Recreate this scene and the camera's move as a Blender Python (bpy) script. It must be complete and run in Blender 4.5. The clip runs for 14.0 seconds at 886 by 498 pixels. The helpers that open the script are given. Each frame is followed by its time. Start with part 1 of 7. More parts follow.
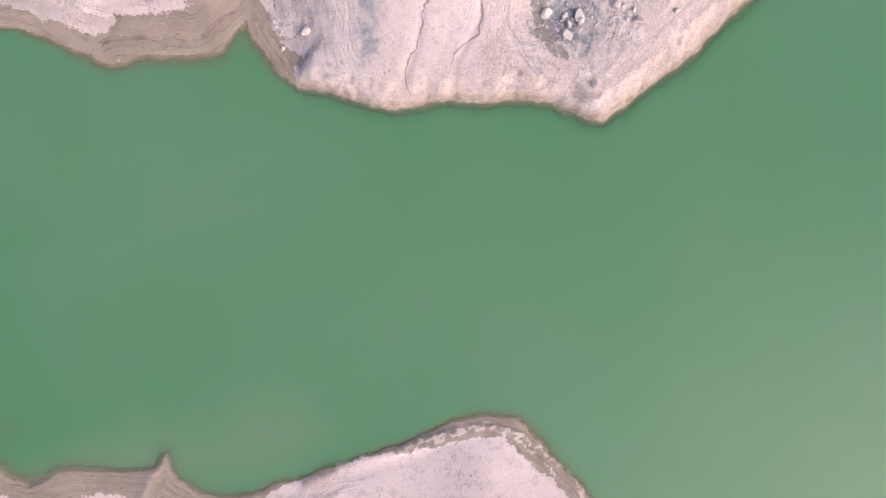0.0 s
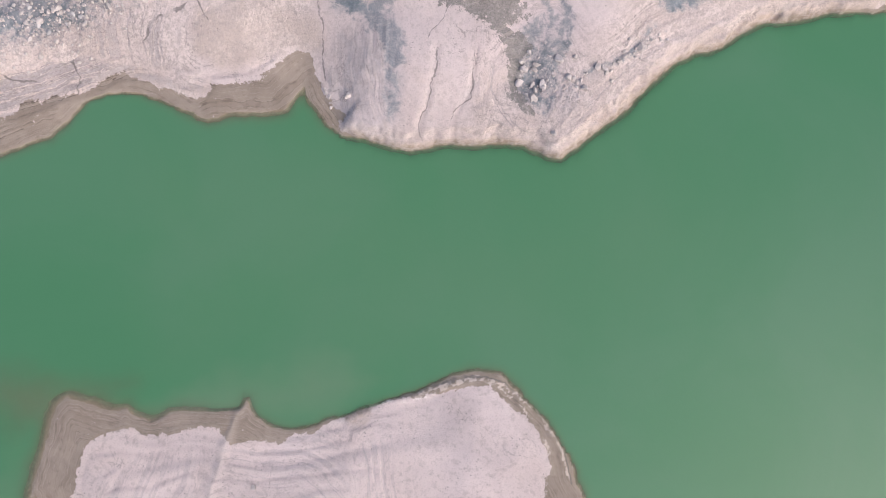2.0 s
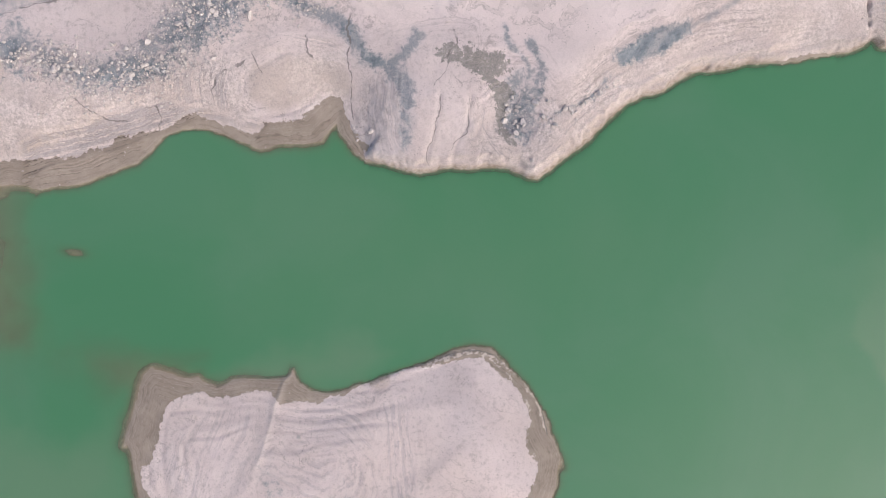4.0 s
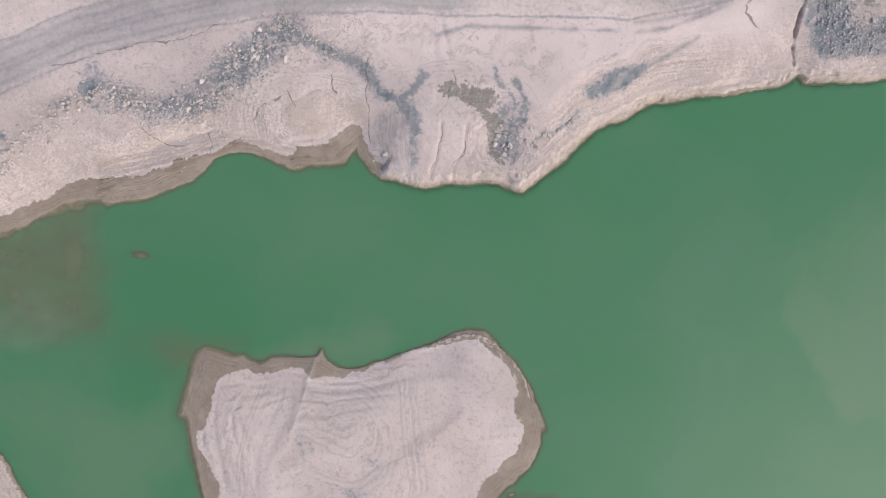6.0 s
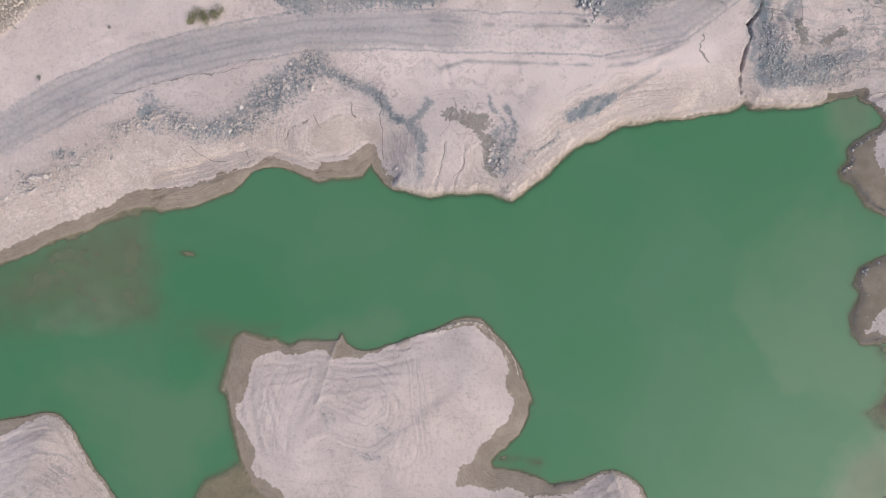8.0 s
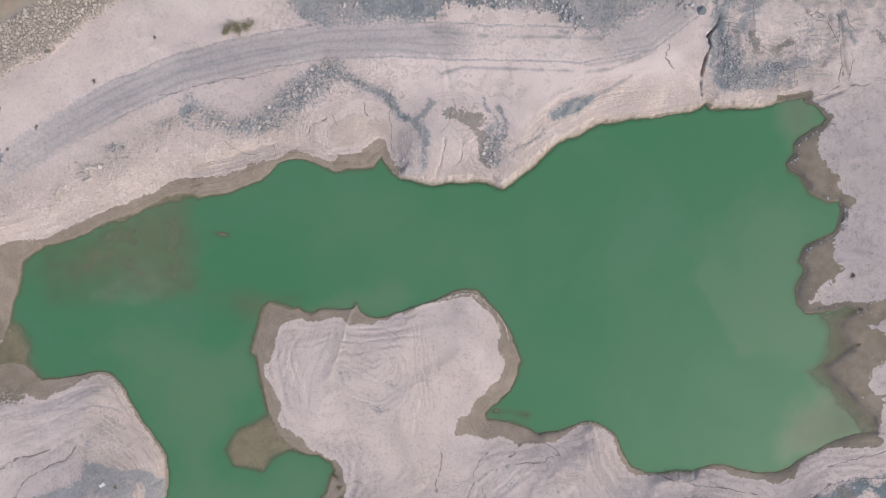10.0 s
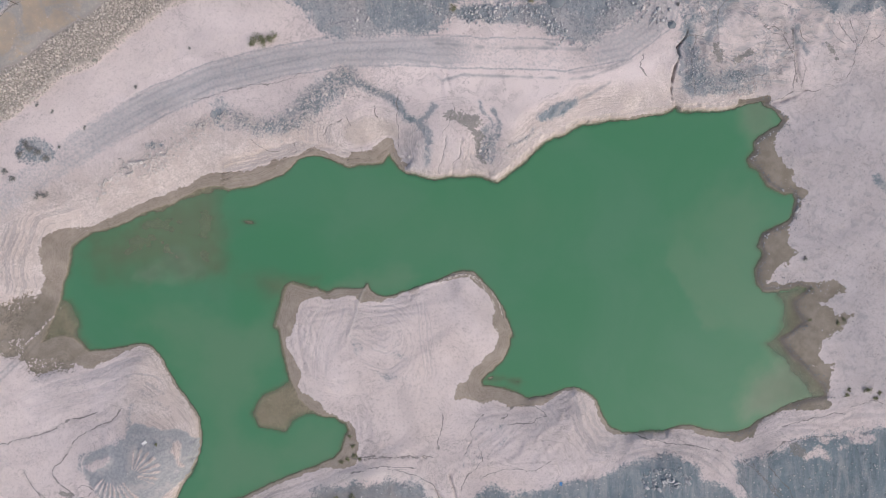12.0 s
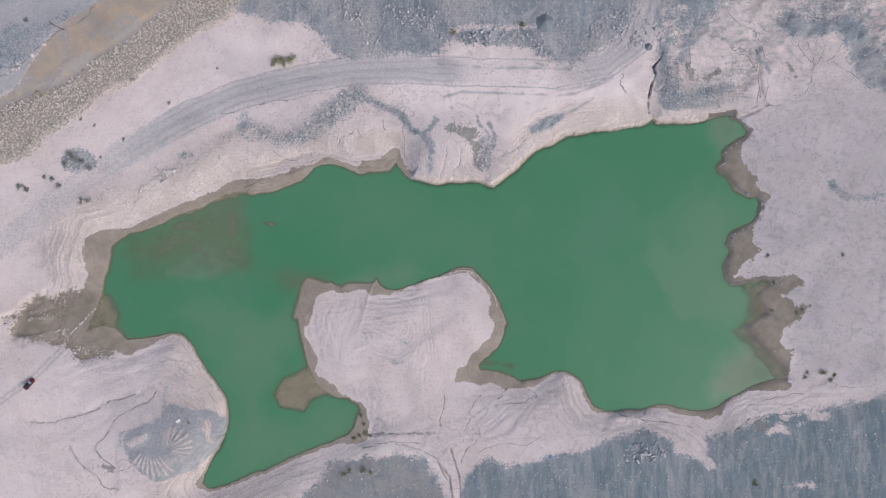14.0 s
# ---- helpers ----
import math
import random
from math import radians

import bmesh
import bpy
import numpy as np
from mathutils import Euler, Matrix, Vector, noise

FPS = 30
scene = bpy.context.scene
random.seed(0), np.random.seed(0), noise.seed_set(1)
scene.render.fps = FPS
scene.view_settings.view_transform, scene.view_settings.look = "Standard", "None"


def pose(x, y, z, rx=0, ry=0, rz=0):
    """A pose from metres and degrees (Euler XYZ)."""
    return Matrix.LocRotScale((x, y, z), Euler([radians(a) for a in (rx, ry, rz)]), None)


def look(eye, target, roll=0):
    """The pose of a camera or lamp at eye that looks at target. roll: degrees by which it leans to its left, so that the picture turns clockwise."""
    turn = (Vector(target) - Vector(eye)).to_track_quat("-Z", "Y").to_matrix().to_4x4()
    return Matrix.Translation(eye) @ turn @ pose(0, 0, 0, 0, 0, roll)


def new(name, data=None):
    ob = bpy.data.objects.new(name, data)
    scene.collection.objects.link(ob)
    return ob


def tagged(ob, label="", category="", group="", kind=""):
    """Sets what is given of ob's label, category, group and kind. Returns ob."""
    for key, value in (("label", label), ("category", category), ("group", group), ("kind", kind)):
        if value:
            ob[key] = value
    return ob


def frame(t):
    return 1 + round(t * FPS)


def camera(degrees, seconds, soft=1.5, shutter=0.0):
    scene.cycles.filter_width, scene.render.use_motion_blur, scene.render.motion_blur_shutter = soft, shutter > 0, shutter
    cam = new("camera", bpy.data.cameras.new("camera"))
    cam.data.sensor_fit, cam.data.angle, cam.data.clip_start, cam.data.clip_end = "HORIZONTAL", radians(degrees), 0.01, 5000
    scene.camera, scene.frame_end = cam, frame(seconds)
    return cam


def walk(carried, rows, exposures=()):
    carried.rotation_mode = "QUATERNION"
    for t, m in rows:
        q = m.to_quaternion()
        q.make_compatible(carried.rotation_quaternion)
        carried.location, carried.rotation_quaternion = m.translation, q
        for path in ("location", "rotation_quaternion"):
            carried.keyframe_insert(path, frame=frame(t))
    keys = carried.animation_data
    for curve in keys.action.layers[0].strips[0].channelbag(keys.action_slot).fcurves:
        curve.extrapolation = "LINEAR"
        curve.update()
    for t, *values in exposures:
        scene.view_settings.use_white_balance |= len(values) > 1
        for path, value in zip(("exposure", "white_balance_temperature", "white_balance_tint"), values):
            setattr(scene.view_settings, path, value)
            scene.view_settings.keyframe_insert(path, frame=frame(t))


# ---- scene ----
LENS = 70.0
cam = camera(LENS, 14.0, soft=1.0)
# seconds, eye x y z in metres, turn about x y z in degrees from straight down
ROWS = [
    (0, 0.000, 0.000, 59.58, -0.093, -0.304, 0.510),
    (0.5, 0.027, 0.045, 65.23, -0.053, -0.130, 0.476),
    (1, 0.107, 0.042, 71.03, -0.023, 0.040, 0.430),
    (1.5, 0.239, 0.072, 76.92, 0.018, 0.175, 0.382),
    (2, 0.346, 0.088, 82.82, 0.039, 0.284, 0.347),
    (2.5, 0.380, 0.114, 88.67, 0.052, 0.380, 0.304),
    (3, 0.384, 0.151, 94.47, 0.060, 0.448, 0.263),
    (5.5, -0.063, 0.684, 122.34, -0.055, 0.354, -0.148),
    (6, -0.183, 0.588, 128.13, 0.020, 0.318, -0.183),
    (6.5, -0.362, 0.421, 133.88, 0.094, 0.291, -0.173),
    (7, -0.573, 0.204, 139.61, 0.200, 0.253, -0.153),
    (7.5, -0.793, -0.098, 145.32, 0.304, 0.208, -0.179),
    (8, -1.015, -0.474, 151.07, 0.413, 0.150, -0.195),
    (9.1, -1.132, -1.798, 163.80, 0.331, 0.126, -0.184),
    (10, -1.416, -4.977, 174.22, 0.134, 0.067, -0.160),
    (10.5, -1.604, -7.096, 180.00, 0.002, 0.028, -0.144),
    (11, -1.895, -8.354, 185.74, -0.167, -0.042, -0.181),
    (11.5, -2.144, -8.362, 191.45, -0.149, -0.086, -0.174),
    (12, -2.387, -8.339, 197.26, -0.147, -0.131, -0.181),
    (12.5, -2.652, -8.267, 203.06, -0.170, -0.186, -0.206),
    (13, -2.966, -8.139, 208.87, -0.189, -0.229, -0.236),
    (13.5, -3.319, -7.999, 214.63, -0.221, -0.276, -0.266),
    (14, -3.696, -7.951, 220.36, -0.363, -0.332, -0.294),
]
walk(cam, [(t, pose(x, y, z, rx, ry, rz)) for t, x, y, z, rx, ry, rz in ROWS],
     exposures=[(0.0, 0.48, 7000, 24), (1.5, 0.30, 6680, 16), (3.0, 0.18, 6650, 12), (5.5, 0.04, 6690, 10), (7.5, -0.05, 6720, 9), (11.0, -0.06, 6580, 8), (12.5, -0.06, 6400, 9), (14.0, -0.05, 6230, 9)])

# ---- world and sun: hazy, overcast daylight ----
SUN_ELEVATION, SUN_AZIMUTH = 42.0, 130.0
world = bpy.data.worlds.new("overcast_sky")
scene.world = world
world.use_nodes = True
wn, wl = world.node_tree.nodes, world.node_tree.links
sky = wn.new("ShaderNodeTexSky")
sky.sky_type, sky.sun_disc = "NISHITA", False
sky.sun_elevation, sky.sun_rotation = radians(SUN_ELEVATION), radians(SUN_AZIMUTH)
sky.dust_density, sky.air_density = 4.0, 1.0
wn["Background"].inputs["Strength"].default_value = 0.135
wl.new(sky.outputs["Color"], wn["Background"].inputs["Color"])
sun = new("sun", bpy.data.lights.new("sun", "SUN"))
sun.data.energy, sun.data.angle, sun.data.color = 1.3, radians(55), (1.0, 0.94, 0.90)
az, el = radians(SUN_AZIMUTH), radians(SUN_ELEVATION)
sun.matrix_basis = look((0, 0, 100), (-100 * math.sin(az) * math.cos(el), -100 * math.cos(az) * math.cos(el), 100 - 100 * math.sin(el)))

# ---- noise and plan helpers ----
rng = np.random.default_rng(7)


def lattice(ix, iy, seed):
    h = (ix * 374761393 + iy * 668265263 + seed * 1442695041).astype(np.int64)
    h = (h ^ (h >> 13)) * 1274126177
    h = h ^ (h >> 16)
    return ((h & 0xFFFF).astype(np.float32) / 65535.0) * 2 - 1


def value_noise(x, y, seed):
    fx, fy = np.floor(x), np.floor(y)
    ix, iy = fx.astype(np.int64), fy.astype(np.int64)
    u, v = (x - fx).astype(np.float32), (y - fy).astype(np.float32)
    u, v = u * u * (3 - 2 * u), v * v * (3 - 2 * v)
    a, b = lattice(ix, iy, seed), lattice(ix + 1, iy, seed)
    c, e = lattice(ix, iy + 1, seed), lattice(ix + 1, iy + 1, seed)
    return a + (b - a) * u + (c - a) * v + (a - b - c + e) * u * v


def fbm(x, y, scale, octaves=4, seed=1, gain=0.5):
    """Noise of about -1 to 1 whose largest lumps are `scale` metres across."""
    total, amp, norm, f = 0, 1.0, 0.0, 1.0 / scale
    for k in range(octaves):
        c, s = math.cos(0.7 * k), math.sin(0.7 * k)
        total = total + amp * value_noise((c * x - s * y) * f + 17.3 * k, (s * x + c * y) * f - 9.1 * k, seed + 31 * k)
        norm, amp, f = norm + amp, amp * gain, f * 2.03
    return total / norm


def ease(a, b, x):
    t = np.clip((x - a) / (b - a), 0, 1)
    return t * t * (3 - 2 * t)


def to_line(x, y, line, closed=False):
    """Distance to a polyline, how far along it in metres, and (closed) whether inside."""
    best = np.full(x.shape, 1e9, np.float32)
    along = np.zeros(x.shape, np.float32)
    inside = np.zeros(x.shape, bool)
    ends = list(zip(line, line[1:] + line[:1])) if closed else list(zip(line, line[1:]))
    run = 0.0
    for (ax, ay), (bx, by) in ends:
        dx, dy = bx - ax, by - ay
        n = math.hypot(dx, dy) + 1e-9
        t = np.clip(((x - ax) * dx + (y - ay) * dy) / (n * n), 0, 1)
        q = (x - ax - t * dx) ** 2 + (y - ay - t * dy) ** 2
        near = q < best
        best[near] = q[near]
        along[near] = run + t[near] * n
        run += n
        if closed and abs(dy) > 1e-9:
            inside ^= ((ay > y) != (by > y)) & (x < ax + (y - ay) * dx / dy)
    return np.sqrt(best), along, inside


def signed(x, y, line):
    """Distance to a polyline, minus on its right-hand side."""
    best = np.full(x.shape, 1e9, np.float32)
    side = np.ones(x.shape, np.float32)
    for (ax, ay), (bx, by) in zip(line, line[1:]):
        dx, dy = bx - ax, by - ay
        t = np.clip(((x - ax) * dx + (y - ay) * dy) / (dx * dx + dy * dy + 1e-9), 0, 1)
        q = (x - ax - t * dx) ** 2 + (y - ay - t * dy) ** 2
        near = q < best
        best[near] = q[near]
        side[near] = np.sign(dx * (y - ay) - dy * (x - ax))[near]
    return np.sqrt(best) * side


def near_box(x, y, line, margin):
    xs, ys = [p[0] for p in line], [p[1] for p in line]
    return (x > min(xs) - margin) & (x < max(xs) + margin) & (y > min(ys) - margin) & (y < max(ys) + margin)


def patch(x, y, line, soft=2.0, ragged=2.0, seed=5):
    """1 inside a closed outline, 0 outside, with a ragged edge."""
    out = np.zeros(x.shape, np.float32)
    k = near_box(x, y, line, soft + 2 * ragged)
    if k.any():
        d, _, inside = to_line(x[k], y[k], line, True)
        d = np.where(inside, d, -d) + ragged * fbm(x[k], y[k], min(9.0, 1.5 + 2.0 * ragged), 4, seed, 0.6)
        out[k] = ease(-soft, soft, d)
    return out


def stroke(x, y, line, width, soft=1.0, ragged=0.5, seed=5):
    """1 along a polyline of that width, 0 away from it."""
    out = np.zeros(x.shape, np.float32)
    k = near_box(x, y, line, width + soft + 2 * ragged)
    if k.any():
        d, _, _ = to_line(x[k], y[k], line)
        d = width / 2 - d + ragged * fbm(x[k], y[k], min(6.0, 1.2 + 2.0 * ragged), 4, seed, 0.6)
        out[k] = ease(-soft, soft, d)
    return out


# ---- plan of the flooded quarry: the shore as x, y, width of bare mud, height of the bank ----
NORTH_WEST = [(-127.1, -38, 6, 0.4), (-125.5, -34, 6, 0.4), (-123.1, -29.1, 6, 1.8), (-120.5, -21.3, 6, 3), (-118.4, -12.9, 8, 3.2), (-117.6, -7.8, 8, 3.2), (-112.3, -3.7, 5, 2.6), (-102.9, -1.2, 3.5, 2.5), (-98.2, 1.2, 4, 2.5), (-90.5, 4.1, 4, 2.5), (-83.2, 7.2, 4.5, 2.5), (-78.7, 10.1, 5, 2.5), (-72.8, 11, 4, 2.5), (-66.93, 10.04, 3.2, 2.4), (-61.81, 10.91, 3, 2.4), (-59.26, 11.93, 2.6, 2.4), (-56.71, 12.96, 2.8, 2.4), (-54.16, 13.99, 3.2, 2.4)] + [(-52.04, 14.67, 3, 2.5), (-50.34, 16.03, 2.4, 2.8), (-48.65, 17.73, 1.4, 3), (-46.53, 19.18, 0.8, 3), (-44.41, 20.04, 0.6, 3), (-41.86, 20.38, 0.6, 3), (-39.73, 19.88, 1, 2.8), (-37.18, 19.13, 1.5, 2.5), (-35.05, 18.12, 2, 2.3), (-33.35, 17.44, 2.4, 2.2), (-31.66, 17.03, 2.2, 2), (-29.54, 17.46, 3.8, 1.8), (-26.99, 17.8, 4, 1.6), (-24.45, 17.81, 5.5, 1.6), (-22.76, 17.98, 6.8, 1.6), (-20.64, 18.33, 6.5, 1.7), (-19.72, 19.85, 4.5, 2), (-18.46, 21.46, 0.8, 2.5)]
NORTH = [(-17.68, 19.27, 2.4, 3.2), (-15.98, 17.16, 1.8, 3.5), (-14.11, 15.31, 0.5, 3.5), (-11.74, 14.81, 0.15, 3.5), (-9.2, 14.23, 0.1, 3.5), (-6.66, 13.39, 0.1, 3.5), (-4.13, 12.98, 0.1, 3.5), (-1.6, 13.32, 0.1, 3.5), (0.93, 13.67, 0.1, 3.5), (4.31, 13.68, 0.1, 3.5), (7.68, 13.86, 0.1, 3.5), (9.79, 13.78, 0.1, 3.5), (11.89, 13.2, 0.1, 3.5), (13.58, 12.45, 0.1, 3.5), (14.93, 12.29, 0.1, 4), (16.53, 12.8, 0.1, 4), (18.04, 13.9, 0.1, 4.5), (20.3, 15.34, 0.1, 4.5), (22.82, 17.28, 0.1, 4.5)] + [(25.33, 19.65, 0.1, 4.5), (27.84, 22.35, 0.1, 4.5), (30.35, 24.72, 0.1, 4.5), (32.86, 25.9, 0.1, 4.5), (35.79, 27, 0.1, 4.5), (38.72, 28.44, 0.1, 4.5), (42.07, 29.63, 0.1, 4.5), (46.26, 30.39, 0.1, 4.5), (51.28, 30.99, 0.1, 4.5), (55.04, 31.34, 0.5, 4.5), (58.8, 31.68, 0.9, 4.5), (65.31, 32.87, 0.3, 4.5), (69.1, 34.2, 0.1, 4.5), (70.3, 35.2, 0.1, 3.5), (71.9, 34, 0.1, 4), (80.7, 33.6, 0.1, 4), (87.6, 34.9, 0.1, 3.5), (93.6, 36.1, 0.8, 3), (99.1, 37, 1.5, 1.5)]
EAST = [(97.7, 35.9, 1, 0.4), (101.4, 34.1, 1, 0.4), (104, 31.4, 1, 0.4), (103.2, 29.1, 2, 0.4), (99.8, 27.4, 3, 0.4), (97.1, 25.6, 4, 0.4), (95.1, 23.8, 5, 0.4), (95.5, 21.4, 6, 0.4), (93.2, 18.5, 8, 0.4), (94.2, 16.6, 8, 0.4), (97, 15, 6, 0.4), (99.8, 10.5, 6, 0.4), (103.8, 8.4, 4, 0.4), (107.3, 8.1, 3, 0.4), (108.6, 5.7, 2, 0.4), (107.3, 1.6, 1.5, 0.4), (105.4, -0.8, 2, 0.4), (101.3, -2.7, 4, 0.4), (98.1, -4.8, 6, 0.4)]
EAST += [(96.3, -8, 7, 0.4), (97.9, -10.7, 7, 0.4), (96.6, -14.2, 7, 0.4), (95.9, -16.7, 6, 0.4), (96.1, -19.7, 4, 0.4), (98.3, -22.4, 2.4, 0.4), (103.3, -22.1, 3, 0.4), (108.5, -20.9, 4, 0.4), (111.9, -21.6, 6, 0.4), (109.3, -24, 8, 0.4), (106.9, -26.2, 9, 0.4), (108.3, -29.3, 10, 0.4), (110, -32.1, 11, 0.4), (106.6, -34.9, 12, 0.4), (102.4, -37.3, 12, 0.4), (104.5, -40.4, 10, 0.4), (107.9, -44.3, 8, 0.4), (111.9, -47.8, 6, 0.4), (115.5, -51.8, 4, 0.4), (117.6, -54.9, 3, 0.4)]
SOUTH = [(110.2, -56.4, 1.5, 1.2), (104.3, -58.7, 1.5, 1.4), (98.3, -61.7, 0.8, 1.6), (93.3, -65.4, 2, 2), (89.4, -66.7, 2.2, 2), (84.4, -66.3, 2, 2.4), (78.5, -64.9, 1.8, 2.4), (72.5, -64.1, 1.2, 2.6), (67.6, -65.4, 0.4, 2.6), (60.7, -66.4, 0.2, 2.6), (53.7, -66.3, 0.8, 3), (49.8, -64.3, 1.4, 3), (47.8, -61.5, 1.2, 3), (45.9, -56.8, 0.9, 3), (42.9, -53.6, 0.7, 3), (39.6, -52.4, 0.5, 3), (36, -52.8, 0.7, 2.8), (32.1, -54.3, 1.2, 2.4), (28.1, -55.5, 2, 2), (24.2, -55.6, 2.4, 2), (20.2, -54.2, 3.8, 2), (16.3, -52.6, 4.8, 1.8), (12.3, -52, 5, 1.8), (9.8, -52, 4, 1.5)]
PENINSULA = [(9.4, -50.2, 2.5, 1.5), (11.8, -47.5, 4, 1.5), (16.3, -43.6, 3.6, 1.6), (18.9, -38.8, 3.4, 1.8), (19.1, -34.9, 3.2, 2), (20.02, -36.62, 2.6, 2.2), (19.26, -34.11, 2.2, 2.2), (18.24, -32.01, 2.8, 2.2), (17.3, -29.49, 2.4, 2.2), (16.28, -26.55, 1.6, 2.4), (15.01, -24.45, 1.4, 2.4), (13.32, -22.36, 1.4, 2.4), (11.62, -20.26, 1.5, 2.4), (9.51, -18.17, 1.7, 2.4), (7.4, -16.66, 1.8, 2.4), (5.29, -16, 1.8, 2.4), (3.18, -15.85, 1.8, 2.4)] + [(1.07, -16.36, 1.6, 2.4), (-0.61, -17.22, 1.2, 2.4), (-2.3, -18.24, 1.1, 2.4), (-5.67, -19.36, 0.9, 2.4), (-8.2, -20.22, 0.8, 2.4), (-11.15, -21.25, 0.4, 2.4), (-12.41, -21.85, 0.5, 2.4), (-14.95, -22.71, 1.4, 2.2), (-17.9, -23.4, 1.6, 2), (-20.44, -23.5, 2, 2), (-22.56, -23.01, 2.6, 2), (-24.26, -21.76, 3, 2), (-25.37, -19.56, 4, 2), (-26.38, -20.92, 2.8, 2), (-28.5, -21.36, 2.1, 1.8), (-31.89, -21.13, 2.3, 1.8), (-33.59, -21.39, 2, 1.8)] + [(-36.13, -22.25, 1.8, 1.8), (-38.67, -22.86, 1.8, 1.8), (-40.37, -22.11, 2.4, 1.7), (-41.23, -21.27, 3, 1.6), (-42.5, -21.62, 2.8, 1.6), (-44.63, -21.04, 3.6, 1.6), (-46.75, -20.46, 4.4, 1.5), (-48.88, -20.13, 5.5, 1.4), (-50.58, -21.08, 5.5, 1.4), (-51.59, -22.78, 5, 1.4), (-52.08, -25.74, 4.6, 1.4), (-53.09, -29.56, 4.6, 1.4), (-53.92, -32.96, 4.6, 1.4), (-53.1, -32.5, 3, 1.4), (-52.5, -36.4, 2, 1.6)]
SPIT = [(-51.2, -42.7, 3, 1.6), (-50.6, -45.9, 3, 1.6), (-49.5, -50.2, 1.2, 1.2), (-47.1, -54.6, 1.2, 1.2), (-44.2, -58.2, 1.2, 1.2), (-40.9, -60.5, 1.2, 1.2), (-37.9, -61, 1.2, 1.2), (-35.4, -61.4, 1.2, 1.2), (-32.2, -63, 2.6, 1.4), (-31.5, -65.3, 2.6, 1.4), (-32.7, -68.5, 2.6, 1.4), (-33.5, -71.6, 2.6, 1.4), (-36.1, -74, 1.4, 2), (-41, -76.1, 1.4, 2), (-46.9, -78.5, 1.4, 2), (-54.8, -81.4, 1, 2.4), (-62.7, -85.3, 1, 2.4), (-70.6, -88, 1, 2.4), (-78.5, -91.1, 1, 2.4), (-83.4, -92.6, 1, 2.4), (-84.4, -92.6, 1, 2)]
SOUTH_WEST = [(-86.9, -91, 2, 2), (-85.9, -87.1, 0.6, 3.5), (-83.5, -82, 0.4, 4), (-80.1, -77.2, 0.3, 4.5), (-77.7, -72.3, 0.4, 4.5), (-77.1, -66.8, 0.5, 4), (-78.2, -60.9, 0.5, 3.5), (-81.1, -56, 0.6, 3.2), (-85, -51, 0.7, 3), (-87.9, -45.5, 0.7, 2.8), (-90.6, -41.3, 0.6, 2.6), (-93.4, -38.6, 0.7, 2.4), (-96.7, -37.8, 1, 2.2), (-101.6, -38.9, 1.4, 2), (-107.1, -40.4, 2.4, 1.8), (-111.8, -40.6, 5, 1.4), (-114.3, -39, 7, 1), (-116.7, -36.7, 9, 0.8), (-120.2, -35.5, 10, 0.6), (-124.1, -36.4, 9, 0.5)]
SHORE = NORTH_WEST + NORTH + EAST + SOUTH + PENINSULA + SPIT + SOUTH_WEST

ROAD = [(-183.4, -31.2), (-160.3, -12.5), (-141.1, 2.5), (-123.8, 15.6), (-104.6, 28), (-89.2, 36.5), (-72, 43.8), (-52.8, 48.5), (-33.6, 51.7), (-14.4, 52), (10.5, 50.7), (35.5, 49.9), (52.9, 53.1), (64.4, 61.7), (69.3, 75.1), (71.3, 90.4)]
RIPRAP_TOP = [(-186, 20), (-160.7, 32.1), (-149.6, 37.7), (-138.3, 43.3), (-129.2, 46.2), (-119.7, 53.6), (-106.6, 61.2), (-98.8, 67.6), (-89.4, 74.2), (-76.2, 83.6)]
RIPRAP_FOOT = [(-186, -3), (-163.3, 12.7), (-152.5, 19.2), (-142.5, 23.1), (-137.7, 29), (-125.9, 36.4), (-118, 43.6), (-106.8, 48.1), (-95.1, 57.6), (-85.4, 64.3), (-75.8, 69), (-71, 73.8), (-64, 84.9)]
TERRACE_LINE = [(-153.1, 37.7), (-142, 46.1), (-135.1, 56.9), (-129.4, 64.3), (-121, 69.9), (-113.5, 74), (-105.9, 78.7)]
GREY_NORTH = [(-72.6, 87), (-72.1, 71.7), (-66, 68.8), (-52.7, 67.8), (-45, 63.9), (-37.4, 57.2), (-18.2, 56.2), (-2.9, 57.1), (1, 60.3), (14.4, 60.7), (27.9, 59.5), (34.6, 55.1), (41.3, 52.2), (50.9, 56), (60.6, 63.6), (68.3, 75.1), (70.3, 86.6)]
NE_MASS = [(71.6, 87), (72.1, 63.9), (70.5, 52.3), (70.1, 38.8), (75.3, 37.3), (95.7, 38.3), (105.4, 40.6), (107.4, 52.2), (117.1, 54.1), (122.9, 50.2), (136.5, 63.7), (148.2, 46.3), (163.7, 38.5), (167.6, 63.6), (156, 86.8)]
GREY_E2 = [(72.5, 54.3), (72.1, 41.7), (76.3, 38.4), (93.8, 39.1), (101.5, 42.2), (91.8, 46.1), (81.2, 46.1), (77.3, 52.3)]
EAST_PLAIN = [(97.1, 34.5), (106.9, 38.4), (124.6, 44.2), (138.4, 49), (158.1, 41.1), (187.8, 37.1), (187.8, -61.4), (150.2, -59.2), (126.5, -57.1), (118.6, -53.1), (114.7, -33.4), (98.9, -21.5), (99, 17.8)]
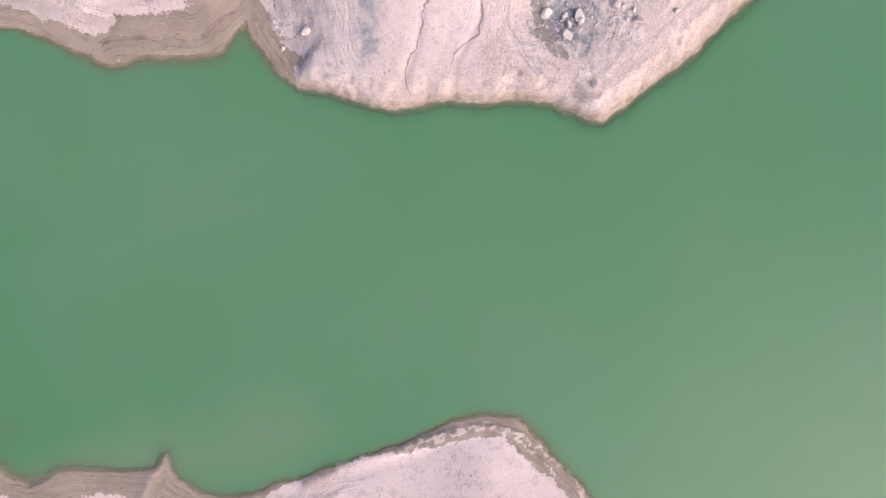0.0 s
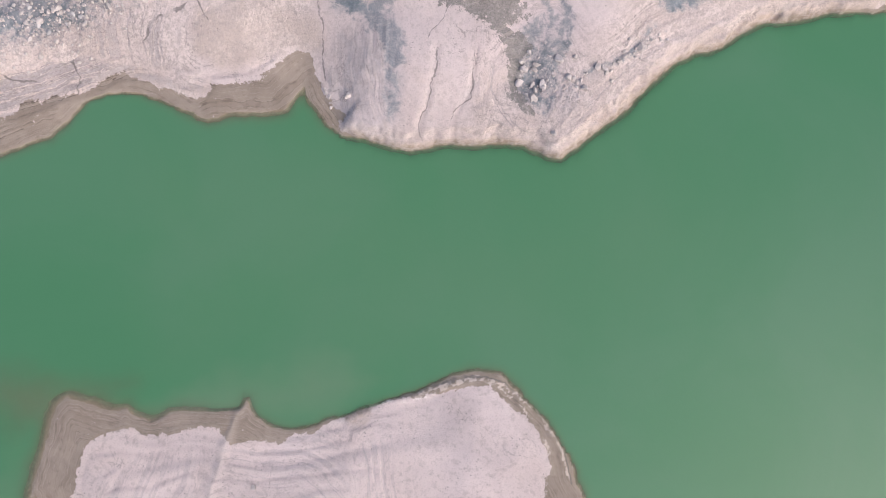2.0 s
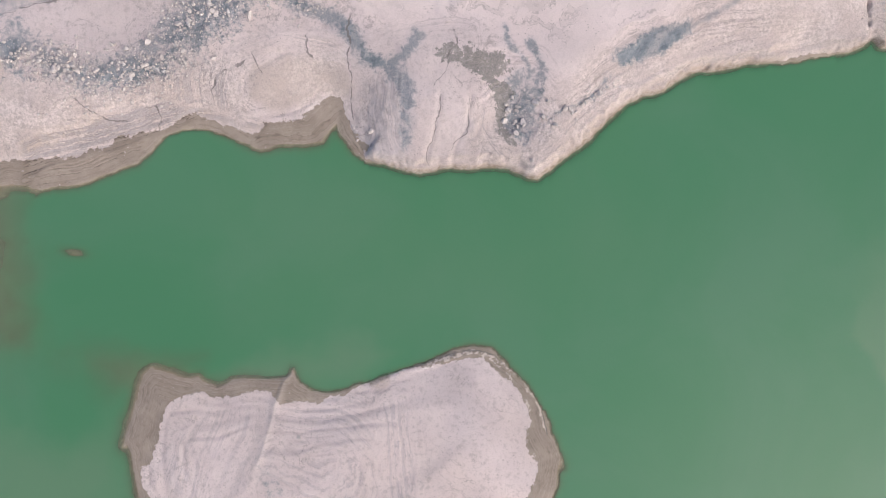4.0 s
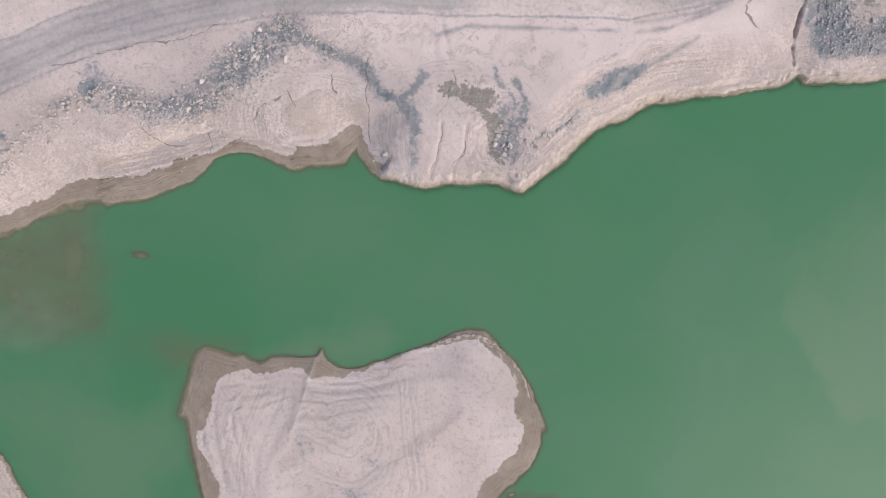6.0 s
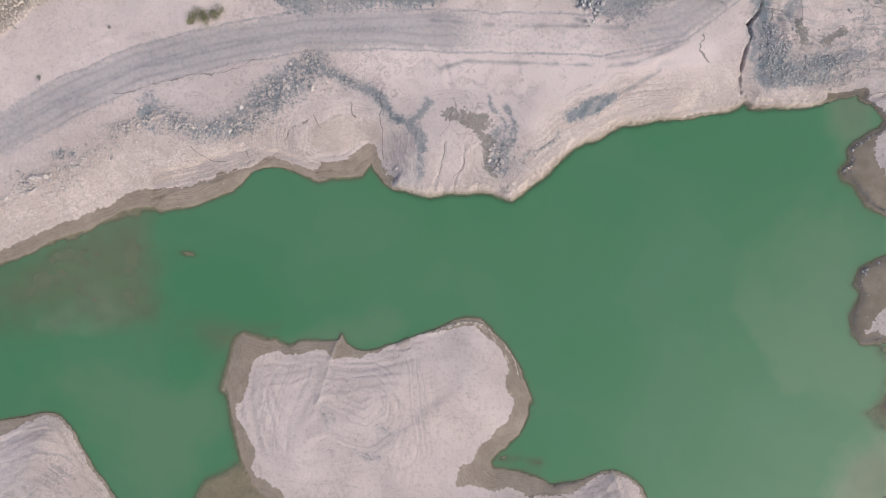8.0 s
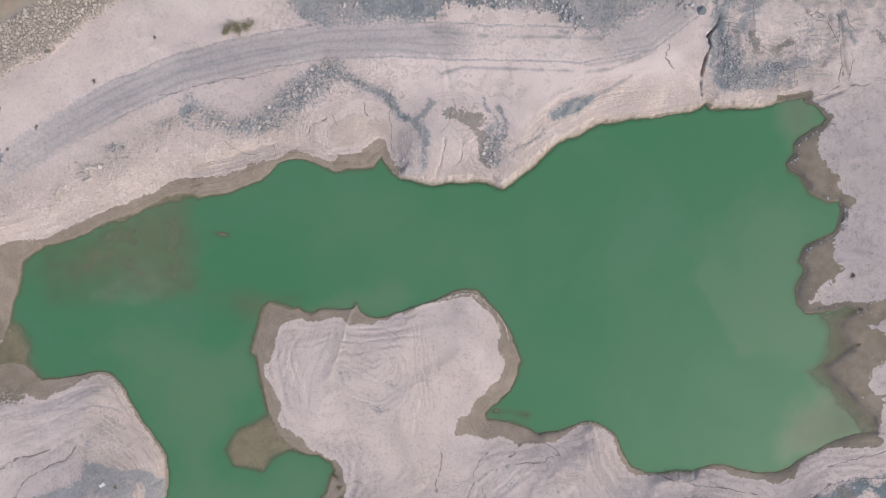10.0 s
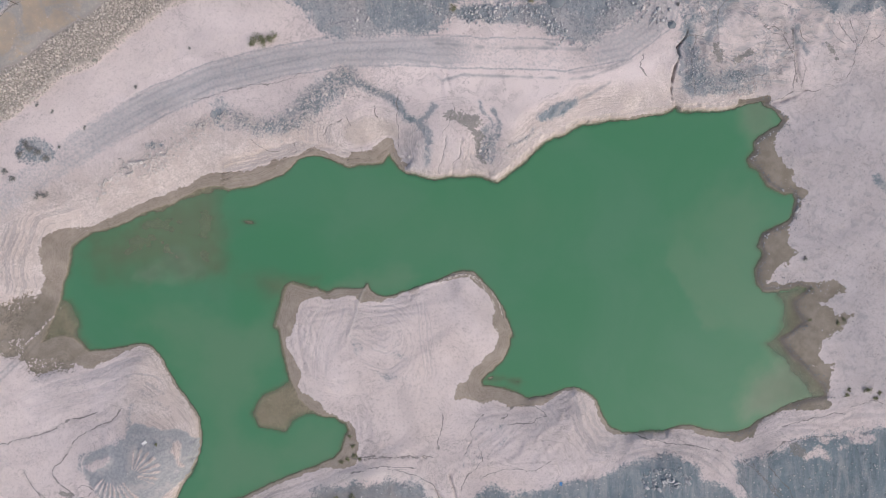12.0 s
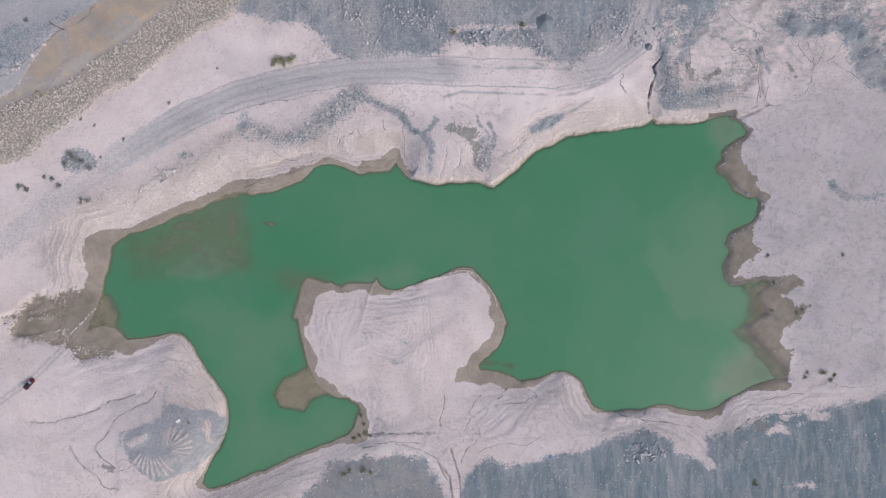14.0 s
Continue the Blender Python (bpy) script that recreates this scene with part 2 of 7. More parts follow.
GREY_SOUTH = [(-60, -103), (-49, -93), (-41, -83.5), (-31, -81), (-19.2, -79.4), (-10.4, -81.5), (-5.6, -87.9), (-0.8, -95), (3.1, -95.1), (4.5, -87.9), (8.1, -83.5), (13.9, -82.2), (19.7, -85.5), (25.6, -83.5), (39.2, -80.5), (48.9, -77.8), (56.9, -73.8), (66.8, -73), (73.6, -74.4), (78.4, -79.4), (87.2, -84.2), (89.3, -79), (86.6, -74.7), (95.5, -73.4), (104.3, -70.1), (118.2, -66.7), (126.2, -64.4), (135.9, -65.2), (141.7, -62.5), (150.8, -60.9), (164.7, -60.8), (163.9, -111.3), (-46.5, -110)]
GREY_SW = [(-113.3, -74.5), (-112.6, -71.7), (-107.8, -69.8), (-102.6, -68.3), (-98.8, -66.4), (-97.6, -62.6), (-95.9, -60.7), (-91.9, -62.6), (-85.8, -63), (-80.4, -64.6), (-77, -67.1), (-77.1, -71.9), (-79.2, -76.7), (-83, -81.1), (-88.8, -84.9), (-95.9, -87.1), (-100.9, -88.2), (-105, -86.3), (-108.5, -83.2), (-111.8, -78.4)]
RUBBLE_RIDGE = [(-62.8, 31.5), (-57.8, 30.3), (-51, 30.9), (-46, 32.7), (-43.5, 38.3), (-36.6, 42.7), (-31, 46), (-28.5, 42.6), (-34.1, 37), (-39.1, 34.3), (-44.7, 29), (-50.4, 25.9), (-56.6, 26.1), (-61.6, 28.2)]
RIDGE_LINE = [(-32.5, 45.3), (-28.6, 43.2), (-24, 40), (-19, 38.7), (-14.9, 35), (-13.1, 31.5), (-8.6, 29.9)]
RIDGE_SPOT = [(-73.5, 32.2), (-71.3, 34.4), (-69.1, 33.4), (-69.6, 30.3), (-71.8, 29.7)]
RIDGE_WEST = [(-91.6, 22.3), (-85.3, 24.7), (-80.3, 27.9), (-74.1, 31), (-66.6, 30.3), (-61.6, 30.3)]
CREST_STONES = [(-108.1, 11.2), (-100.5, 16.3), (-95.4, 18.8), (-87.8, 20.7), (-85.3, 20), (-87.8, 15), (-95.4, 13.1), (-100.5, 12.5), (-108.1, 6.2)]
RUBBLE_TIP = [(10.9, 26.2), (13.4, 26.2), (14.7, 24.2), (14.2, 20.6), (13, 18), (11, 18.8), (9.4, 21), (9.6, 23.8)]
CREST_W = [(-101.3, 16.5), (-93.4, 18), (-86.9, 20.6), (-80.3, 24.3), (-75.7, 28.7), (-69.8, 31.7), (-60.7, 30.7)]
RIDGE_STONES = [(-32.5, 45.6), (-27.9, 42.7), (-24, 40), (-20.1, 39)]
TIP_STREAK = [(10, 35.1), (11.3, 32.1), (12.2, 30.7), (12.5, 28.1)]
TIP_STREAK_B = [(13, 32.9), (14.9, 30.9), (15.7, 27.8), (14.9, 25.7)]
TIP_EDGE = [(15.8, 20.6), (18.6, 22.8), (21.8, 23.8), (24.2, 25.4), (26.6, 27.1)]
PUDDLE = [(-1.8, 31.8), (0.8, 33.6), (4.8, 32.1), (9.3, 32.3), (10, 29.3), (7.7, 28.3), (7.3, 26.9), (5.8, 28.1), (2.4, 29.7), (-0.4, 30.7)]
LILAC_SLOPE = [(-13.5, 28.5), (-8.2, 28.9), (-5.7, 25.6), (-6.1, 20.7), (-7.3, 15), (-10.5, 14.8), (-13.4, 16.2), (-15.5, 20.7)]
GREY_OVAL = [(27.1, 31.3), (28.9, 33.1), (32.1, 34.9), (35.3, 36.4), (38.9, 36.7), (37.8, 34.3), (35.3, 32.5), (31.7, 30.8), (28.3, 30.3)]
PALE_FAN = [(-31, 30.4), (-25.7, 31.7), (-19, 31.5), (-16.1, 29.2), (-15.9, 25.9), (-20.7, 25.9), (-24, 24.2), (-28.9, 23.4), (-32.3, 25.9)]
SOUTH_HEAP = [(58.5, -78.3), (64.3, -76.4), (71.1, -77.4), (76, -80.4), (70.1, -82.9), (60.4, -83.2)]
ROCKS_N1 = [(-37, 74.6), (-34.7, 70.8), (-31.3, 69.9), (-29.4, 66.1), (-27.9, 61.3), (-27.2, 57.2)]
ROCKS_N2 = [(-19.9, 71.7), (-14.2, 69.8), (-9.5, 69.8), (-5.7, 66), (-1.9, 62.2), (6.7, 62.7), (16.2, 63.5), (25.7, 62.7), (31.4, 59.2), (33.7, 55)]
ROCKS_N3 = [(48.8, 63.3), (50.7, 66.2), (55.5, 70.9), (58.4, 67.1), (64.1, 60.4), (66.1, 66.1)]
ROCKS_NE = [(74.4, 46.5), (80.2, 43.6), (88, 44.6), (95.7, 46.5)]
PALE_STRIP = [(-120.9, -26.5), (-123.2, -29.4), (-126.8, -33.3), (-131.8, -37.9)]
CAR_TRACK = [(-163, -66.7), (-155.2, -61.3), (-149.4, -57), (-143.5, -52.8), (-136.7, -45.8), (-131.8, -40.6), (-127.9, -35.7)]
GULLY = [(73.6, 58.8), (72.1, 55.5), (69.9, 52.6), (70.7, 50.1), (69.3, 46.8), (68.5, 42.9), (68.5, 39.1), (69.7, 33.6)]
RIDGE_SPINE = [(-61.6, 29), (-56, 28.1), (-50.3, 28.6), (-45.4, 31.5), (-42.2, 37.1), (-36.6, 40.5), (-31, 44.5)]
W_RING = [(-139, -6.5), (-135.7, -0.7), (-128.9, 4.1), (-121.1, 6.9), (-115.4, 3.4), (-122.2, -3.1), (-125.1, -7), (-126.1, -14.3), (-125.2, -22.4), (-131.4, -25.9), (-136.4, -22), (-139.1, -14.2)]
RILLS = [[(-0.9, 25.2), (-1.2, 22.2), (-1.8, 21.1), (-2, 18.7), (-2.6, 17.6), (-3.2, 16.1), (-3, 14.6)], [(4, 25.3), (3.6, 22.2), (3.4, 20.4), (2.1, 18.2), (1.2, 16.7), (0.8, 14.4)]]
CUTS = [[(-78.4, 37.1), (-66, 40.3), (-52.6, 42.3), (-45.9, 45.3)]]
CUTS += [[(-152.4, 45.8), (-138.3, 56.1), (-134.6, 59.8), (-129, 64), (-122.4, 66.6), (-118.7, 71.5), (-114, 74.6)],
    [(-15.6, 37.9), (-15.8, 33), (-15.4, 29.7), (-15.3, 25.6), (-15.7, 22.8)],
    [(-23.1, 35), (-22.8, 33), (-22.1, 31.7)],
    [(-31.7, 32.1), (-30.7, 30.5), (-30.1, 29.8)],
    [(-38.5, 27), (-37.7, 28.8), (-35.9, 30.2), (-33.6, 31.3)],
    [(-60.2, 24.6), (-58.4, 23.2), (-56, 22), (-52.7, 21.8)]]
CUTS += [[(-47.5, 23.9), (-47.2, 22.3), (-47.4, 20.6)],
    [(-50.3, 74.7), (-47.4, 71.8), (-46.9, 68.6)],
    [(103, 57.4), (106.9, 50.5), (108.3, 42.4)]]
SCARS = [[(72.5, 61), (72.9, 56.2), (70.5, 52.3)],
    [(75.4, 56.2), (74.4, 48.5), (75.9, 38.8)],
    [(83.1, 54.2), (82.2, 63.9), (86.1, 69.6)],
    [(97.3, 60.3), (100, 57.6), (102.3, 57.1)],
    [(106.2, 59), (107, 52.2), (107.7, 46.4), (107.3, 40.6)]]
SCARS += [[(132.6, 54.4), (138.4, 50.2), (145.8, 45.1)],
    [(88.9, 46.1), (92.8, 44.5), (98, 44.9)],
    [(100.5, 37), (104.4, 37.7), (107.3, 39.5), (114.7, 40.2)],
    [(78.3, 74.5), (76.4, 65.8), (78.3, 60)],
    [(95.4, 71.5), (99.6, 67.7), (103.9, 65.7)],
    [(117.1, 69.5), (122.9, 70.5), (130.7, 69.1), (136.5, 65.6)]]
SCARS += [[(58.9, 50.4), (58.5, 46.6), (60.4, 44.3)],
    [(15.9, -61.1), (20.7, -57.7), (26.5, -57.7), (29.4, -59.7), (24.6, -62.5), (17.8, -62.7)],
    [(3.2, -82.8), (6.1, -77), (10, -74.1), (9.1, -69.2)],
    [(56.6, -65.7), (62.4, -68.6), (72.1, -69.3), (83.8, -71.7)],
    [(103.3, -64), (113, -61.2), (122.7, -60.3)],
    [(97.4, -73.7), (103.2, -68.9), (113, -67), (120.8, -67.6)],
    [(10, -78.9), (17.7, -77), (26.5, -77.1), (31.3, -74.2)],
    [(124.7, -58.3), (132.5, -56.4), (140.3, -58.4)]]
SCARS += [[(-19.1, -76.8), (-11.3, -78.8), (-5.5, -81.7), (-1.7, -88.6)],
    [(-30.7, -78.6), (-21, -75.8), (-9.4, -76.9)],
    [(-114.5, -81.6), (-112.8, -80.6), (-109.7, -80.7), (-108.2, -82.2), (-110.9, -84.1), (-114.3, -84.9)]]
BLUE_BANDS = [([(-33.2, 45.3), (-28.6, 42.9), (-24, 39.8), (-19, 38.4), (-15.1, 35), (-13.3, 31.5), (-8.6, 29.7), (-6.5, 26.9), (-6.3, 24)], 2.4, 1.4),
    ([(-9.4, 30), (-7.3, 31.4), (-5.5, 33.4), (-4.7, 34.7)], 2.2, 1.2),
    ([(9.2, 36.1), (10.1, 33.3), (12.5, 30.9), (13.7, 28.5)], 0.7, 0.8),
    ([(13.3, 33.7), (14.6, 30.9), (15.7, 28.1)], 1.2, 0.9),
    ([(-159.7, 59.8), (-148.5, 61.7), (-137.3, 66.3), (-128, 71.5), (-118.6, 77.4)], 12.0, 6.0)]
BLUE_BANDS += [([(18.6, 22.6), (21.8, 24.2), (24.2, 25.8), (26.2, 28.3)], 1.0, 1.0),
    ([(-70.7, 36.1), (-67, 32.8), (-58.4, 28.2), (-52.7, 29), (-45, 36), (-37.3, 43), (-29.7, 44.5)], 4.0, 3.0),
    ([(-7.2, 28.8), (-6.6, 23.7), (-6.8, 17.3)], 1.2, 1.6),
    ([(68.7, 79.3), (70.6, 69.7), (74.4, 62), (74, 52.3), (75.4, 42.7)], 3.5, 3.0),
    ([(114.2, 67.6), (119, 64.7), (124.9, 65.7), (131.7, 67.2), (136.5, 68.5)], 4.5, 2.5)]
BLUE_BANDS += [([(136.5, 66.6), (141.4, 61.7), (141.4, 56), (145.2, 51.1), (150.5, 47.8)], 7.5, 3.0),
    ([(90.4, 78.3), (85.7, 67.7), (81.2, 60.4)], 4.5, 3.5),
    ([(106.2, 59), (107.4, 55.7), (109.7, 54.1)], 1.2, 1.5),
    ([(-97.6, -56.4), (-98, -61.2), (-96.9, -65.1), (-100.1, -67), (-106.8, -69.8), (-112.6, -71.7), (-113.4, -75.5), (-109.8, -80.3), (-106, -84.8), (-102.2, -87.5)], 1.0, 1.4),
    ([(71.7, 57.2), (74, 46.5), (78.2, 39.2)], 3.0, 2.0)]
BLUE_BANDS += [([(73.4, 44.6), (80.2, 42.3), (88, 43.6), (97.7, 46.1)], 3.0, 2.5)]
ASH_GAPS = [[(-84.9, -67.1), (-82.9, -66.5), (-81.6, -69), (-82.6, -71.9), (-81.9, -75.7), (-83.6, -75.3), (-84.5, -70.9)], [(-111.6, -74.7), (-108.8, -73.2), (-103.4, -71.5), (-102.7, -73.3), (-106.9, -75.9), (-110.3, -76.7)]]
HOLLOW = [(10.9, 29.4), (13.8, 29.9), (15.8, 27), (15.2, 23.8), (14.4, 19.8), (13, 17.2), (10.4, 18.3), (8, 21), (8.1, 25.8)]
POOL_EDGE = [(5.5, 28.5), (7.7, 28.2), (9.3, 27.4), (10.9, 25.8), (10.1, 23.8), (9.6, 20.2), (11.4, 17.7), (12.6, 16.4), (10.2, 17.5), (8, 19.7), (8.1, 24.6), (6.3, 26.9)]
CRACKS = [[(-143.7, -67.9), (-136, -68.3), (-127.4, -65.3), (-122.6, -64.2), (-116.8, -61.5), (-108.7, -58.9)],
          [(-100.5, -58.2), (-103.4, -61.1), (-106.3, -62.4), (-112.1, -65.2), (-114, -67.1), (-116.9, -70.4), (-118.8, -72.9), (-121.1, -75.2), (-122.1, -77.1), (-120.4, -79.6), (-117.9, -81.9), (-116, -83.9)], [(-130.7, -76.7), (-128.5, -80.5), (-124.7, -84.4), (-121.8, -86.3), (-120.5, -89.2), (-118, -90.8), (-114.2, -91.2)], [(-29.3, -73.8), (-23.1, -73.5), (-15.3, -73.1), (-7.5, -73.6)]]
CREEKS = [[(-0.3, -78.2), (0.9, -82.1), (2.6, -87.9), (3.1, -95.1)], [(-4.6, -83), (-0.7, -87.9), (0.2, -94.9)]]
NE_STEP = [(101.5, 36.2), (107.4, 38.1), (110.3, 40.1), (108.4, 45), (107.4, 52.8), (106.4, 58.6)]
FLAT_MUD_W = [(-149.9, -28.6), (-143.0, -25.1), (-136.5, -24.7), (-131.3, -24.2), (-126.7, -21.6), (-122.2, -24.2), (-117.1, -35.4), (-112.6, -40.0), (-121.1, -45.2), (-128.3, -46.3), (-131.6, -45.1), (-133.8, -41.5), (-139.9, -41.4), (-147.7, -40.7), (-151.6, -38.4), (-150.0, -33.5), (-154.2, -31.9)]
EAST_TONGUE = [(99.1, -20.5), (109, -20), (118.9, -19.6), (123.6, -21.2), (122.5, -23.6), (114.9, -23.2), (108, -24.5)]
SHALLOW_W = [(-103.1, -3.6), (-101.3, 1.9), (-91.9, 5.3), (-79.8, 11.3), (-72.1, 13.9), (-68.2, 11.3), (-69.6, 7), (-69.9, 2.7), (-69.1, -5), (-67.6, -11.1), (-71.4, -15.4), (-79.9, -11), (-86.8, -8.4), (-95.4, -5.8)]
BRUSH_PATCH = [(-132.3, 20.7), (-130.4, 25.1), (-125.4, 26.2), (-120.9, 23.1), (-120.2, 19.3), (-125.1, 17.1), (-131.2, 18.2)]
NE_TOP = [(68.4, 86.6), (69.3, 71.3), (72.5, 58.8), (77.9, 60.7), (84.7, 67.4), (91.5, 72.1), (97.3, 86.5)]
NE_RIGHT = [(114.2, 72.5), (117.1, 64.1), (126.8, 63.3), (136.5, 65.2), (140.4, 56.9), (145.8, 46.3), (159.8, 39.4), (165.7, 63.6), (148.2, 73.3), (132.6, 81.1)]
SOUTH_RIDGE = [(4.3, -57.8), (19.9, -55.9), (39.4, -53.1), (51, -66.9), (68.6, -65), (88.1, -67.1), (103.8, -59.4), (127.2, -56.6), (148.8, -58.7), (137, -68.4), (107.6, -73.1), (88.1, -74.9), (58.8, -73.4), (47.1, -77.6), (29.5, -83.3), (4.2, -79.2)]
SHALLOW_SW = [(-129.9, -35.8), (-126.4, -28.9), (-121.2, -22.1), (-117.4, -23.8), (-114.7, -30.7), (-115.3, -35.8), (-112.7, -39.3), (-119.6, -37.9), (-126.4, -39.2)]
WEED_BAY = [(9.1, -49.6), (10.7, -48), (16.9, -47.6), (22.5, -48.8), (24.9, -50.7), (21.7, -52.3), (16.8, -51.3), (12, -51)]
SHALLOW_NE = [(89.6, 37.7), (97.5, 39.6), (103.5, 36.6), (102.4, 26.8), (93.9, 24.3), (90.8, 29.8)]
GREY_STREAKS = [[(68.3, 78.9), (70.2, 67.4), (72.5, 59.7), (73.7, 53)], [(116.1, 65.7), (124.9, 63.3), (136.5, 65.6), (140.8, 56.9), (145.2, 47.2), (155.9, 41.4)], [(80.8, 69.3), (87.6, 66.4), (85.6, 59.7), (94.3, 61.2)], [(97.2, 52), (101.1, 58.7), (105.9, 63.5), (112.7, 67.3)], [(132.5, 11.8), (138.4, 7.4), (144.3, 7.4), (151.2, 9.3)]]
SOUTH_STREAKS = [[(1.8, -79.8), (4.6, -74), (9.1, -66.3), (17.8, -62.7)], [(90, -72.7), (94.5, -78.6), (100.9, -89.3)], [(9, -73.1), (13.9, -71.2), (17.8, -66.4)]]
PALE_N = [(1, 65), (10.5, 66.1), (20, 65.7), (31.4, 66.5)]
DARK_SPOTS = [[(88, 49.2), (90.7, 50.5), (93, 51.7)], [(-118.5, -83.1), (-117, -83.9), (-115.8, -83.5)]]
SMOOTH_NW = [(-151.7, 14.5), (-132.6, 27.8), (-113.5, 42), (-94.4, 54.3), (-75.3, 65.6), (-48.6, 65.5), (-44.9, 56), (-60.1, 53.2), (-75.4, 46.6), (-94.5, 36.2), (-113.7, 22.9), (-127.1, 9.6), (-134.8, -0.8), (-140.6, -12.2), (-152.1, -25.5), (-167.4, -31.2), (-167, 3.2)]
SMOOTH_N = [(-29.8, 43.2), (-18.3, 40.5), (-6.8, 34.1), (0.9, 37), (14.3, 36.9), (21, 30.2), (31.6, 34.9), (41.2, 37.8), (58.6, 42.5), (67.3, 50.1), (67.3, 53.6), (58.6, 47.9), (41.3, 46.4), (31.7, 53.3), (25.9, 59.1), (1, 58.8), (-2.9, 55.8), (-18.2, 55.2), (-33.6, 55.9), (-45.1, 54), (-37.4, 51.7), (-22.1, 47)]
SMOOTH_SW = [(-169.2, -58.4), (-153.8, -54.6), (-130.7, -47), (-105.6, -41.8), (-96, -39.5), (-90.3, -47.3), (-88.4, -57), (-98.1, -58.8), (-115.5, -70.3), (-113.7, -89.7), (-106.1, -95.5), (-169.6, -97)]
SMOOTH_NE = [[(82.8, 56.5), (85.4, 63.8), (88.5, 64.7), (97, 60.2), (96.8, 55), (91.7, 52.8), (84.4, 49.9), (82.1, 52.9)], [(118, 56), (121, 62.6), (134.2, 63.7), (132.6, 56.9), (126.8, 53.1), (121.9, 50.2), (122.5, 44.4), (117.1, 41), (108.9, 41.4), (110.8, 46.4), (115.5, 54.1)]]
OPEN_NE = [[(90.5, 67.8), (97.1, 74.3), (111.7, 75.0), (113.2, 68.4), (118.3, 63.3), (134.4, 64.7), (136.6, 61.1), (125.6, 53.8), (124.5, 42.1), (117.5, 41.1), (115.3, 45.1), (106.6, 57.5), (99.2, 56.1), (96.3, 63.4)], [(71.7, 39.1), (85.3, 36.5), (97.2, 39.8), (109.8, 45.6), (110.1, 41.2), (103.1, 38.3), (97.2, 35.4), (85.3, 33.9), (70.6, 34.4)]]
DARK_NE = [[(137.4, 67.6), (141.8, 69.8), (146.9, 66.2), (147.6, 58.1), (151.3, 50.8), (150.6, 44.2), (144.0, 47.9), (141.0, 53.8), (136.6, 61.1)], [(113.9, 71.4), (117.6, 72.8), (121.2, 68.4), (128.6, 66.9), (138.1, 69.1), (138.1, 66.5), (128.6, 64.8), (121.2, 64.4), (116.1, 66.3)]]
PALE_S = [[(121.7, -71), (125, -69.1), (128, -68.7)], [(110.1, -73.4), (114.1, -71.5), (117, -73.5)], [(115.9, -68.4), (122.7, -67.1), (130.1, -68.1)], [(117.8, -92.3), (121.7, -91.4), (124.6, -91.8)], [(80.9, -74.6), (84.7, -79.5), (89.6, -85.3)]]
SILT_E = [(68, -14.1), (70.6, -17.5), (73.5, -23.6), (77.6, -27.5), (79, -33.9), (86.9, -33.9), (95.5, -34.8), (104.1, -36.6), (111.1, -29.7), (109.3, -19.4), (95.6, -17.6), (97.3, -5.5), (100.8, 1.3), (93.9, 10), (85.3, 10), (76.6, 1.4), (69.7, -7.2)]
SILT_SE = [(92.9, -61), (91.2, -56.3), (92.4, -52), (95.2, -48.3), (99.8, -45.5), (103.3, -40), (109.3, -41.8), (124.8, -52.2), (121.4, -59), (104.1, -61.6), (98.1, -63.3)]
HAZE_W = [(-119.4, -8.3), (-114.2, -1.5), (-99.6, 1.9), (-72.1, 13.9), (-68.7, -1.6), (-66.2, -11.9), (-50.7, -16.3), (-40.4, -17.5), (-47.3, -22.3), (-55.9, -25.7), (-61.1, -21.4), (-85.1, -21.3), (-105.7, -20.4), (-117.7, -15.2)]
BRIGHT_W = [(-91.1, -11), (-86.8, -8.4), (-82.5, -9.3), (-77.4, -14.5), (-80, -17), (-85.1, -18.7), (-93.7, -18.7), (-98, -17)]
SHALLOW_SPIT = [(-48.8, -48.3), (-53.7, -51.2), (-58.6, -53.4), (-61.1, -56.5), (-62.5, -60.8), (-60.2, -65.3), (-51.0, -65.7), (-48.4, -62.2), (-45.7, -60.4), (-39.9, -60.0), (-43.0, -56.4), (-46.1, -52.8)]
MUD_SHOAL_W = [(-102.5, -1.1), (-95.2, 1.3), (-87.8, 3.7), (-81.3, 7.3), (-74.8, 8.1), (-73.5, 7.3), (-73.1, 9.4), (-68.3, 9.3), (-63.4, 10.5), (-66.6, 12.8), (-74.8, 13.6), (-82.9, 9.5), (-95.2, 4.1)]
BRIGHT_N = [(1.3, 39.8), (8.5, 36.8), (10.2, 31.3), (16.5, 27.9), (20.8, 25.3), (27.6, 33.8), (36.1, 37.5), (37, 41.4), (1.3, 41.5)]
SHALLOW_E = [(101.6, -22.8), (111.1, -20.2), (113.6, -29.7), (112.8, -36.6), (117.9, -50.4), (121.4, -57.3), (111.9, -55.2), (105, -46.1), (98.1, -38.6), (104.2, -33.5), (102.8, -26.2)]
# mid-lake outline where hazy brightness is put into the water's colour
HAZE_LIFT = [(-34, -12), (-20, -15), (0, -13), (24, -8), (40, 2), (30, 12), (8, 9), (-18, 12), (-38, 6)]
SILT_C = [(-38.7, -21.8), (-28.8, -16.9), (-15, -15), (-7.2, -17), (-19, -22.8), (-30.8, -24.8)]
SILT_SW = [(-91.7, -24.4), (-78, -28.4), (-64.3, -32.4), (-54.4, -29.5), (-52.6, -40.4), (-58.5, -50.2), (-64.5, -60), (-62.6, -67.9), (-46.8, -67), (-35, -64.1), (-37, -74), (-50.9, -80.8), (-70.6, -87.6), (-80.4, -89.5), (-76.4, -77.7), (-73.4, -67.8), (-75.3, -58), (-82, -46.1), (-89.8, -38.2), (-97.6, -32.2)]

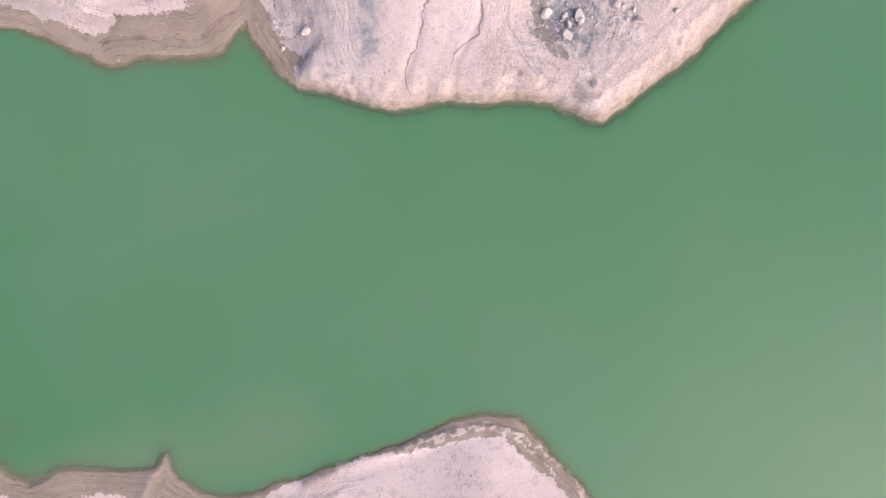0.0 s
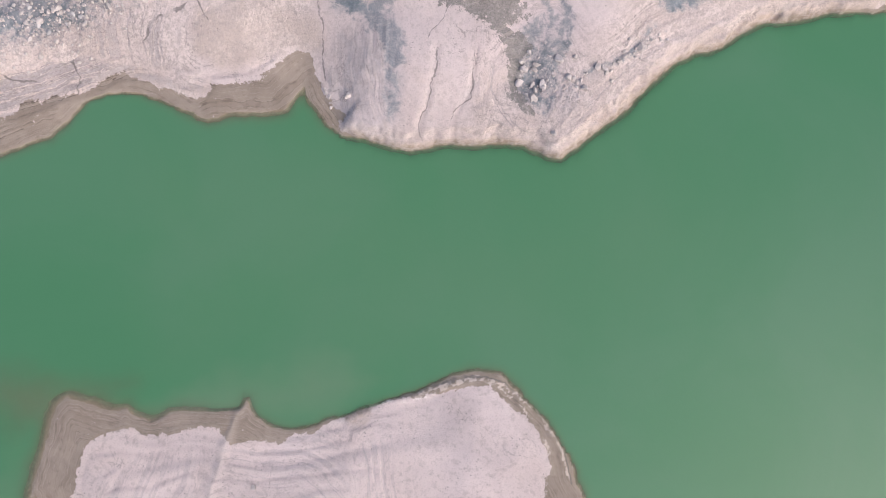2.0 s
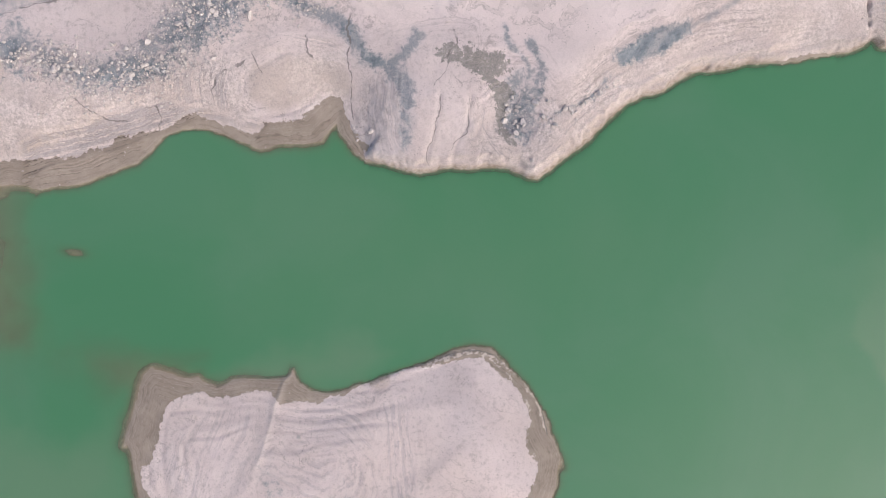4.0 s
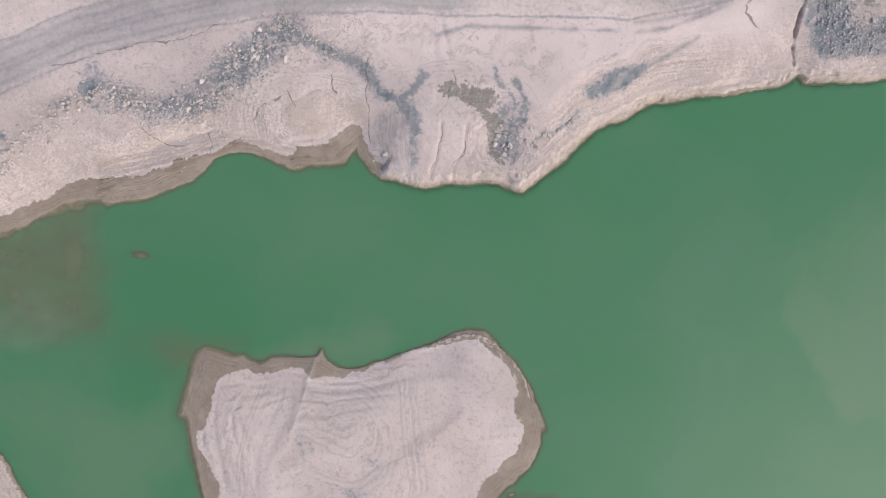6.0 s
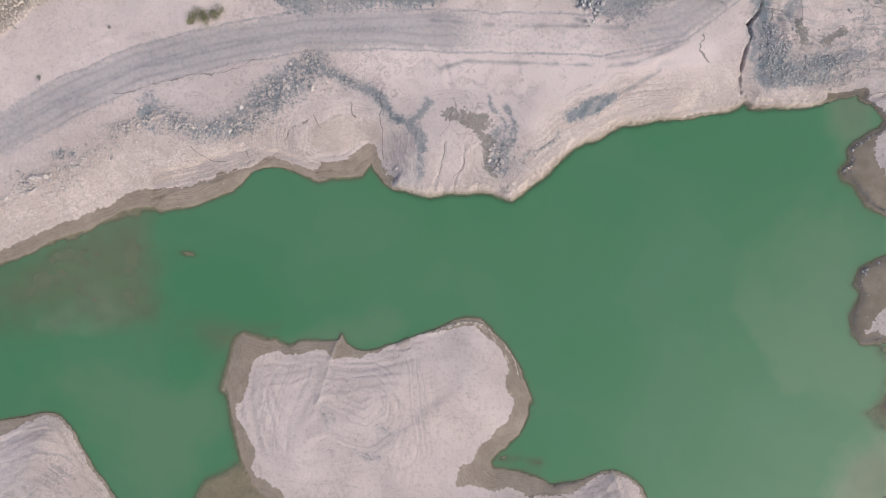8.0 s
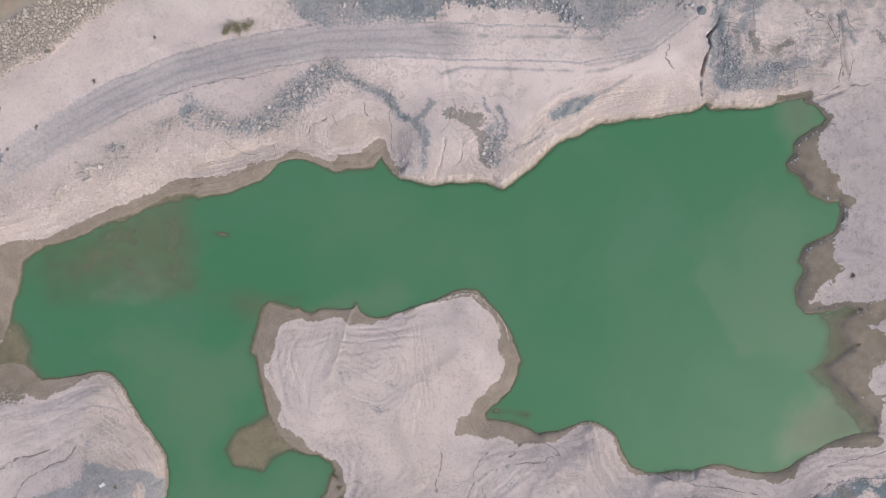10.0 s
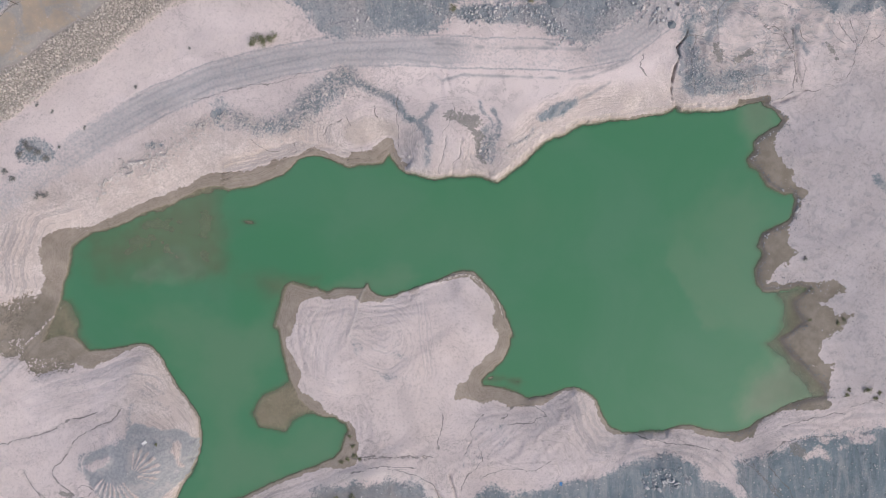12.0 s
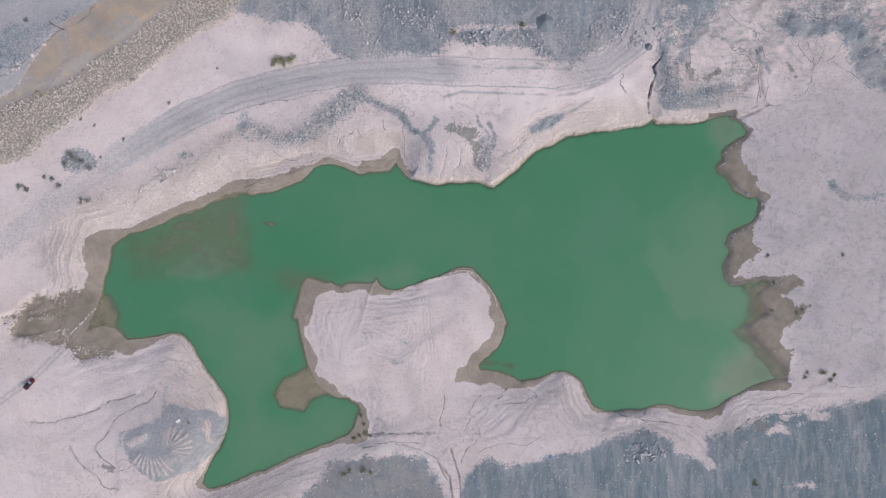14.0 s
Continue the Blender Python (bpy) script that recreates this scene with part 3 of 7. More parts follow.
# where the dried crust ends above the wet mud, on the peninsula and in the south-east
PEN_CRUST = [(-48, -31.4), (-47.5, -28.9), (-46.3, -25.4), (-44.1, -24), (-41, -23.5), (-39.1, -24.6), (-36, -24), (-31.6, -22.8), (-29.1, -23.6), (-27.6, -25.2), (-24.1, -25.2), (-21.1, -24.7), (-19.2, -23.7), (-16.9, -24), (-13, -21.8), (-10.5, -20.6), (-5.5, -19.7), (-0.5, -18.7), (3.2, -17.6), (6.4, -17.9), (8.8, -19.7), (11.9, -22.9), (13.8, -26), (14.1, -28.4), (12.9, -30.2), (13.1, -32.1), (15, -35.2), (14.6, -37.7)]
PEN_CRUST += [(13.1, -40.1), (10.6, -43.3), (6.9, -46.4), (5.4, -49.5), (2.7, -51), (1.5, -54.9), (1.7, -56), (5.6, -55.8), (10.4, -56.7), (16.8, -56.3), (21.6, -57.4), (27.9, -57.7), (32.2, -79.6), (-24.7, -80.7), (-29.4, -75.3), (-28.4, -70.1), (-29.4, -66.2), (-30.9, -63), (-34.6, -61.5), (-38.6, -59.5), (-40.9, -56.5), (-44.1, -54), (-47.4, -51.7), (-45.7, -48.5), (-47.9, -44.1), (-50.6, -39.7), (-51.2, -36.5), (-48.9, -34.4)]
PEN_ZONE = [(-70, -10), (25, -10), (25, -45), (9, -54), (8, -57), (-10, -70), (-24, -76), (-34, -77), (-70, -66)]
NW_CRUST = [(-141.5, -30.5), (-136.4, -28.2), (-131.1, -25.4), (-126.8, -22), (-126.1, -16.9), (-127.1, -10), (-126.7, -4.9), (-123.9, -3.2), (-119.1, -2.2), (-110.6, -0.8), (-103.8, 1.6), (-93.4, 6.7), (-84.9, 9.6), (-78.8, 13), (-74.5, 15), (-67.5, 15.1), (-63.5, 15.4), (-57.9, 17.3), (-53.6, 19.2), (-50.1, 19.9), (-47.3, 20.2), (-44.1, 22), (-42, 22.7), (-38.8, 21.7), (-35, 20.4), (-33.3, 19.2), (-31.6, 19.4), (-30.7, 21.3), (-28.6, 21.4), (-24.3, 22.3), (-22.7, 23.4), (-20.5, 25.4), (-18.8, 25.8), (-16.7, 25.3), (-15.9, 23.3), (60, 70), (60, 300), (-400, 300), (-400, -30)]
NW_ZONE = [(-136, -26), (-122, -25), (-114, -14), (-100, -8), (-17, 8), (-16.6, 26), (-30, 36), (-60, 36), (-110, 20), (-140, 6)]
EAST_CRUST = [(98.2, 37), (102.4, 34.9), (105.2, 31.3), (103.3, 27.8), (101.5, 24.9), (102.5, 21.3), (103.4, 18.4), (105.3, 16.5), (107.5, 15.5), (106.2, 12.8), (108.7, 10.8), (111.8, 8.5), (110, 3.7), (106.5, -1.1), (105.5, -7.2), (108.8, -11.1), (105.8, -13.8), (103, -15.5), (100.6, -17.9), (99.6, -19.7), (104, -20.2), (109.1, -19.5), (115.8, -19.9), (120.4, -19), (123.2, -21), (123.6, -23.1), (119.9, -23.6), (115, -25.9), (117.4, -27.1), (119.1, -27.6), (119.7, -30.1), (125.3, -29.9), (122.6, -32.5), (121.4, -34.7), (118.7, -36.5), (116.4, -37.5), (115.7, -39.9), (115.2, -42), (116.9, -45.1), (119.2, -46), (118.8, -50.3), (119.3, -52.7), (117.7, -55.8), (115.9, -70.5), (400, -85), (400, 70), (99, 70)]
CUTS += [[(-4.2, -19.1), (0.8, -17.4), (4.7, -16.5), (8.5, -17.6), (12, -20.6), (15.1, -25.4), (16.6, -30.3)]]
CREASE = [(-26.3, -19.8), (-27.3, -23), (-28.3, -25.8), (-29, -28.8), (-29.9, -31.8), (-31.1, -35.4)]
RIMS = [[(-6.7, -19.9), (-2.4, -19.1), (0.8, -17.9), (4.5, -17), (8, -18.1), (10.7, -20.6), (12.9, -24.1), (14.1, -27.6)], [(-11.7, -21.1), (-4.2, -19.1), (0.8, -17.4), (4.7, -16.5), (8.5, -17.6), (12, -20.6), (15.1, -25.4), (16.6, -30.3)]]
STAINS = [[(-19, -40.7), (-16.5, -39.9), (-12.8, -42.2), (-13.5, -43.4), (-17.1, -43.1)], [(-31.3, -34.8), (-28.9, -36.1), (-27, -39.8), (-28.9, -41.6), (-30.4, -38.5)], [(-22.7, -46.9), (-17.8, -47), (-12.9, -48.5), (-19, -49.6)]]
TRACKS = [[(-3.9, 53.8), (4.8, 53), (16.3, 52.1), (27.9, 52.2), (41.3, 51.4)], [(-5.3, 45.3), (-2, 42.6), (3.8, 44.2), (12.5, 43.9), (25.9, 43.3), (33.6, 43)], [(36.5, 44.6), (41.3, 45.1), (49, 46.4), (56.8, 49.9), (60.7, 53.2)], [(36.5, 42.6), (43.2, 43.5), (50.9, 46.4), (55.8, 48.3)], [(39.6, 36.2), (44.4, 39), (49.1, 41.7)], [(29.8, 53.8), (34.6, 52.2), (41.3, 51.8)]]
SOUTH_RIM = [(-40.9, -82.5), (-31, -79.5), (-19.2, -77.9), (-9.8, -79.6), (-4.4, -85.9), (0.2, -93)]
SPOIL_POOLS = [[(104.4, -69.5), (107.4, -68.6), (110.1, -71.4), (111, -74), (106.5, -73.4)], [(80.6, 54.3), (82.5, 54.4), (84.2, 51.6), (83.5, 47.3), (81.7, 48.3)], [(116.3, 54.2), (117.9, 54.4), (120.8, 49.5), (119.4, 49)]]
CUTS += [[(91.1, -74.8), (94.3, -77.2), (98.1, -82.4), (102.9, -87.8)], [(93.5, -75.3), (97.1, -80), (102, -84.9)], [(89.2, -80), (92.1, -84.8), (95.9, -91.6)], [(98.2, -76.2), (104, -83.1), (106.9, -89.9)], [(10.3, -60.2), (7.9, -64), (6.7, -67.9), (4.3, -71.6)], [(-1.9, -60.1), (-3.1, -65.9), (-3.5, -70.6)]]
CUTS += [[(-31.1, -73.9), (-26, -74.5), (-21.1, -73.9)], [(-16.2, -72.5), (-11.3, -73), (-5.5, -73)]]
BLUE_BANDS += [([(87, 75.3), (85.3, 67.9), (83.2, 61), (79.5, 55.4)], 2.5, 1.5), ([(116.9, 71), (121.6, 67), (129.2, 66.9), (136.9, 69.7)], 3, 1.5), ([(138.3, 64.8), (141.3, 58.3), (145.1, 51.4), (150.4, 47.5)], 4, 2), ([(107.3, 59.4), (108.8, 55.7), (110.7, 51.7)], 1.2, 0.8), ([(70.5, 52.3), (71.7, 44.8), (74.9, 39.1)], 2.5, 1.5), ([(-149.2, 58.2), (-137.9, 62.9), (-128.4, 67.4), (-117.2, 73.1), (-111.6, 76.8)], 3.5, 2)]
# beds of clay laid bare: outline, the line they run along, their spacing and strength
BED_FIELDS = []
BED_FIELDS += [([(-12.9, -25.8), (-9.8, -24.2), (-6.1, -24), (-5.2, -31.2), (-4.6, -38.5), (-3.3, -47.3), (-6.1, -50.9), (-11.6, -49.8), (-10.1, -43.4), (-11.1, -36.1), (-12.6, -30)],
    [(-4.6, -19.1), (-4.6, -24), (-4, -31.2), (-3.3, -38.6), (-2, -46.1), (-3.1, -53.5)], 0.26, 0.5)]
BED_FIELDS += [([(-29.1, -25.8), (-24.1, -25.5), (-17.9, -25.3), (-12.9, -26.4), (-10.6, -33.6), (-10.1, -43.4), (-11.6, -49.6), (-15.1, -43.4), (-13.1, -37.3), (-14.1, -33), (-19, -31.6), (-24, -32.7), (-28.3, -30)],
    [(-28.3, -32.4), (-23.3, -33), (-19, -32.6), (-15.9, -34.8), (-15, -39.1), (-15.9, -43.4), (-17.8, -47)], 0.3, 0.5)]
BED_FIELDS += [([(-45.1, -31.3), (-39, -25.8), (-30.9, -26.4), (-30.2, -31.2), (-32, -38.5), (-36.3, -43.5), (-37.7, -51), (-43.3, -51.1), (-44, -43.7), (-49.1, -40.2), (-46.5, -35.1)],
    [(-29.1, -24), (-30.4, -31.2), (-32.8, -36.7), (-34.5, -42.3), (-35.1, -48.5), (-34, -53.6)], 0.34, 0.5)]
BED_FIELDS += [([(-44.9, -46.9), (-38.4, -48.4), (-24.7, -49.1), (-15.1, -46.6), (-16.7, -50.6), (-28, -55.6), (-37.7, -55.7), (-43.2, -51.9)],
    [(-44.1, -42.8), (-40, -46.8), (-32.7, -48), (-24.7, -46.7), (-16.7, -44.3)], 0.3, 0.5)]
BED_FIELDS += [([(-30.8, -33.6), (-25.2, -33.6), (-17.8, -33.6), (-19, -39.7), (-14.1, -40.9), (-12.8, -47), (-19, -49.6), (-25.2, -47.1), (-28.9, -42.2), (-31.3, -38.5)],
    [(-32.6, -42.2), (-28.9, -39.7), (-23.9, -42.2), (-19, -43.4), (-15.9, -40.9)], 0.22, 0.9)]
BED_FIELDS += [([(-13.9, 27.6), (-12.3, 29.4), (-8.1, 29.8), (-6.3, 28.3), (-5.6, 24.7), (-6.9, 21.6), (-6.4, 18), (-8.2, 16), (-12.5, 15.8), (-14.4, 20.4)],
    [(-4.4, 30.3), (-5, 27.1), (-5.5, 23.9), (-5.3, 20), (-3.6, 15.3)], 0.3, 1)]
BED_FIELDS += [([(5.3, 24.7), (7.4, 22.9), (9.6, 18.1), (12.5, 16.5), (14.5, 18.1), (16.1, 21.7), (17.2, 23.2), (18.1, 20.9), (15.8, 15.3), (10.9, 14.5), (6.7, 16.1), (4.6, 20.1)],
    [(9.4, 26.4), (9.6, 21.1), (11.2, 18.5), (12.9, 18.4), (13.9, 21), (14.1, 24.1)], 0.3, 1)]
BED_FIELDS += [([(-32.5, 31.4), (-28.7, 34.6), (-23.7, 36.2), (-18.8, 35.4), (-15.2, 32.2), (-15.7, 29.2), (-18.9, 31.5), (-25.5, 31.3), (-30.1, 29.5), (-32.2, 27.5), (-33.8, 24.4), (-35.3, 25.9)],
    [(-30.9, 24.4), (-30.1, 28.3), (-26.3, 30.8), (-19, 31.1), (-15.3, 28.8)], 0.22, 0.8)]
BED_FIELDS += [([(-19.4, 21.8), (-16.6, 22.8), (-16, 20.5), (-12.9, 17.5), (-13.9, 15.3), (-16, 16.7)],
    [(-17.2, 23.4), (-15.5, 20.1), (-12, 15.7)], 0.45, 1)]
BED_FIELDS += [([(-44.3, 21.7), (-41.9, 22.9), (-37.8, 22.7), (-32.8, 20.8), (-30.7, 19.2), (-29.5, 17.3), (-32.9, 17.1), (-38, 19.5), (-41.4, 20.6)],
    [(-44.8, 19.2), (-41.4, 20), (-37.2, 18.6), (-32.9, 16.3), (-28.7, 16.3)], 0.5, 1)]
BED_FIELDS += [([(3.2, -77.3), (4.3, -70.7), (9.2, -64), (16.1, -61.2), (24.9, -60.2), (31.9, -58.4), (34.5, -62), (25.7, -67.6), (20.9, -66.8), (17.9, -71.6), (11.1, -74.5)],
    [(10.1, -77.3), (12.4, -72.6), (17, -68.7), (20.9, -64.3), (25.7, -63.9)], 0.16, 1)]
BED_FIELDS += [([(36.8, -54.6), (40.9, -53.7), (45.8, -60.7), (50.6, -67.5), (55.4, -69.3), (51, -73.8), (43.1, -74.5), (38.3, -68.7), (36.6, -60.2)],
    [(31.9, -56.5), (34.4, -67.6), (41.1, -76.4), (52.8, -77.5)], 0.14, 0.9)]
BED_FIELDS += [([(101.2, -61.1), (111.1, -58.1), (122.6, -57.1), (137.9, -59), (137.9, -61.9), (124.4, -61.9), (114.4, -65.7), (106.4, -67.6)],
    [(98.8, -68.7), (108.2, -69.5), (118.2, -67.7), (126.3, -63.9), (139.8, -63.3)], 0.16, 0.9)]
BED_FIELDS += [([(49.2, -71), (57.4, -68), (69.2, -67.5), (87.2, -69.8), (89.3, -78.1), (86.2, -81.8), (78.5, -76), (68.8, -72.1), (59.1, -72.5), (51, -74.7)],
    [(47, -79.4), (58.9, -74.8), (68.6, -73.9), (77.5, -77.9), (85.2, -85.7)], 0.16, 0.9)]
BED_FIELDS += [([(-120.6, -47.6), (-105.4, -43), (-95.5, -41), (-89.6, -47.9), (-84.5, -57.5), (-88.8, -59.1), (-96.5, -53.2), (-106.4, -55.2), (-116.1, -59), (-129.9, -60), (-134, -53.3)],
    [(-135.4, -70.5), (-116, -62.9), (-104, -59.9), (-96.3, -57), (-90.3, -61.8)], 0.12, 0.6)]

BED_FIELDS += [([(14.7, 13.1), (18.5, 15.3), (22.4, 19.3), (26.4, 23.4), (33.8, 27.5), (42.4, 30.6), (41.1, 32.2), (33.6, 30), (27.1, 27.1), (22.2, 23.4), (18.1, 19.3), (15.3, 16.1)],
    [(14.4, 12.2), (19, 14.9), (26.1, 21.5), (34.4, 26.7), (43.7, 30.1)], 0.24, 1.0)]
BED_FIELDS += [([(27.5, 24), (41.4, 29.6), (54.8, 31.5), (69.4, 34.3), (68.7, 36.3), (54.2, 33.9), (40.8, 32.1), (28.7, 27.5)],
    [(27.8, 22.3), (41.4, 29), (54.9, 30.9), (69.7, 33.8)], 0.3, 0.5)]
BED_FIELDS += [([(72.6, 34), (81.8, 33.9), (94, 36.3), (93.4, 39), (80.9, 36.2), (72.5, 35.7)],
    [(72.4, 33.2), (81.8, 33.1), (95.3, 35.8)], 0.24, 1.0)]
BED_FIELDS += [([(-70, 14), (-62.3, 15.4), (-57.9, 17), (-53.6, 19), (-49.7, 19.8), (-50.7, 17.2), (-54.1, 14.1), (-62.7, 11.1), (-70.3, 10)],
    [(-69.7, 15), (-62.1, 16.2), (-57.8, 17.9), (-53.6, 19.8), (-48.4, 20.5)], 0.42, 0.9)]
BED_FIELDS += [([(-32.9, 19.2), (-30.3, 21.1), (-22.7, 23.1), (-19.3, 25), (-16.7, 24.6), (-18.5, 20.5), (-21.1, 17.8), (-31.2, 17.1)],
    [(-34.6, 15.4), (-30.4, 16.7), (-21.1, 17.3), (-16.8, 21.3)], 0.3, 0.5)]
CUTS += [[(0.8, 35.8), (1.1, 33.8), (0.4, 31.8), (0.2, 30.1), (-0.8, 28.2), (-1.4, 27)]]
BED_FIELDS += [([(-137.1, -0.7), (-128.6, 2.7), (-116.1, 4.7), (-105.9, 2.7), (-124.1, -2.3), (-127.6, -10.5), (-126.1, -20.2), (-130.4, -25.1), (-137.2, -22.1), (-138.3, -12.3)],
    [(-105.2, -0.8), (-121.6, -4.6), (-124.2, -12.4), (-123.2, -20.3), (-126.9, -29.1)], 0.26, 1.0)]
OCHRE_BANK = [(-70.9, 10.0), (-70.9, 18.0), (-60.9, 22.2), (-51.7, 25.1), (-43.3, 26.1), (-38.3, 23.5), (-29.1, 21.8), (-30.7, 19.9), (-40.8, 21.5), (-46.6, 19.6), (-57.5, 16.3), (-65.9, 14.4)]
BED_FIELDS += [(OCHRE_BANK, [(-70.9, 11.7), (-65.9, 13.4), (-57.5, 15.3), (-46.6, 18.6), (-40.8, 20.8), (-34.1, 19.9), (-29.9, 18.5)], 0.24, 1.4), ([(-49.2, 25.1), (-46.7, 31.0), (-38.3, 34.7), (-26.6, 36.0), (-18.3, 35.2), (-16.6, 28.5), (-17.9, 26.9), (-19.1, 31.9), (-26.6, 33.5), (-32.5, 31.0), (-34.9, 26.0), (-34.1, 21.8), (-40.8, 24.3)], [(-34.1, 21.4), (-34.5, 26.0), (-32.5, 30.6), (-26.6, 33.1), (-19.1, 31.4), (-17.6, 26.5)], 0.3, 0.6)]
SCARS += [[(117.1, 60.3), (119.6, 56.8), (122.3, 54.2)], [(120.5, 61.3), (122.3, 57.7), (124.5, 54.7)], [(123.9, 61.2), (125, 57.7), (125.6, 55.1)], [(130.2, 60.3), (129, 56.8), (127.3, 53.6)], [(135.4, 60.2), (133, 56.4), (130.4, 54.2)], [(125.6, 54.2), (125.8, 49.8), (124.7, 45.4), (123.3, 42.4)], [(97.8, 60.5), (101.1, 58.9), (104.4, 57.2)], [(73.1, 58.5), (73.5, 56.1), (77.6, 56.6)], [(108.3, 58.6), (108.8, 56.1), (110.6, 54.4)], [(110.2, 46.4), (110, 42.9), (109.8, 40.3)]]
WET_FOOT = [(-19.4, 21.8), (-16.6, 22.8), (-16, 20.5), (-12.9, 17.5), (-13.9, 15.3), (-16, 16.7)]


def shore_field(x, y):
    """Signed distance to the shore (land positive), and the mud width and bank height thereabouts."""
    best = np.full(x.shape, 1e9, np.float32)
    mud, rise, total = (np.zeros(x.shape, np.float32) for _ in range(3))
    inside = np.zeros(x.shape, bool)
    for (ax, ay, am, ah), (bx, by, bm, bh) in zip(SHORE, SHORE[1:] + SHORE[:1]):
        dx, dy = bx - ax, by - ay
        t = np.clip(((x - ax) * dx + (y - ay) * dy) / (dx * dx + dy * dy + 1e-9), 0, 1)
        q = (x - ax - t * dx) ** 2 + (y - ay - t * dy) ** 2
        best = np.minimum(best, q)
        w = (1.0 / (q + 0.3)) ** 2
        mud += w * (am + t * (bm - am))
        rise += w * (ah + t * (bh - ah))
        total += w
        if abs(dy) > 1e-9:
            inside ^= ((ay > y) != (by > y)) & (x < ax + (y - ay) * dx / dy)
    d = np.sqrt(best)
    return np.where(inside, -d, d), mud / total, rise / total


def beyond(x, y, line):
    """Distance past a line on its far, left-hand side, 0 on the near side."""
    return np.maximum(signed(x, y, line), 0)


def mound(x, y, cx, cy, radius, top):
    return top * np.exp(-((x - cx) ** 2 + (y - cy) ** 2) / (radius * radius))


def shelf(depth, share):
    """Lake bed that comes up from the deep to a shelf at that depth."""
    return -np.exp(np.log(depth) * share + math.log(4.5) * (1 - share))


def terrain(x, y):
    """Ground height and the share of each soil at places x, y."""
    wx = x + 0.8 * fbm(x, y, 5.0, 5, 3) + 0.28 * fbm(x, y, 1.5, 3, 8, 0.6)
    wy = y + 0.8 * fbm(x, y, 5.0, 5, 4) + 0.28 * fbm(x, y, 1.5, 3, 9, 0.6)
    d, mud, rise = shore_field(wx, wy)
    land = np.maximum(d, 0)
    rise = rise * (1 - 0.5 * ease(-56, -50, x) * (1 - ease(24, 30, x)) * (1 - ease(-18, -10, y)) * ease(-76, -66, y))
    lumps = fbm(x, y, 16.0, 5, 11)
    mid = fbm(x, y, 5.0, 4, 15)
    fine = fbm(x, y, 1.6, 4, 12, 0.6)
    # edge of the dried crust above the wet margin, scalloped
    ragged = (0.34 * fbm(x, y, 7.0, 4, 13) + 0.10 * fine + 0.12 * mid) * (1 + 2.2 * ease(85, 95, x))
    mud_edge = np.maximum(mud * (1 + ragged) + 0.25 * fine * np.minimum(mud, 1.0), 0.02)
    gap = land - mud_edge
    teeth = 0.5 * fbm(x, y, 3.0, 4, 14, 0.65) + 0.25 * fine
    for crust, here in ((PEN_CRUST, patch(x, y, PEN_ZONE, 1.5, 0.0)), (NW_CRUST, patch(x, y, NW_ZONE, 1.5, 0.0)), (EAST_CRUST, ease(38, 35.5, y) * ease(-60, -55, y) * (x > 90))):
        k = here > 0
        far, _, dry = to_line(wx[k], wy[k], crust, True)
        q = np.where(dry, far, -far) + teeth[k] * (1.0 + 2.6 * (x[k] > 90))
        gap[k] = gap[k] * (1 - here[k]) + np.minimum(q, land[k]) * here[k]
    mud_edge = np.maximum(land - gap, 0.02)
    past = np.maximum(gap, 0)
    awash = patch(x, y, SHALLOW_SPIT, 4.0, 1.0, 76)
    z = 0.14 * np.minimum(land, mud_edge) ** 0.8 * (1 - 0.8 * awash)
    sheer = 0.52 - 0.40 * ease(0.25, 0.9, mud)
    # the dry banks break off in notches and ledges
    notch = (0.9 * fbm(x, y, 1.7, 4, 95, 0.7) + 0.6 * mid) * (1 - ease(0.25, 0.9, mud)) * ease(0.0, 0.6, past)
    broken = np.maximum(past + notch, 0)
    level = z + rise * (sheer * (0.6 * ease(0, 0.7, broken) + 0.4 * ease(1.1, 1.9, broken)) + (0.52 - sheer) * ease(0, 7, past) + 0.48 * ease(0.5, 12, past + 2.0 * lumps)) + 0.03 * np.minimum(past, 60)
    mx, my = x + 6 * fbm(x, y, 11.0, 3, 16), y + 6 * fbm(x, y, 11.0, 3, 17)
    swirl = mound(mx, my, -16, -36, 9, 2.4) + mound(mx, my, -34, -30, 7, 0.8)
    level = level + 0.12 * swirl + mound(mx, my, 24, -66, 9, 1.5) + mound(mx, my, -96, -72, 14, 2.0)
    level = level + (0.26 * lumps + 0.07 * mid) * ease(1, 10, past) * (1 - 0.95 * ease(88, 98, x) * (1 - ease(28, 45, y)))
    level = level + mound(x, y, 11.5, 22.0, 6.5, -1.6) * ease(3, 8, past)
    z = np.maximum(level, 0.02)
    head = ease(-19, -15, x) * (1 - ease(2, 6, x)) * ease(12, 17, y) * (1 - ease(32, 38, y))
    isle = ease(-15, -11, x) * (1 - ease(-7, -3, x)) * ease(-62, -55, y) * (1 - ease(-26, -20, y))
    plain = ease(-10, -5, x) * (1 - ease(24, 28, x)) * (1 - ease(-18, -14, y)) * ease(-64, -58, y)
    dip = level + 0.28 * (x + 16) * head + 0.55 * (x + 12) * isle
    dip = dip + 0.42 * np.minimum(land, mud_edge) + 0.25 * fbm(x, y, 5.0, 3, 70) * (land < mud_edge)
    west = 1 - ease(-75, -40, x)
    z = z + 5.0 * ease(-3, 14, beyond(x, y, RIPRAP_FOOT)) * west - 5.0 * ease(-3, 14, 0.0) * west
    s = {"level": dip + 0.9 * swirl}
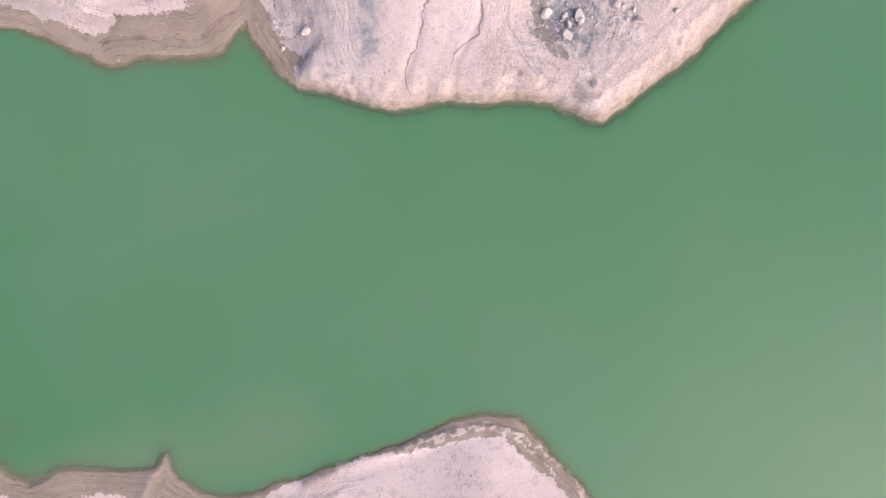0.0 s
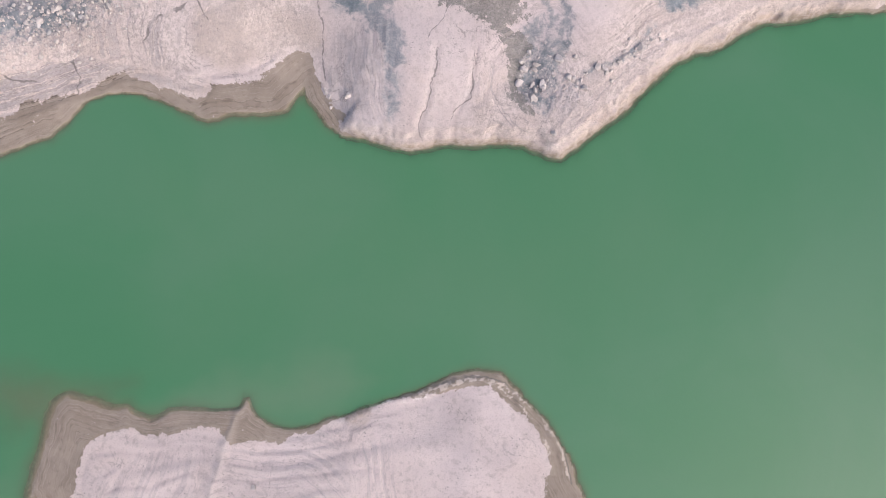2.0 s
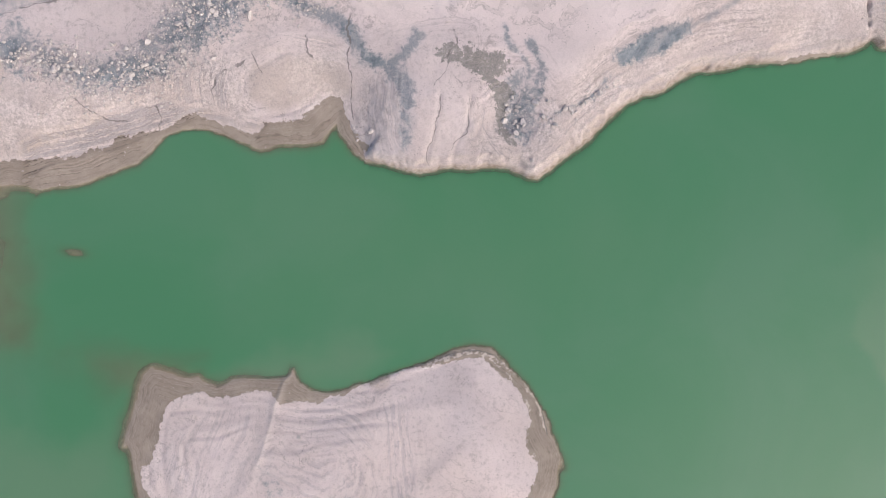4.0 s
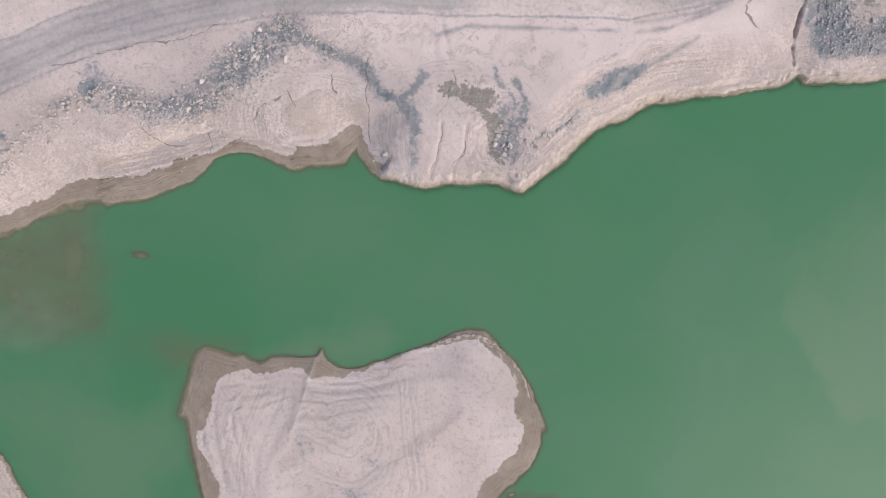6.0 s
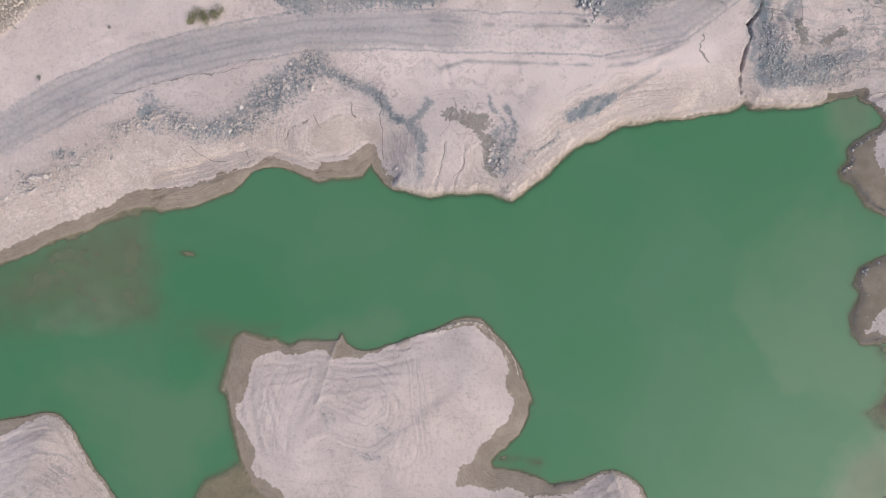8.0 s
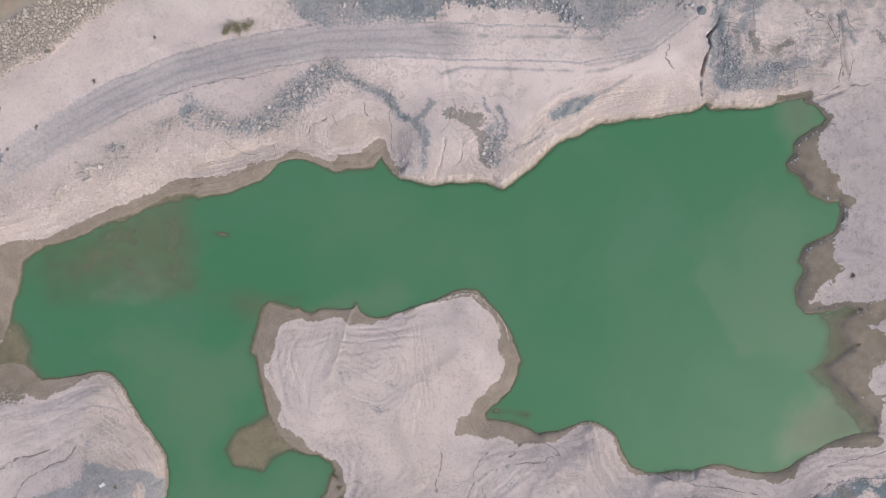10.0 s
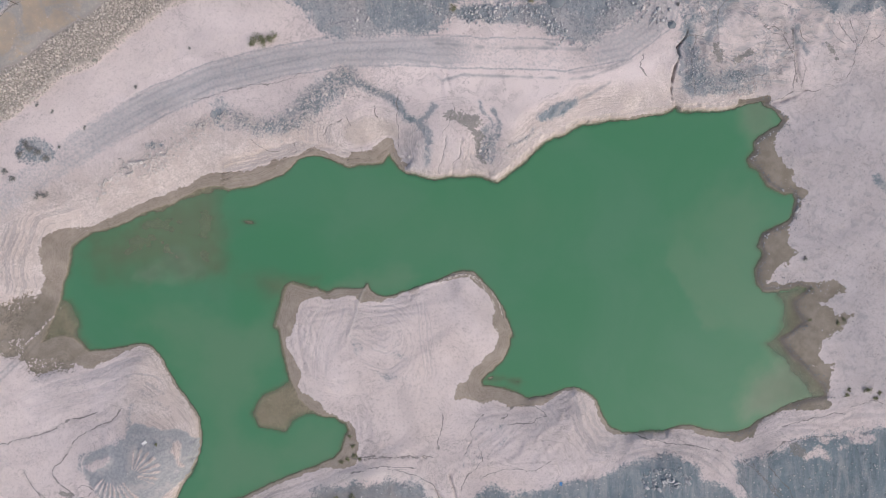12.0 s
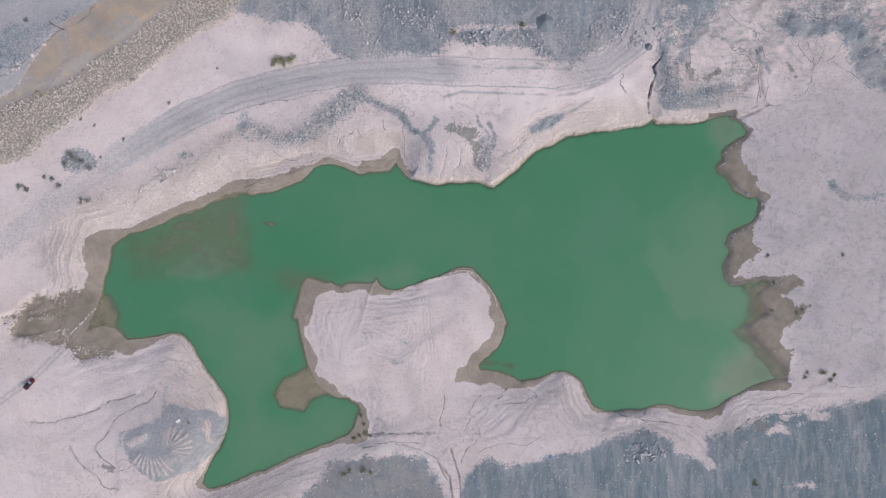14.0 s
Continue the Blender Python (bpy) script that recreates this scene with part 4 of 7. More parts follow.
    # wet soil
    flat = patch(x, y, FLAT_MUD_W, 2.2, 5.0, 21) * (0.75 + 0.25 * ease(-0.2, 0.2, fbm(0.6 * (x + y), 2.2 * (y - 0.4 * x), 9.0, 4, 22)))
    pool = np.maximum.reduce([patch(x, y, PUDDLE, 1.0, 1.3, 24), patch(x, y, POOL_EDGE, 0.7, 0.9, 25)] + [stroke(x, y, q, 1.6, 0.8, 1.8, 26) for q in DARK_SPOTS] + [patch(x, y, q, 0.8, 0.9, 28) for q in SPOIL_POOLS])
    blur = 0.35 + 0.08 * np.minimum(mud, 10)
    mud_soil = (1 - ease(-1, 1, gap / blur)) * (d > -30)
    mud_soil = np.maximum.reduce([mud_soil, flat * 0.95, 0.9 * patch(x, y, WET_FOOT, 0.6, 0.5, 79)])
    s["pool"] = pool
    s["soaked"] = np.maximum.reduce([0.8 * ease(82, 92, x), 0.8 * flat, 0.12 * awash])
    strip = stroke(x, y, PALE_STRIP, 0.7, 0.5, 0.5, 26)
    s["mud"] = mud_soil * (1 - 0.75 * strip)
    z = np.where(d > 0, z * (1 - 0.75 * flat) + 0.25 * strip, z)
    # loose grey spoil
    breaks = fbm(x, y, 8.0, 5, 30)
    ne = patch(x, y, NE_MASS, 3.0, 4.0, 32)
    rays = np.zeros(x.shape, np.float32)
    for cx, cy, mid_a, half, first, last, count in ((-96.2, -76.9, 0.6, 0.95, 0.8, 9.5, 22), (-102.5, -75.0, -1.6, 0.6, 4.0, 13.5, 32)):
        fan_a, fan_r = np.arctan2(y - cy, x - cx), np.hypot(x - cx, y - cy)
        ray = ease(-0.3, 0.4, np.sin(fan_a * count + 0.5 * fbm(x, y, 4.0, 3, 45))) * ease(first, first + 1.5, fan_r + mid) * (1 - ease(last - 3, last, fan_r + 2.5 * mid))
        rays = np.maximum(rays, ray * (1 - ease(half, half + 0.3, np.abs(fan_a - mid_a + 0.2 * mid))))
    rays = np.maximum.reduce([rays] + [0.9 * patch(x, y, q, 0.8, 1.2, 46) for q in ASH_GAPS])
    sw = patch(x, y, GREY_SW, 0.8, 1.8, 35)
    grey = np.maximum.reduce([
        patch(x, y, GREY_NORTH, 2.5, 3.5, 31), 0.26 * ne * ease(-0.1, 0.4, fbm(x, y, 3.5, 5, 29, 0.65) + 0.4 * breaks), patch(x, y, GREY_E2, 1.5, 3.0, 33) * ease(-0.35, 0.3, breaks + 0.5 * mid) * 0.6,
        patch(x, y, GREY_SOUTH, 2.5, 3.5, 34), 0.85 * patch(x, y, NE_TOP, 4.0, 4.0, 28) * ease(-0.6, 0.1, breaks), 0.5 * patch(x, y, NE_RIGHT, 4.0, 5.0, 27) * ease(-0.6, 0.1, breaks), 0.9 * patch(x, y, GREY_OVAL, 0.9, 1.0, 36),
        0.72 * patch(x, y, RUBBLE_RIDGE, 3.5, 3.0, 37) * ease(-0.9, -0.1, breaks + 0.4 * mid), 0.8 * stroke(x, y, RIDGE_LINE, 0.9, 1.2, 1.4, 38),
        patch(x, y, RIDGE_SPOT, 0.8, 0.8, 39), 0.7 * patch(x, y, BRUSH_PATCH, 1.5, 2.5, 45), stroke(x, y, RIDGE_WEST, 3.0, 2.0, 2.0, 40) * ease(-0.5, 0.1, breaks),
        0.5 * patch(x, y, RUBBLE_TIP, 1.2, 1.2, 41), 0.6 * stroke(x, y, TIP_STREAK, 0.5, 0.6, 1.0, 42), 0.7 * stroke(x, y, TIP_STREAK_B, 0.7, 0.8, 1.2, 44), 0.5 * stroke(x, y, TIP_EDGE, 0.4, 0.6, 1.2, 43)])
    for n, line in enumerate(GREY_STREAKS):
        grey = np.maximum(grey, 0.85 * stroke(x, y, line, 2.6, 1.8, 2.4, 301 + n) * ease(-0.5, 0.1, breaks))
    for n, line in enumerate(SOUTH_STREAKS):
        grey = np.maximum(grey, 0.45 * stroke(x, y, line, 1.0, 1.2, 1.4, 311 + n) * ease(-0.5, 0.1, mid))
    for n, line in enumerate(PALE_S):
        grey = grey * (1 - 0.8 * stroke(x, y, line, 2.0, 1.5, 2.5, 331 + n))
    grey = grey * (1 - 0.7 * stroke(x, y, PALE_N, 1.5, 1.2, 1.5, 88))
    s["grey"] = grey * (d > 0)
    hollow = patch(x, y, HOLLOW, 0.9, 1.2, 90)
    blue = np.maximum.reduce([0.7 * hollow, patch(x, y, GREY_OVAL, 1.2, 1.2, 92)] + [stroke(x, y, q, a, b, 0.9, 93 + n) for n, (q, a, b) in enumerate(BLUE_BANDS)] + [0.45 * patch(x, y, q, 1.2, 1.2, 27) for q in STAINS])
    far_in, _, _ = to_line(x, y, HOLLOW)
    bowl = 0.75 * (1 - ease(1.5, 4.0, far_in))
    s["smooth"] = np.maximum.reduce([0.42 * patch(x, y, SMOOTH_NW, 4.0, 4.0, 68), 0.42 * patch(x, y, SMOOTH_SW, 4.0, 4.0, 69), patch(x, y, SMOOTH_N, 4.0, 4.0, 67), 0.8 * patch(x, y, BRIGHT_N, 3.0, 2.5, 94)]) * (1 - grey)
    open_ne = np.maximum.reduce([patch(x, y, q, 0.9, 1.6, 75) for q in SMOOTH_NE])
    open_ne = np.maximum.reduce([open_ne] + [0.85 * patch(x, y, q, 1.5, 3.0, 76) * (0.55 + 0.45 * ease(-0.15, 0.2, breaks)) for q in OPEN_NE])
    s["grey"] = s["grey"] * (1 - 0.8 * open_ne)
    s["grey"] = np.maximum.reduce([s["grey"]] + [0.9 * patch(x, y, q, 2.0, 3.0, 77) * ease(-0.7, -0.1, mid + breaks) for q in DARK_NE])
    s["smooth"] = np.maximum(s["smooth"], 0.1 * open_ne)
    ne = ne * (1 - 0.6 * open_ne)
    s["rubble"] = np.maximum.reduce([patch(x, y, RUBBLE_RIDGE, 1.5, 1.8, 37), patch(x, y, RUBBLE_TIP, 0.7, 1.0, 41), patch(x, y, GREY_E2, 1.5, 3.0, 33), ne * 0.6])
    rd, _, _ = to_line(x, y, ROAD)
    road = stroke(x, y, ROAD, 9.0, 1.5, 1.3, 46) * (0.5 + 0.5 * ease(-124, -96, x)) * (1 - 0.7 * ease(-4, 10, x) * (1 - ease(40, 50, x)))
    s["grey"] = s["grey"] * (1 - 0.85 * stroke(x, y, ROAD, 10.0, 2.5, 2.0, 46) * ease(38, 50, x))
    ruts = np.maximum.reduce([stroke(x, y, q, 0.5, 0.5, 0.6, 47) * ease(-0.5, 0.2, fbm(x, y, 7.0, 3, 48)) for q in TRACKS])
    cars = stroke(x, y, CAR_TRACK, 3.0, 1.0, 0.6, 49)
    berm = np.exp(-((rd - 4.7 - 0.5 * mid) / 0.35) ** 2)
    s["track"] = ruts
    s["road"] = np.maximum.reduce([road, 0.4 * cars, 0.8 * berm * ease(-118, -88, x)])
    lanes = ease(0.2, 0.9, np.sin(rd * 2.6 + 2.2 * fbm(x, y, 18.0, 4, 44))) * (0.5 + 0.5 * breaks)
    cd, _, _ = to_line(x, y, CAR_TRACK)
    wheels = np.exp(-((cd - 0.8) / 0.3) ** 2)
    s["spoil"] = np.maximum(ne, 0.45 * patch(x, y, OPEN_NE[0], 2.0, 4.0, 78))
    s["ringed"] = (1 - ease(9, 15, np.hypot(x + 15, (y + 38) * 0.75) + 2 * mid)) * (d > 0)
    s["ash"] = sw * (1 - 0.85 * rays)
    s["earth"] = patch(x, y, GREY_SOUTH, 3.0, 3.0, 34) * ease(5, -5, x + 6 * lumps)
    s["teal"] = patch(x, y, GREY_SOUTH, 4.0, 4.0, 34) * (0.05 + 0.95 * ease(-6, 6, x + 6 * lumps))
    blue = np.maximum(blue, 0.5 * stroke(x, y, ROAD, 5.0, 3.5, 1.5, 46) * ease(-120, -100, x) * (1 - ease(-10, 6, x)))
    s["blue"] = blue * (d > 0.3)
    # cuts, cracks, rills and scars: thin lines whose inner shade is drawn as colour
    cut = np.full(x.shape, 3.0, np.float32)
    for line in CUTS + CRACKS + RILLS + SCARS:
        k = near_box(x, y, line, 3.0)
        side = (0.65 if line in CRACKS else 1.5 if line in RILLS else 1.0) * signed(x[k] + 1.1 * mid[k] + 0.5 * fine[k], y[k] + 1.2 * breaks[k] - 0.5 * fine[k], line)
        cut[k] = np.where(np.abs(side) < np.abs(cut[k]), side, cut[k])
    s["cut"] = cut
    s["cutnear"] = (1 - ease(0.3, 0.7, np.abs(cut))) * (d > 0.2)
    s["ruts"] = np.maximum.reduce([road * lanes, 0.9 * berm * ease(-118, -88, x), wheels * 0.6 * cars])
    s["pale"] = np.maximum(patch(x, y, PALE_FAN, 1.0, 1.5, 50), 0.7 * patch(x, y, FLAT_MUD_W, 9.0, 7.0, 23) * ease(-132, -138, x + 4 * mid))
    s["lilac"] = np.maximum(0.12 * head, 0)
    s["lilac"] = np.maximum.reduce([s["lilac"], 0.7 * patch(x, y, LILAC_SLOPE, 1.5, 2.0, 60), 0.8 * patch(x, y, EAST_PLAIN, 10.0, 5.0, 62)])
    up = beyond(x, y, RIPRAP_TOP)
    terrace = ease(0.0, 2.0, beyond(x, y, TERRACE_LINE) * (1 + 0.4 * mid)) * west
    s["ochre"] = ease(0, 1.2, up) * (1 - terrace) * west
    s["road"] = np.maximum(s["road"], terrace)
    s["grey"] = np.maximum(s["grey"], 0.55 * terrace * ease(-0.4, 0.3, fbm(x + y, 4 * (y - 0.7 * x), 30.0, 4, 85)))
    s["blue"] = np.maximum(s["blue"], 0.75 * terrace)
    s["dark"] = ease(0.5, 2.5, beyond(x, y, RIPRAP_FOOT)) * (1 - ease(0, 1.5, up)) * west
    # beds of clay crop out as small uneven steps
    f = level / 0.34 + 0.9 * fbm(level * 3.0, x * 0.02, 1.0, 2, 63)
    fr = f - np.floor(f)
    stepped = (np.floor(f) + ease(0.3, 0.7, fr) - f) * 0.34
    beds = ease(0.2, 1.2, past) * (1 - s["road"]) * (1 - s["grey"]) * ease(-0.35, 0.15, fbm(x, y, 20.0, 3, 64) + 0.5 * (1 - ease(3, 11, past)) + 0.3 * isle) * (1 - 0.85 * plain) * (1 - 0.8 * s["lilac"] * (x > 80))
    beds = beds * (1 - 0.15 * ease(-50, -42, x) * (1 - ease(20, 26, x)) * (y < -10)) * (1 - 0.75 * head * (1 - patch(x, y, LILAC_SLOPE, 2.0, 1.0, 60)))
    beds = beds * (1 - 0.25 * ease(18, 24, x) * (y > 5)) * (1 - 0.85 * patch(x, y, PALE_FAN, 1.0, 1.5, 50))
    south = patch(x, y, SOUTH_RIDGE, 4.0, 3.0, 87)
    beds = np.maximum(beds, 1.0 * south * (1 - s["grey"]) * (1 - mud_soil))
    s["level"] = s["level"] + 0.26 * land * south + 0.35 * np.minimum(far_in, 5.0) * bowl
    beds = np.maximum(beds, 0.9 * bowl * (1 - mud_soil))
    ring = patch(x, y, W_RING, 2.0, 1.5, 86)
    s["ringed"] = np.maximum(s["ringed"], ring * (1 - mud_soil))
    beds = np.maximum(beds, ring * (1 - mud_soil))
    s["level"] = s["level"] + 0.45 * land * ring
    beds = np.maximum(beds, 0.6 * patch(x, y, SMOOTH_SW, 4.0, 4.0, 69) * (1 - s["grey"]) * (1 - mud_soil))
    beds = beds * (1 - 0.5 * ease(-48, -58, x) * (y > -20) * (1 - ring))
    s["beds"] = np.maximum.reduce([beds, s["ringed"] * (1 - mud_soil), (0.5 - 0.42 * ease(80, 90, x)) * mud_soil * (0.4 + 0.6 * ease(-0.1, 0.3, mid)), 0.7 * ne])
    s["bank"] = ease(1.6, 2.6, rise) * (1 - ease(5 + 6 * ease(-50, -80, x), 13 + 9 * ease(-50, -80, x), past + 3 * lumps)) * (1 - 0.75 * head) * (1 - 0.6 * ease(-60, -50, x) * (y < 0)) * (1 - mud_soil) * (d > 0)
    s["bank"] = np.maximum(s["bank"], ring * (1 - mud_soil))
    s["toe"] = (1 - ease(0.3, 1.5, land + 0.5 * fine + 0.6 * mid)) * (mud < 0.6) * (d > 0)
    s["toe"] = np.maximum(s["toe"], 0.75 * patch(x, y, OCHRE_BANK, 2.0, 2.0, 89) * ease(-0.3, 0.25, fbm(0.5 * x + 0.5 * y, 2.5 * (y - 0.35 * x), 7.0, 4, 96)) * (d > 0))
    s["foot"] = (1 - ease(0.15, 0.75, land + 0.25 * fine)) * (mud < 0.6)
    s["rim"] = np.exp(-((past - 0.35) / 0.45) ** 2) * ease(-0.3, 0.3, fbm(x, y, 4.0, 3, 66)) * (1 - mud_soil) * (mud > 0.3)
    z = z + 0.75 * stepped * beds
    # single beds followed along their strike, the crease and the rims of the peninsula
    for n, (outline, strike, rate, strong) in enumerate(BED_FIELDS):
        m = patch(x, y, outline, 1.2, 0.8, 401 + n)
        k = m > 0
        run = to_line(x[k], y[k], strike)[0] + 0.5 * mid[k] + 0.9 * lumps[k]
        own = m[k] > 0.5
        s["level"][k] = np.where(own, 7.3 * n + rate * run, s["level"][k])
        s["beds"][k] = np.where(own, np.maximum(s["beds"][k], strong), s["beds"][k]) * np.abs(2 * m[k] - 1)
        s["ringed"][k] = np.maximum(s["ringed"][k], m[k] * (1 - mud_soil[k]))
        step = run * rate / 0.28
        step = step - np.floor(step)
        z[k] = z[k] + 0.09 * strong * m[k] * (ease(0.15, 0.4, step) - step)
    crease = stroke(x, y, CREASE, 0.5, 0.9, 0.3, 77)
    rims = np.maximum.reduce([stroke(x, y, q, 0.42, 0.28, 0.25, 78 + n) * ease(-0.5, 0.1, fbm(x, y, 3.0, 3, 79 + n)) for n, q in enumerate(RIMS)])
    south_rim = stroke(x, y, SOUTH_RIM, 2.2, 1.6, 0.8, 80)
    z = z + np.where(d > 0, 0.35 * crease + 0.25 * rims + 0.3 * south_rim, 0)
    s["ledge"] = np.maximum(0.5 * crease, 0.45 * south_rim) * (d > 0)
    s["rimline"] = np.minimum.reduce([to_line(x + 0.5 * mid + 0.3 * fine, y + 0.5 * fine, q)[0] for q in RIMS])
    rough = 0.035 + 0.10 * s["grey"] * (1 - s["road"]) + 0.20 * s["rubble"]
    z = z + np.where(d > 0, rough * fine * ease(0.2, 2, land), 0) + 0.9 * ne * mid * ease(2, 8, land)
    z = z + 0.3 * fbm(x + 0.25 * y, y * 0.10, 3.0, 4, 65) * patch(x, y, GREY_SOUTH, 3.0, 3.0, 34)
    z = z - 0.10 * s["ruts"] + 0.25 * sw * rays
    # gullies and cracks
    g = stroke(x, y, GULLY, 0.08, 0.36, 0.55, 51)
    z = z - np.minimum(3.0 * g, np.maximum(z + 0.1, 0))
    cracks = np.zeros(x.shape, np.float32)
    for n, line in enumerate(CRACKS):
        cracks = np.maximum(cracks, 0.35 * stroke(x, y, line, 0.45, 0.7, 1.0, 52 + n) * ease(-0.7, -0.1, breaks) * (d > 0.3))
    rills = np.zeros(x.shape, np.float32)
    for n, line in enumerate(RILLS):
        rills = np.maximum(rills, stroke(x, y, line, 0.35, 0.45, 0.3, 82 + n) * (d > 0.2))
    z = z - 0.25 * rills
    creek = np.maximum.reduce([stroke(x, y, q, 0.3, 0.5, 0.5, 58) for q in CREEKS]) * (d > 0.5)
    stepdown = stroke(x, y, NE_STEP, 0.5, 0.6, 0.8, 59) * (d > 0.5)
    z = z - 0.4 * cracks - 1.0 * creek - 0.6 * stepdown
    # shade down in gullies, cracks and steps as colour, with wheel marks and dark margin
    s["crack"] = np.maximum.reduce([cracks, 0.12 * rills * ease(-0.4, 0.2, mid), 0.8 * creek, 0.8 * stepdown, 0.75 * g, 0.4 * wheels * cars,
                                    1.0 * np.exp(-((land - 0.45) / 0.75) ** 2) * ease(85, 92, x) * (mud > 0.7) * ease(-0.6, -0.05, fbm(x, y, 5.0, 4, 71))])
    # the bed of the lake
    deep = np.maximum(-d, 0)
    lee = ease(-78, -66, x) * (1 - ease(-38, -28, x)) * (1 - ease(-18, -12, y))
    slope = np.where(mud < 0.35, 0.75, 1.7 / (1 + (0.28 + 0.7 * lee) * mud))
    bed = -np.minimum(slope * deep + 0.08 * deep * deep, 5.0 + 1.2 * lumps)
    weed = patch(x, y, WEED_BAY, 2.0, 2.0, 72)
    wave = 1 + 0.35 * lumps + 0.25 * fbm(x, y, 9.0, 3, 63)
    for depth, outline, soft, ragged in ((0.38, SHALLOW_W, 6.5, 2.5), (0.12, MUD_SHOAL_W, 2.0, 1.5), (0.42, HAZE_W, 10.0, 6.0), (0.10, SHALLOW_SPIT, 2.6, 1.6), (0.6, SILT_SE, 6.0, 3.0),
                                         (0.7, SHALLOW_NE, 5.0, 2.0), (0.3, WEED_BAY, 2.5, 2.0), (0.13, SHALLOW_SW, 5.0, 3.0), (0.13, SHALLOW_E, 4.0, 2.0)):
        bed = np.maximum(bed, shelf(depth * wave, patch(x, y, outline, soft, ragged, 61)))
    s["beds"] = s["beds"] * (1 - awash) * (d > -0.4)
    s["crack"] = np.maximum(s["crack"], 0.7 * weed * (deep > 0) * ease(-0.2, 0.3, mid))
    bed = np.minimum(bed, -0.03)
    # bed painted dark beside steep banks, in place of deep, shaded water
    s["crack"] = np.maximum(s["crack"], (deep > 0) * (1 - ease(0.2, 2.0, deep)) * (mud < 0.6))
    bed = np.maximum(bed, -2.0 + mound(x * 0.42 + 0.3 * mid, y + 0.12 * x, -62.4 * 0.42, -0.3 - 0.12 * 62.4, 1.3, 1.97))
    bed = np.maximum(bed, -2.0 + mound(x * 0.5 + 0.3 * mid, y - 0.16 * x, 12.6 * 0.5, -49.1 - 0.16 * 12.6, 0.75, 2.16))
    z = np.where(d > 0, np.maximum(z, 0.02), bed + 0.02 * fine * (deep > 1))
    s["shelving"] = ease(0.2, 1.0, mud)
    return z, d, s


def axis(core_lo, core_hi, fine, lo, hi, coarse, far):
    a = np.arange(core_lo, core_hi, fine)
    left, right = np.arange(lo, core_lo, coarse), np.arange(core_hi, hi, coarse)
    out = np.geomspace(2.0, far, 26)
    return np.concatenate([lo - out[::-1], left, a, right, hi + out])


XS = axis(-75, 75, 0.28, -178, 178, 0.45, 3000)
YS = axis(-45, 55, 0.28, -112, 100, 0.45, 3000)
GX, GY = np.meshgrid(XS, YS)
GX, GY = GX.astype(np.float32), GY.astype(np.float32)
shape = GX.shape
GZ, _, SOIL = terrain(GX.ravel(), GY.ravel())
GZ = GZ.reshape(shape)


def height(x, y):
    """Ground height at places, between the corners of the ground's mesh."""
    x, y = np.asarray(x, float), np.asarray(y, float)
    i = np.clip(np.searchsorted(XS, x) - 1, 0, len(XS) - 2)
    j = np.clip(np.searchsorted(YS, y) - 1, 0, len(YS) - 2)
    u, v = (x - XS[i]) / (XS[i + 1] - XS[i]), (y - YS[j]) / (YS[j + 1] - YS[j])
    return (GZ[j, i] * (1 - u) + GZ[j, i + 1] * u) * (1 - v) + (GZ[j + 1, i] * (1 - u) + GZ[j + 1, i + 1] * u) * v


# ---- materials ----
def material(name):
    m = bpy.data.materials.new(name)
    m.use_nodes = True
    return m, m.node_tree.nodes, m.node_tree.links, m.node_tree.nodes["Principled BSDF"]


class Nodes:
    """Short calls for building a node tree."""

    def __init__(self, nodes, links):
        self.n, self.l = nodes, links

    def put(self, socket, value):
        if hasattr(value, "is_linked"):
            self.l.new(value, socket)
        else:
            socket.default_value = value

    def math(self, op, a, b=0.0, c=0.0, clamp=False):
        k = self.n.new("ShaderNodeMath")
        k.operation, k.use_clamp = op, clamp
        for s, v in zip(k.inputs, (a, b, c)):
            self.put(s, v)
        return k.outputs[0]

    def ramp(self, x, lo, hi, a=0.0, b=1.0):
        k = self.n.new("ShaderNodeMapRange")
        k.interpolation_type = "SMOOTHSTEP"
        for s, v in zip(k.inputs, (x, lo, hi, a, b)):
            self.put(s, v)
        return k.outputs[0]

    def mix(self, f, a, b):
        k = self.n.new("ShaderNodeMix")
        k.data_type = "RGBA"
        self.put(k.inputs[0], f)
        self.put(k.inputs[6], a)
        self.put(k.inputs[7], b)
        return k.outputs[2]

    def noise(self, where, scale, detail=5.0, rough=0.55, warp=0.0):
        k = self.n.new("ShaderNodeTexNoise")
        self.put(k.inputs["Vector"], where)
        k.inputs["Scale"].default_value, k.inputs["Detail"].default_value = scale, detail
        k.inputs["Roughness"].default_value, k.inputs["Distortion"].default_value = rough, warp
        return k.outputs["Fac"]

    def cells(self, where, scale, feature="F1"):
        k = self.n.new("ShaderNodeTexVoronoi")
        k.feature = feature
        self.put(k.inputs["Vector"], where)
        k.inputs["Scale"].default_value = scale
        return k.outputs[0], (k.outputs["Color"] if feature == "F1" else None)

    def attr(self, name):
        k = self.n.new("ShaderNodeAttribute")
        k.attribute_name = name
        return k.outputs["Fac"]

    def place(self):
        return self.n.new("ShaderNodeNewGeometry").outputs["Position"]

    def bump(self, h, distance, strength=1.0):
        k = self.n.new("ShaderNodeBump")
        k.inputs["Strength"].default_value, k.inputs["Distance"].default_value = strength, distance
        self.put(k.inputs["Height"], h)
        return k.outputs["Normal"]


def rgb(r, g, b):
    return (r, g, b, 1.0)


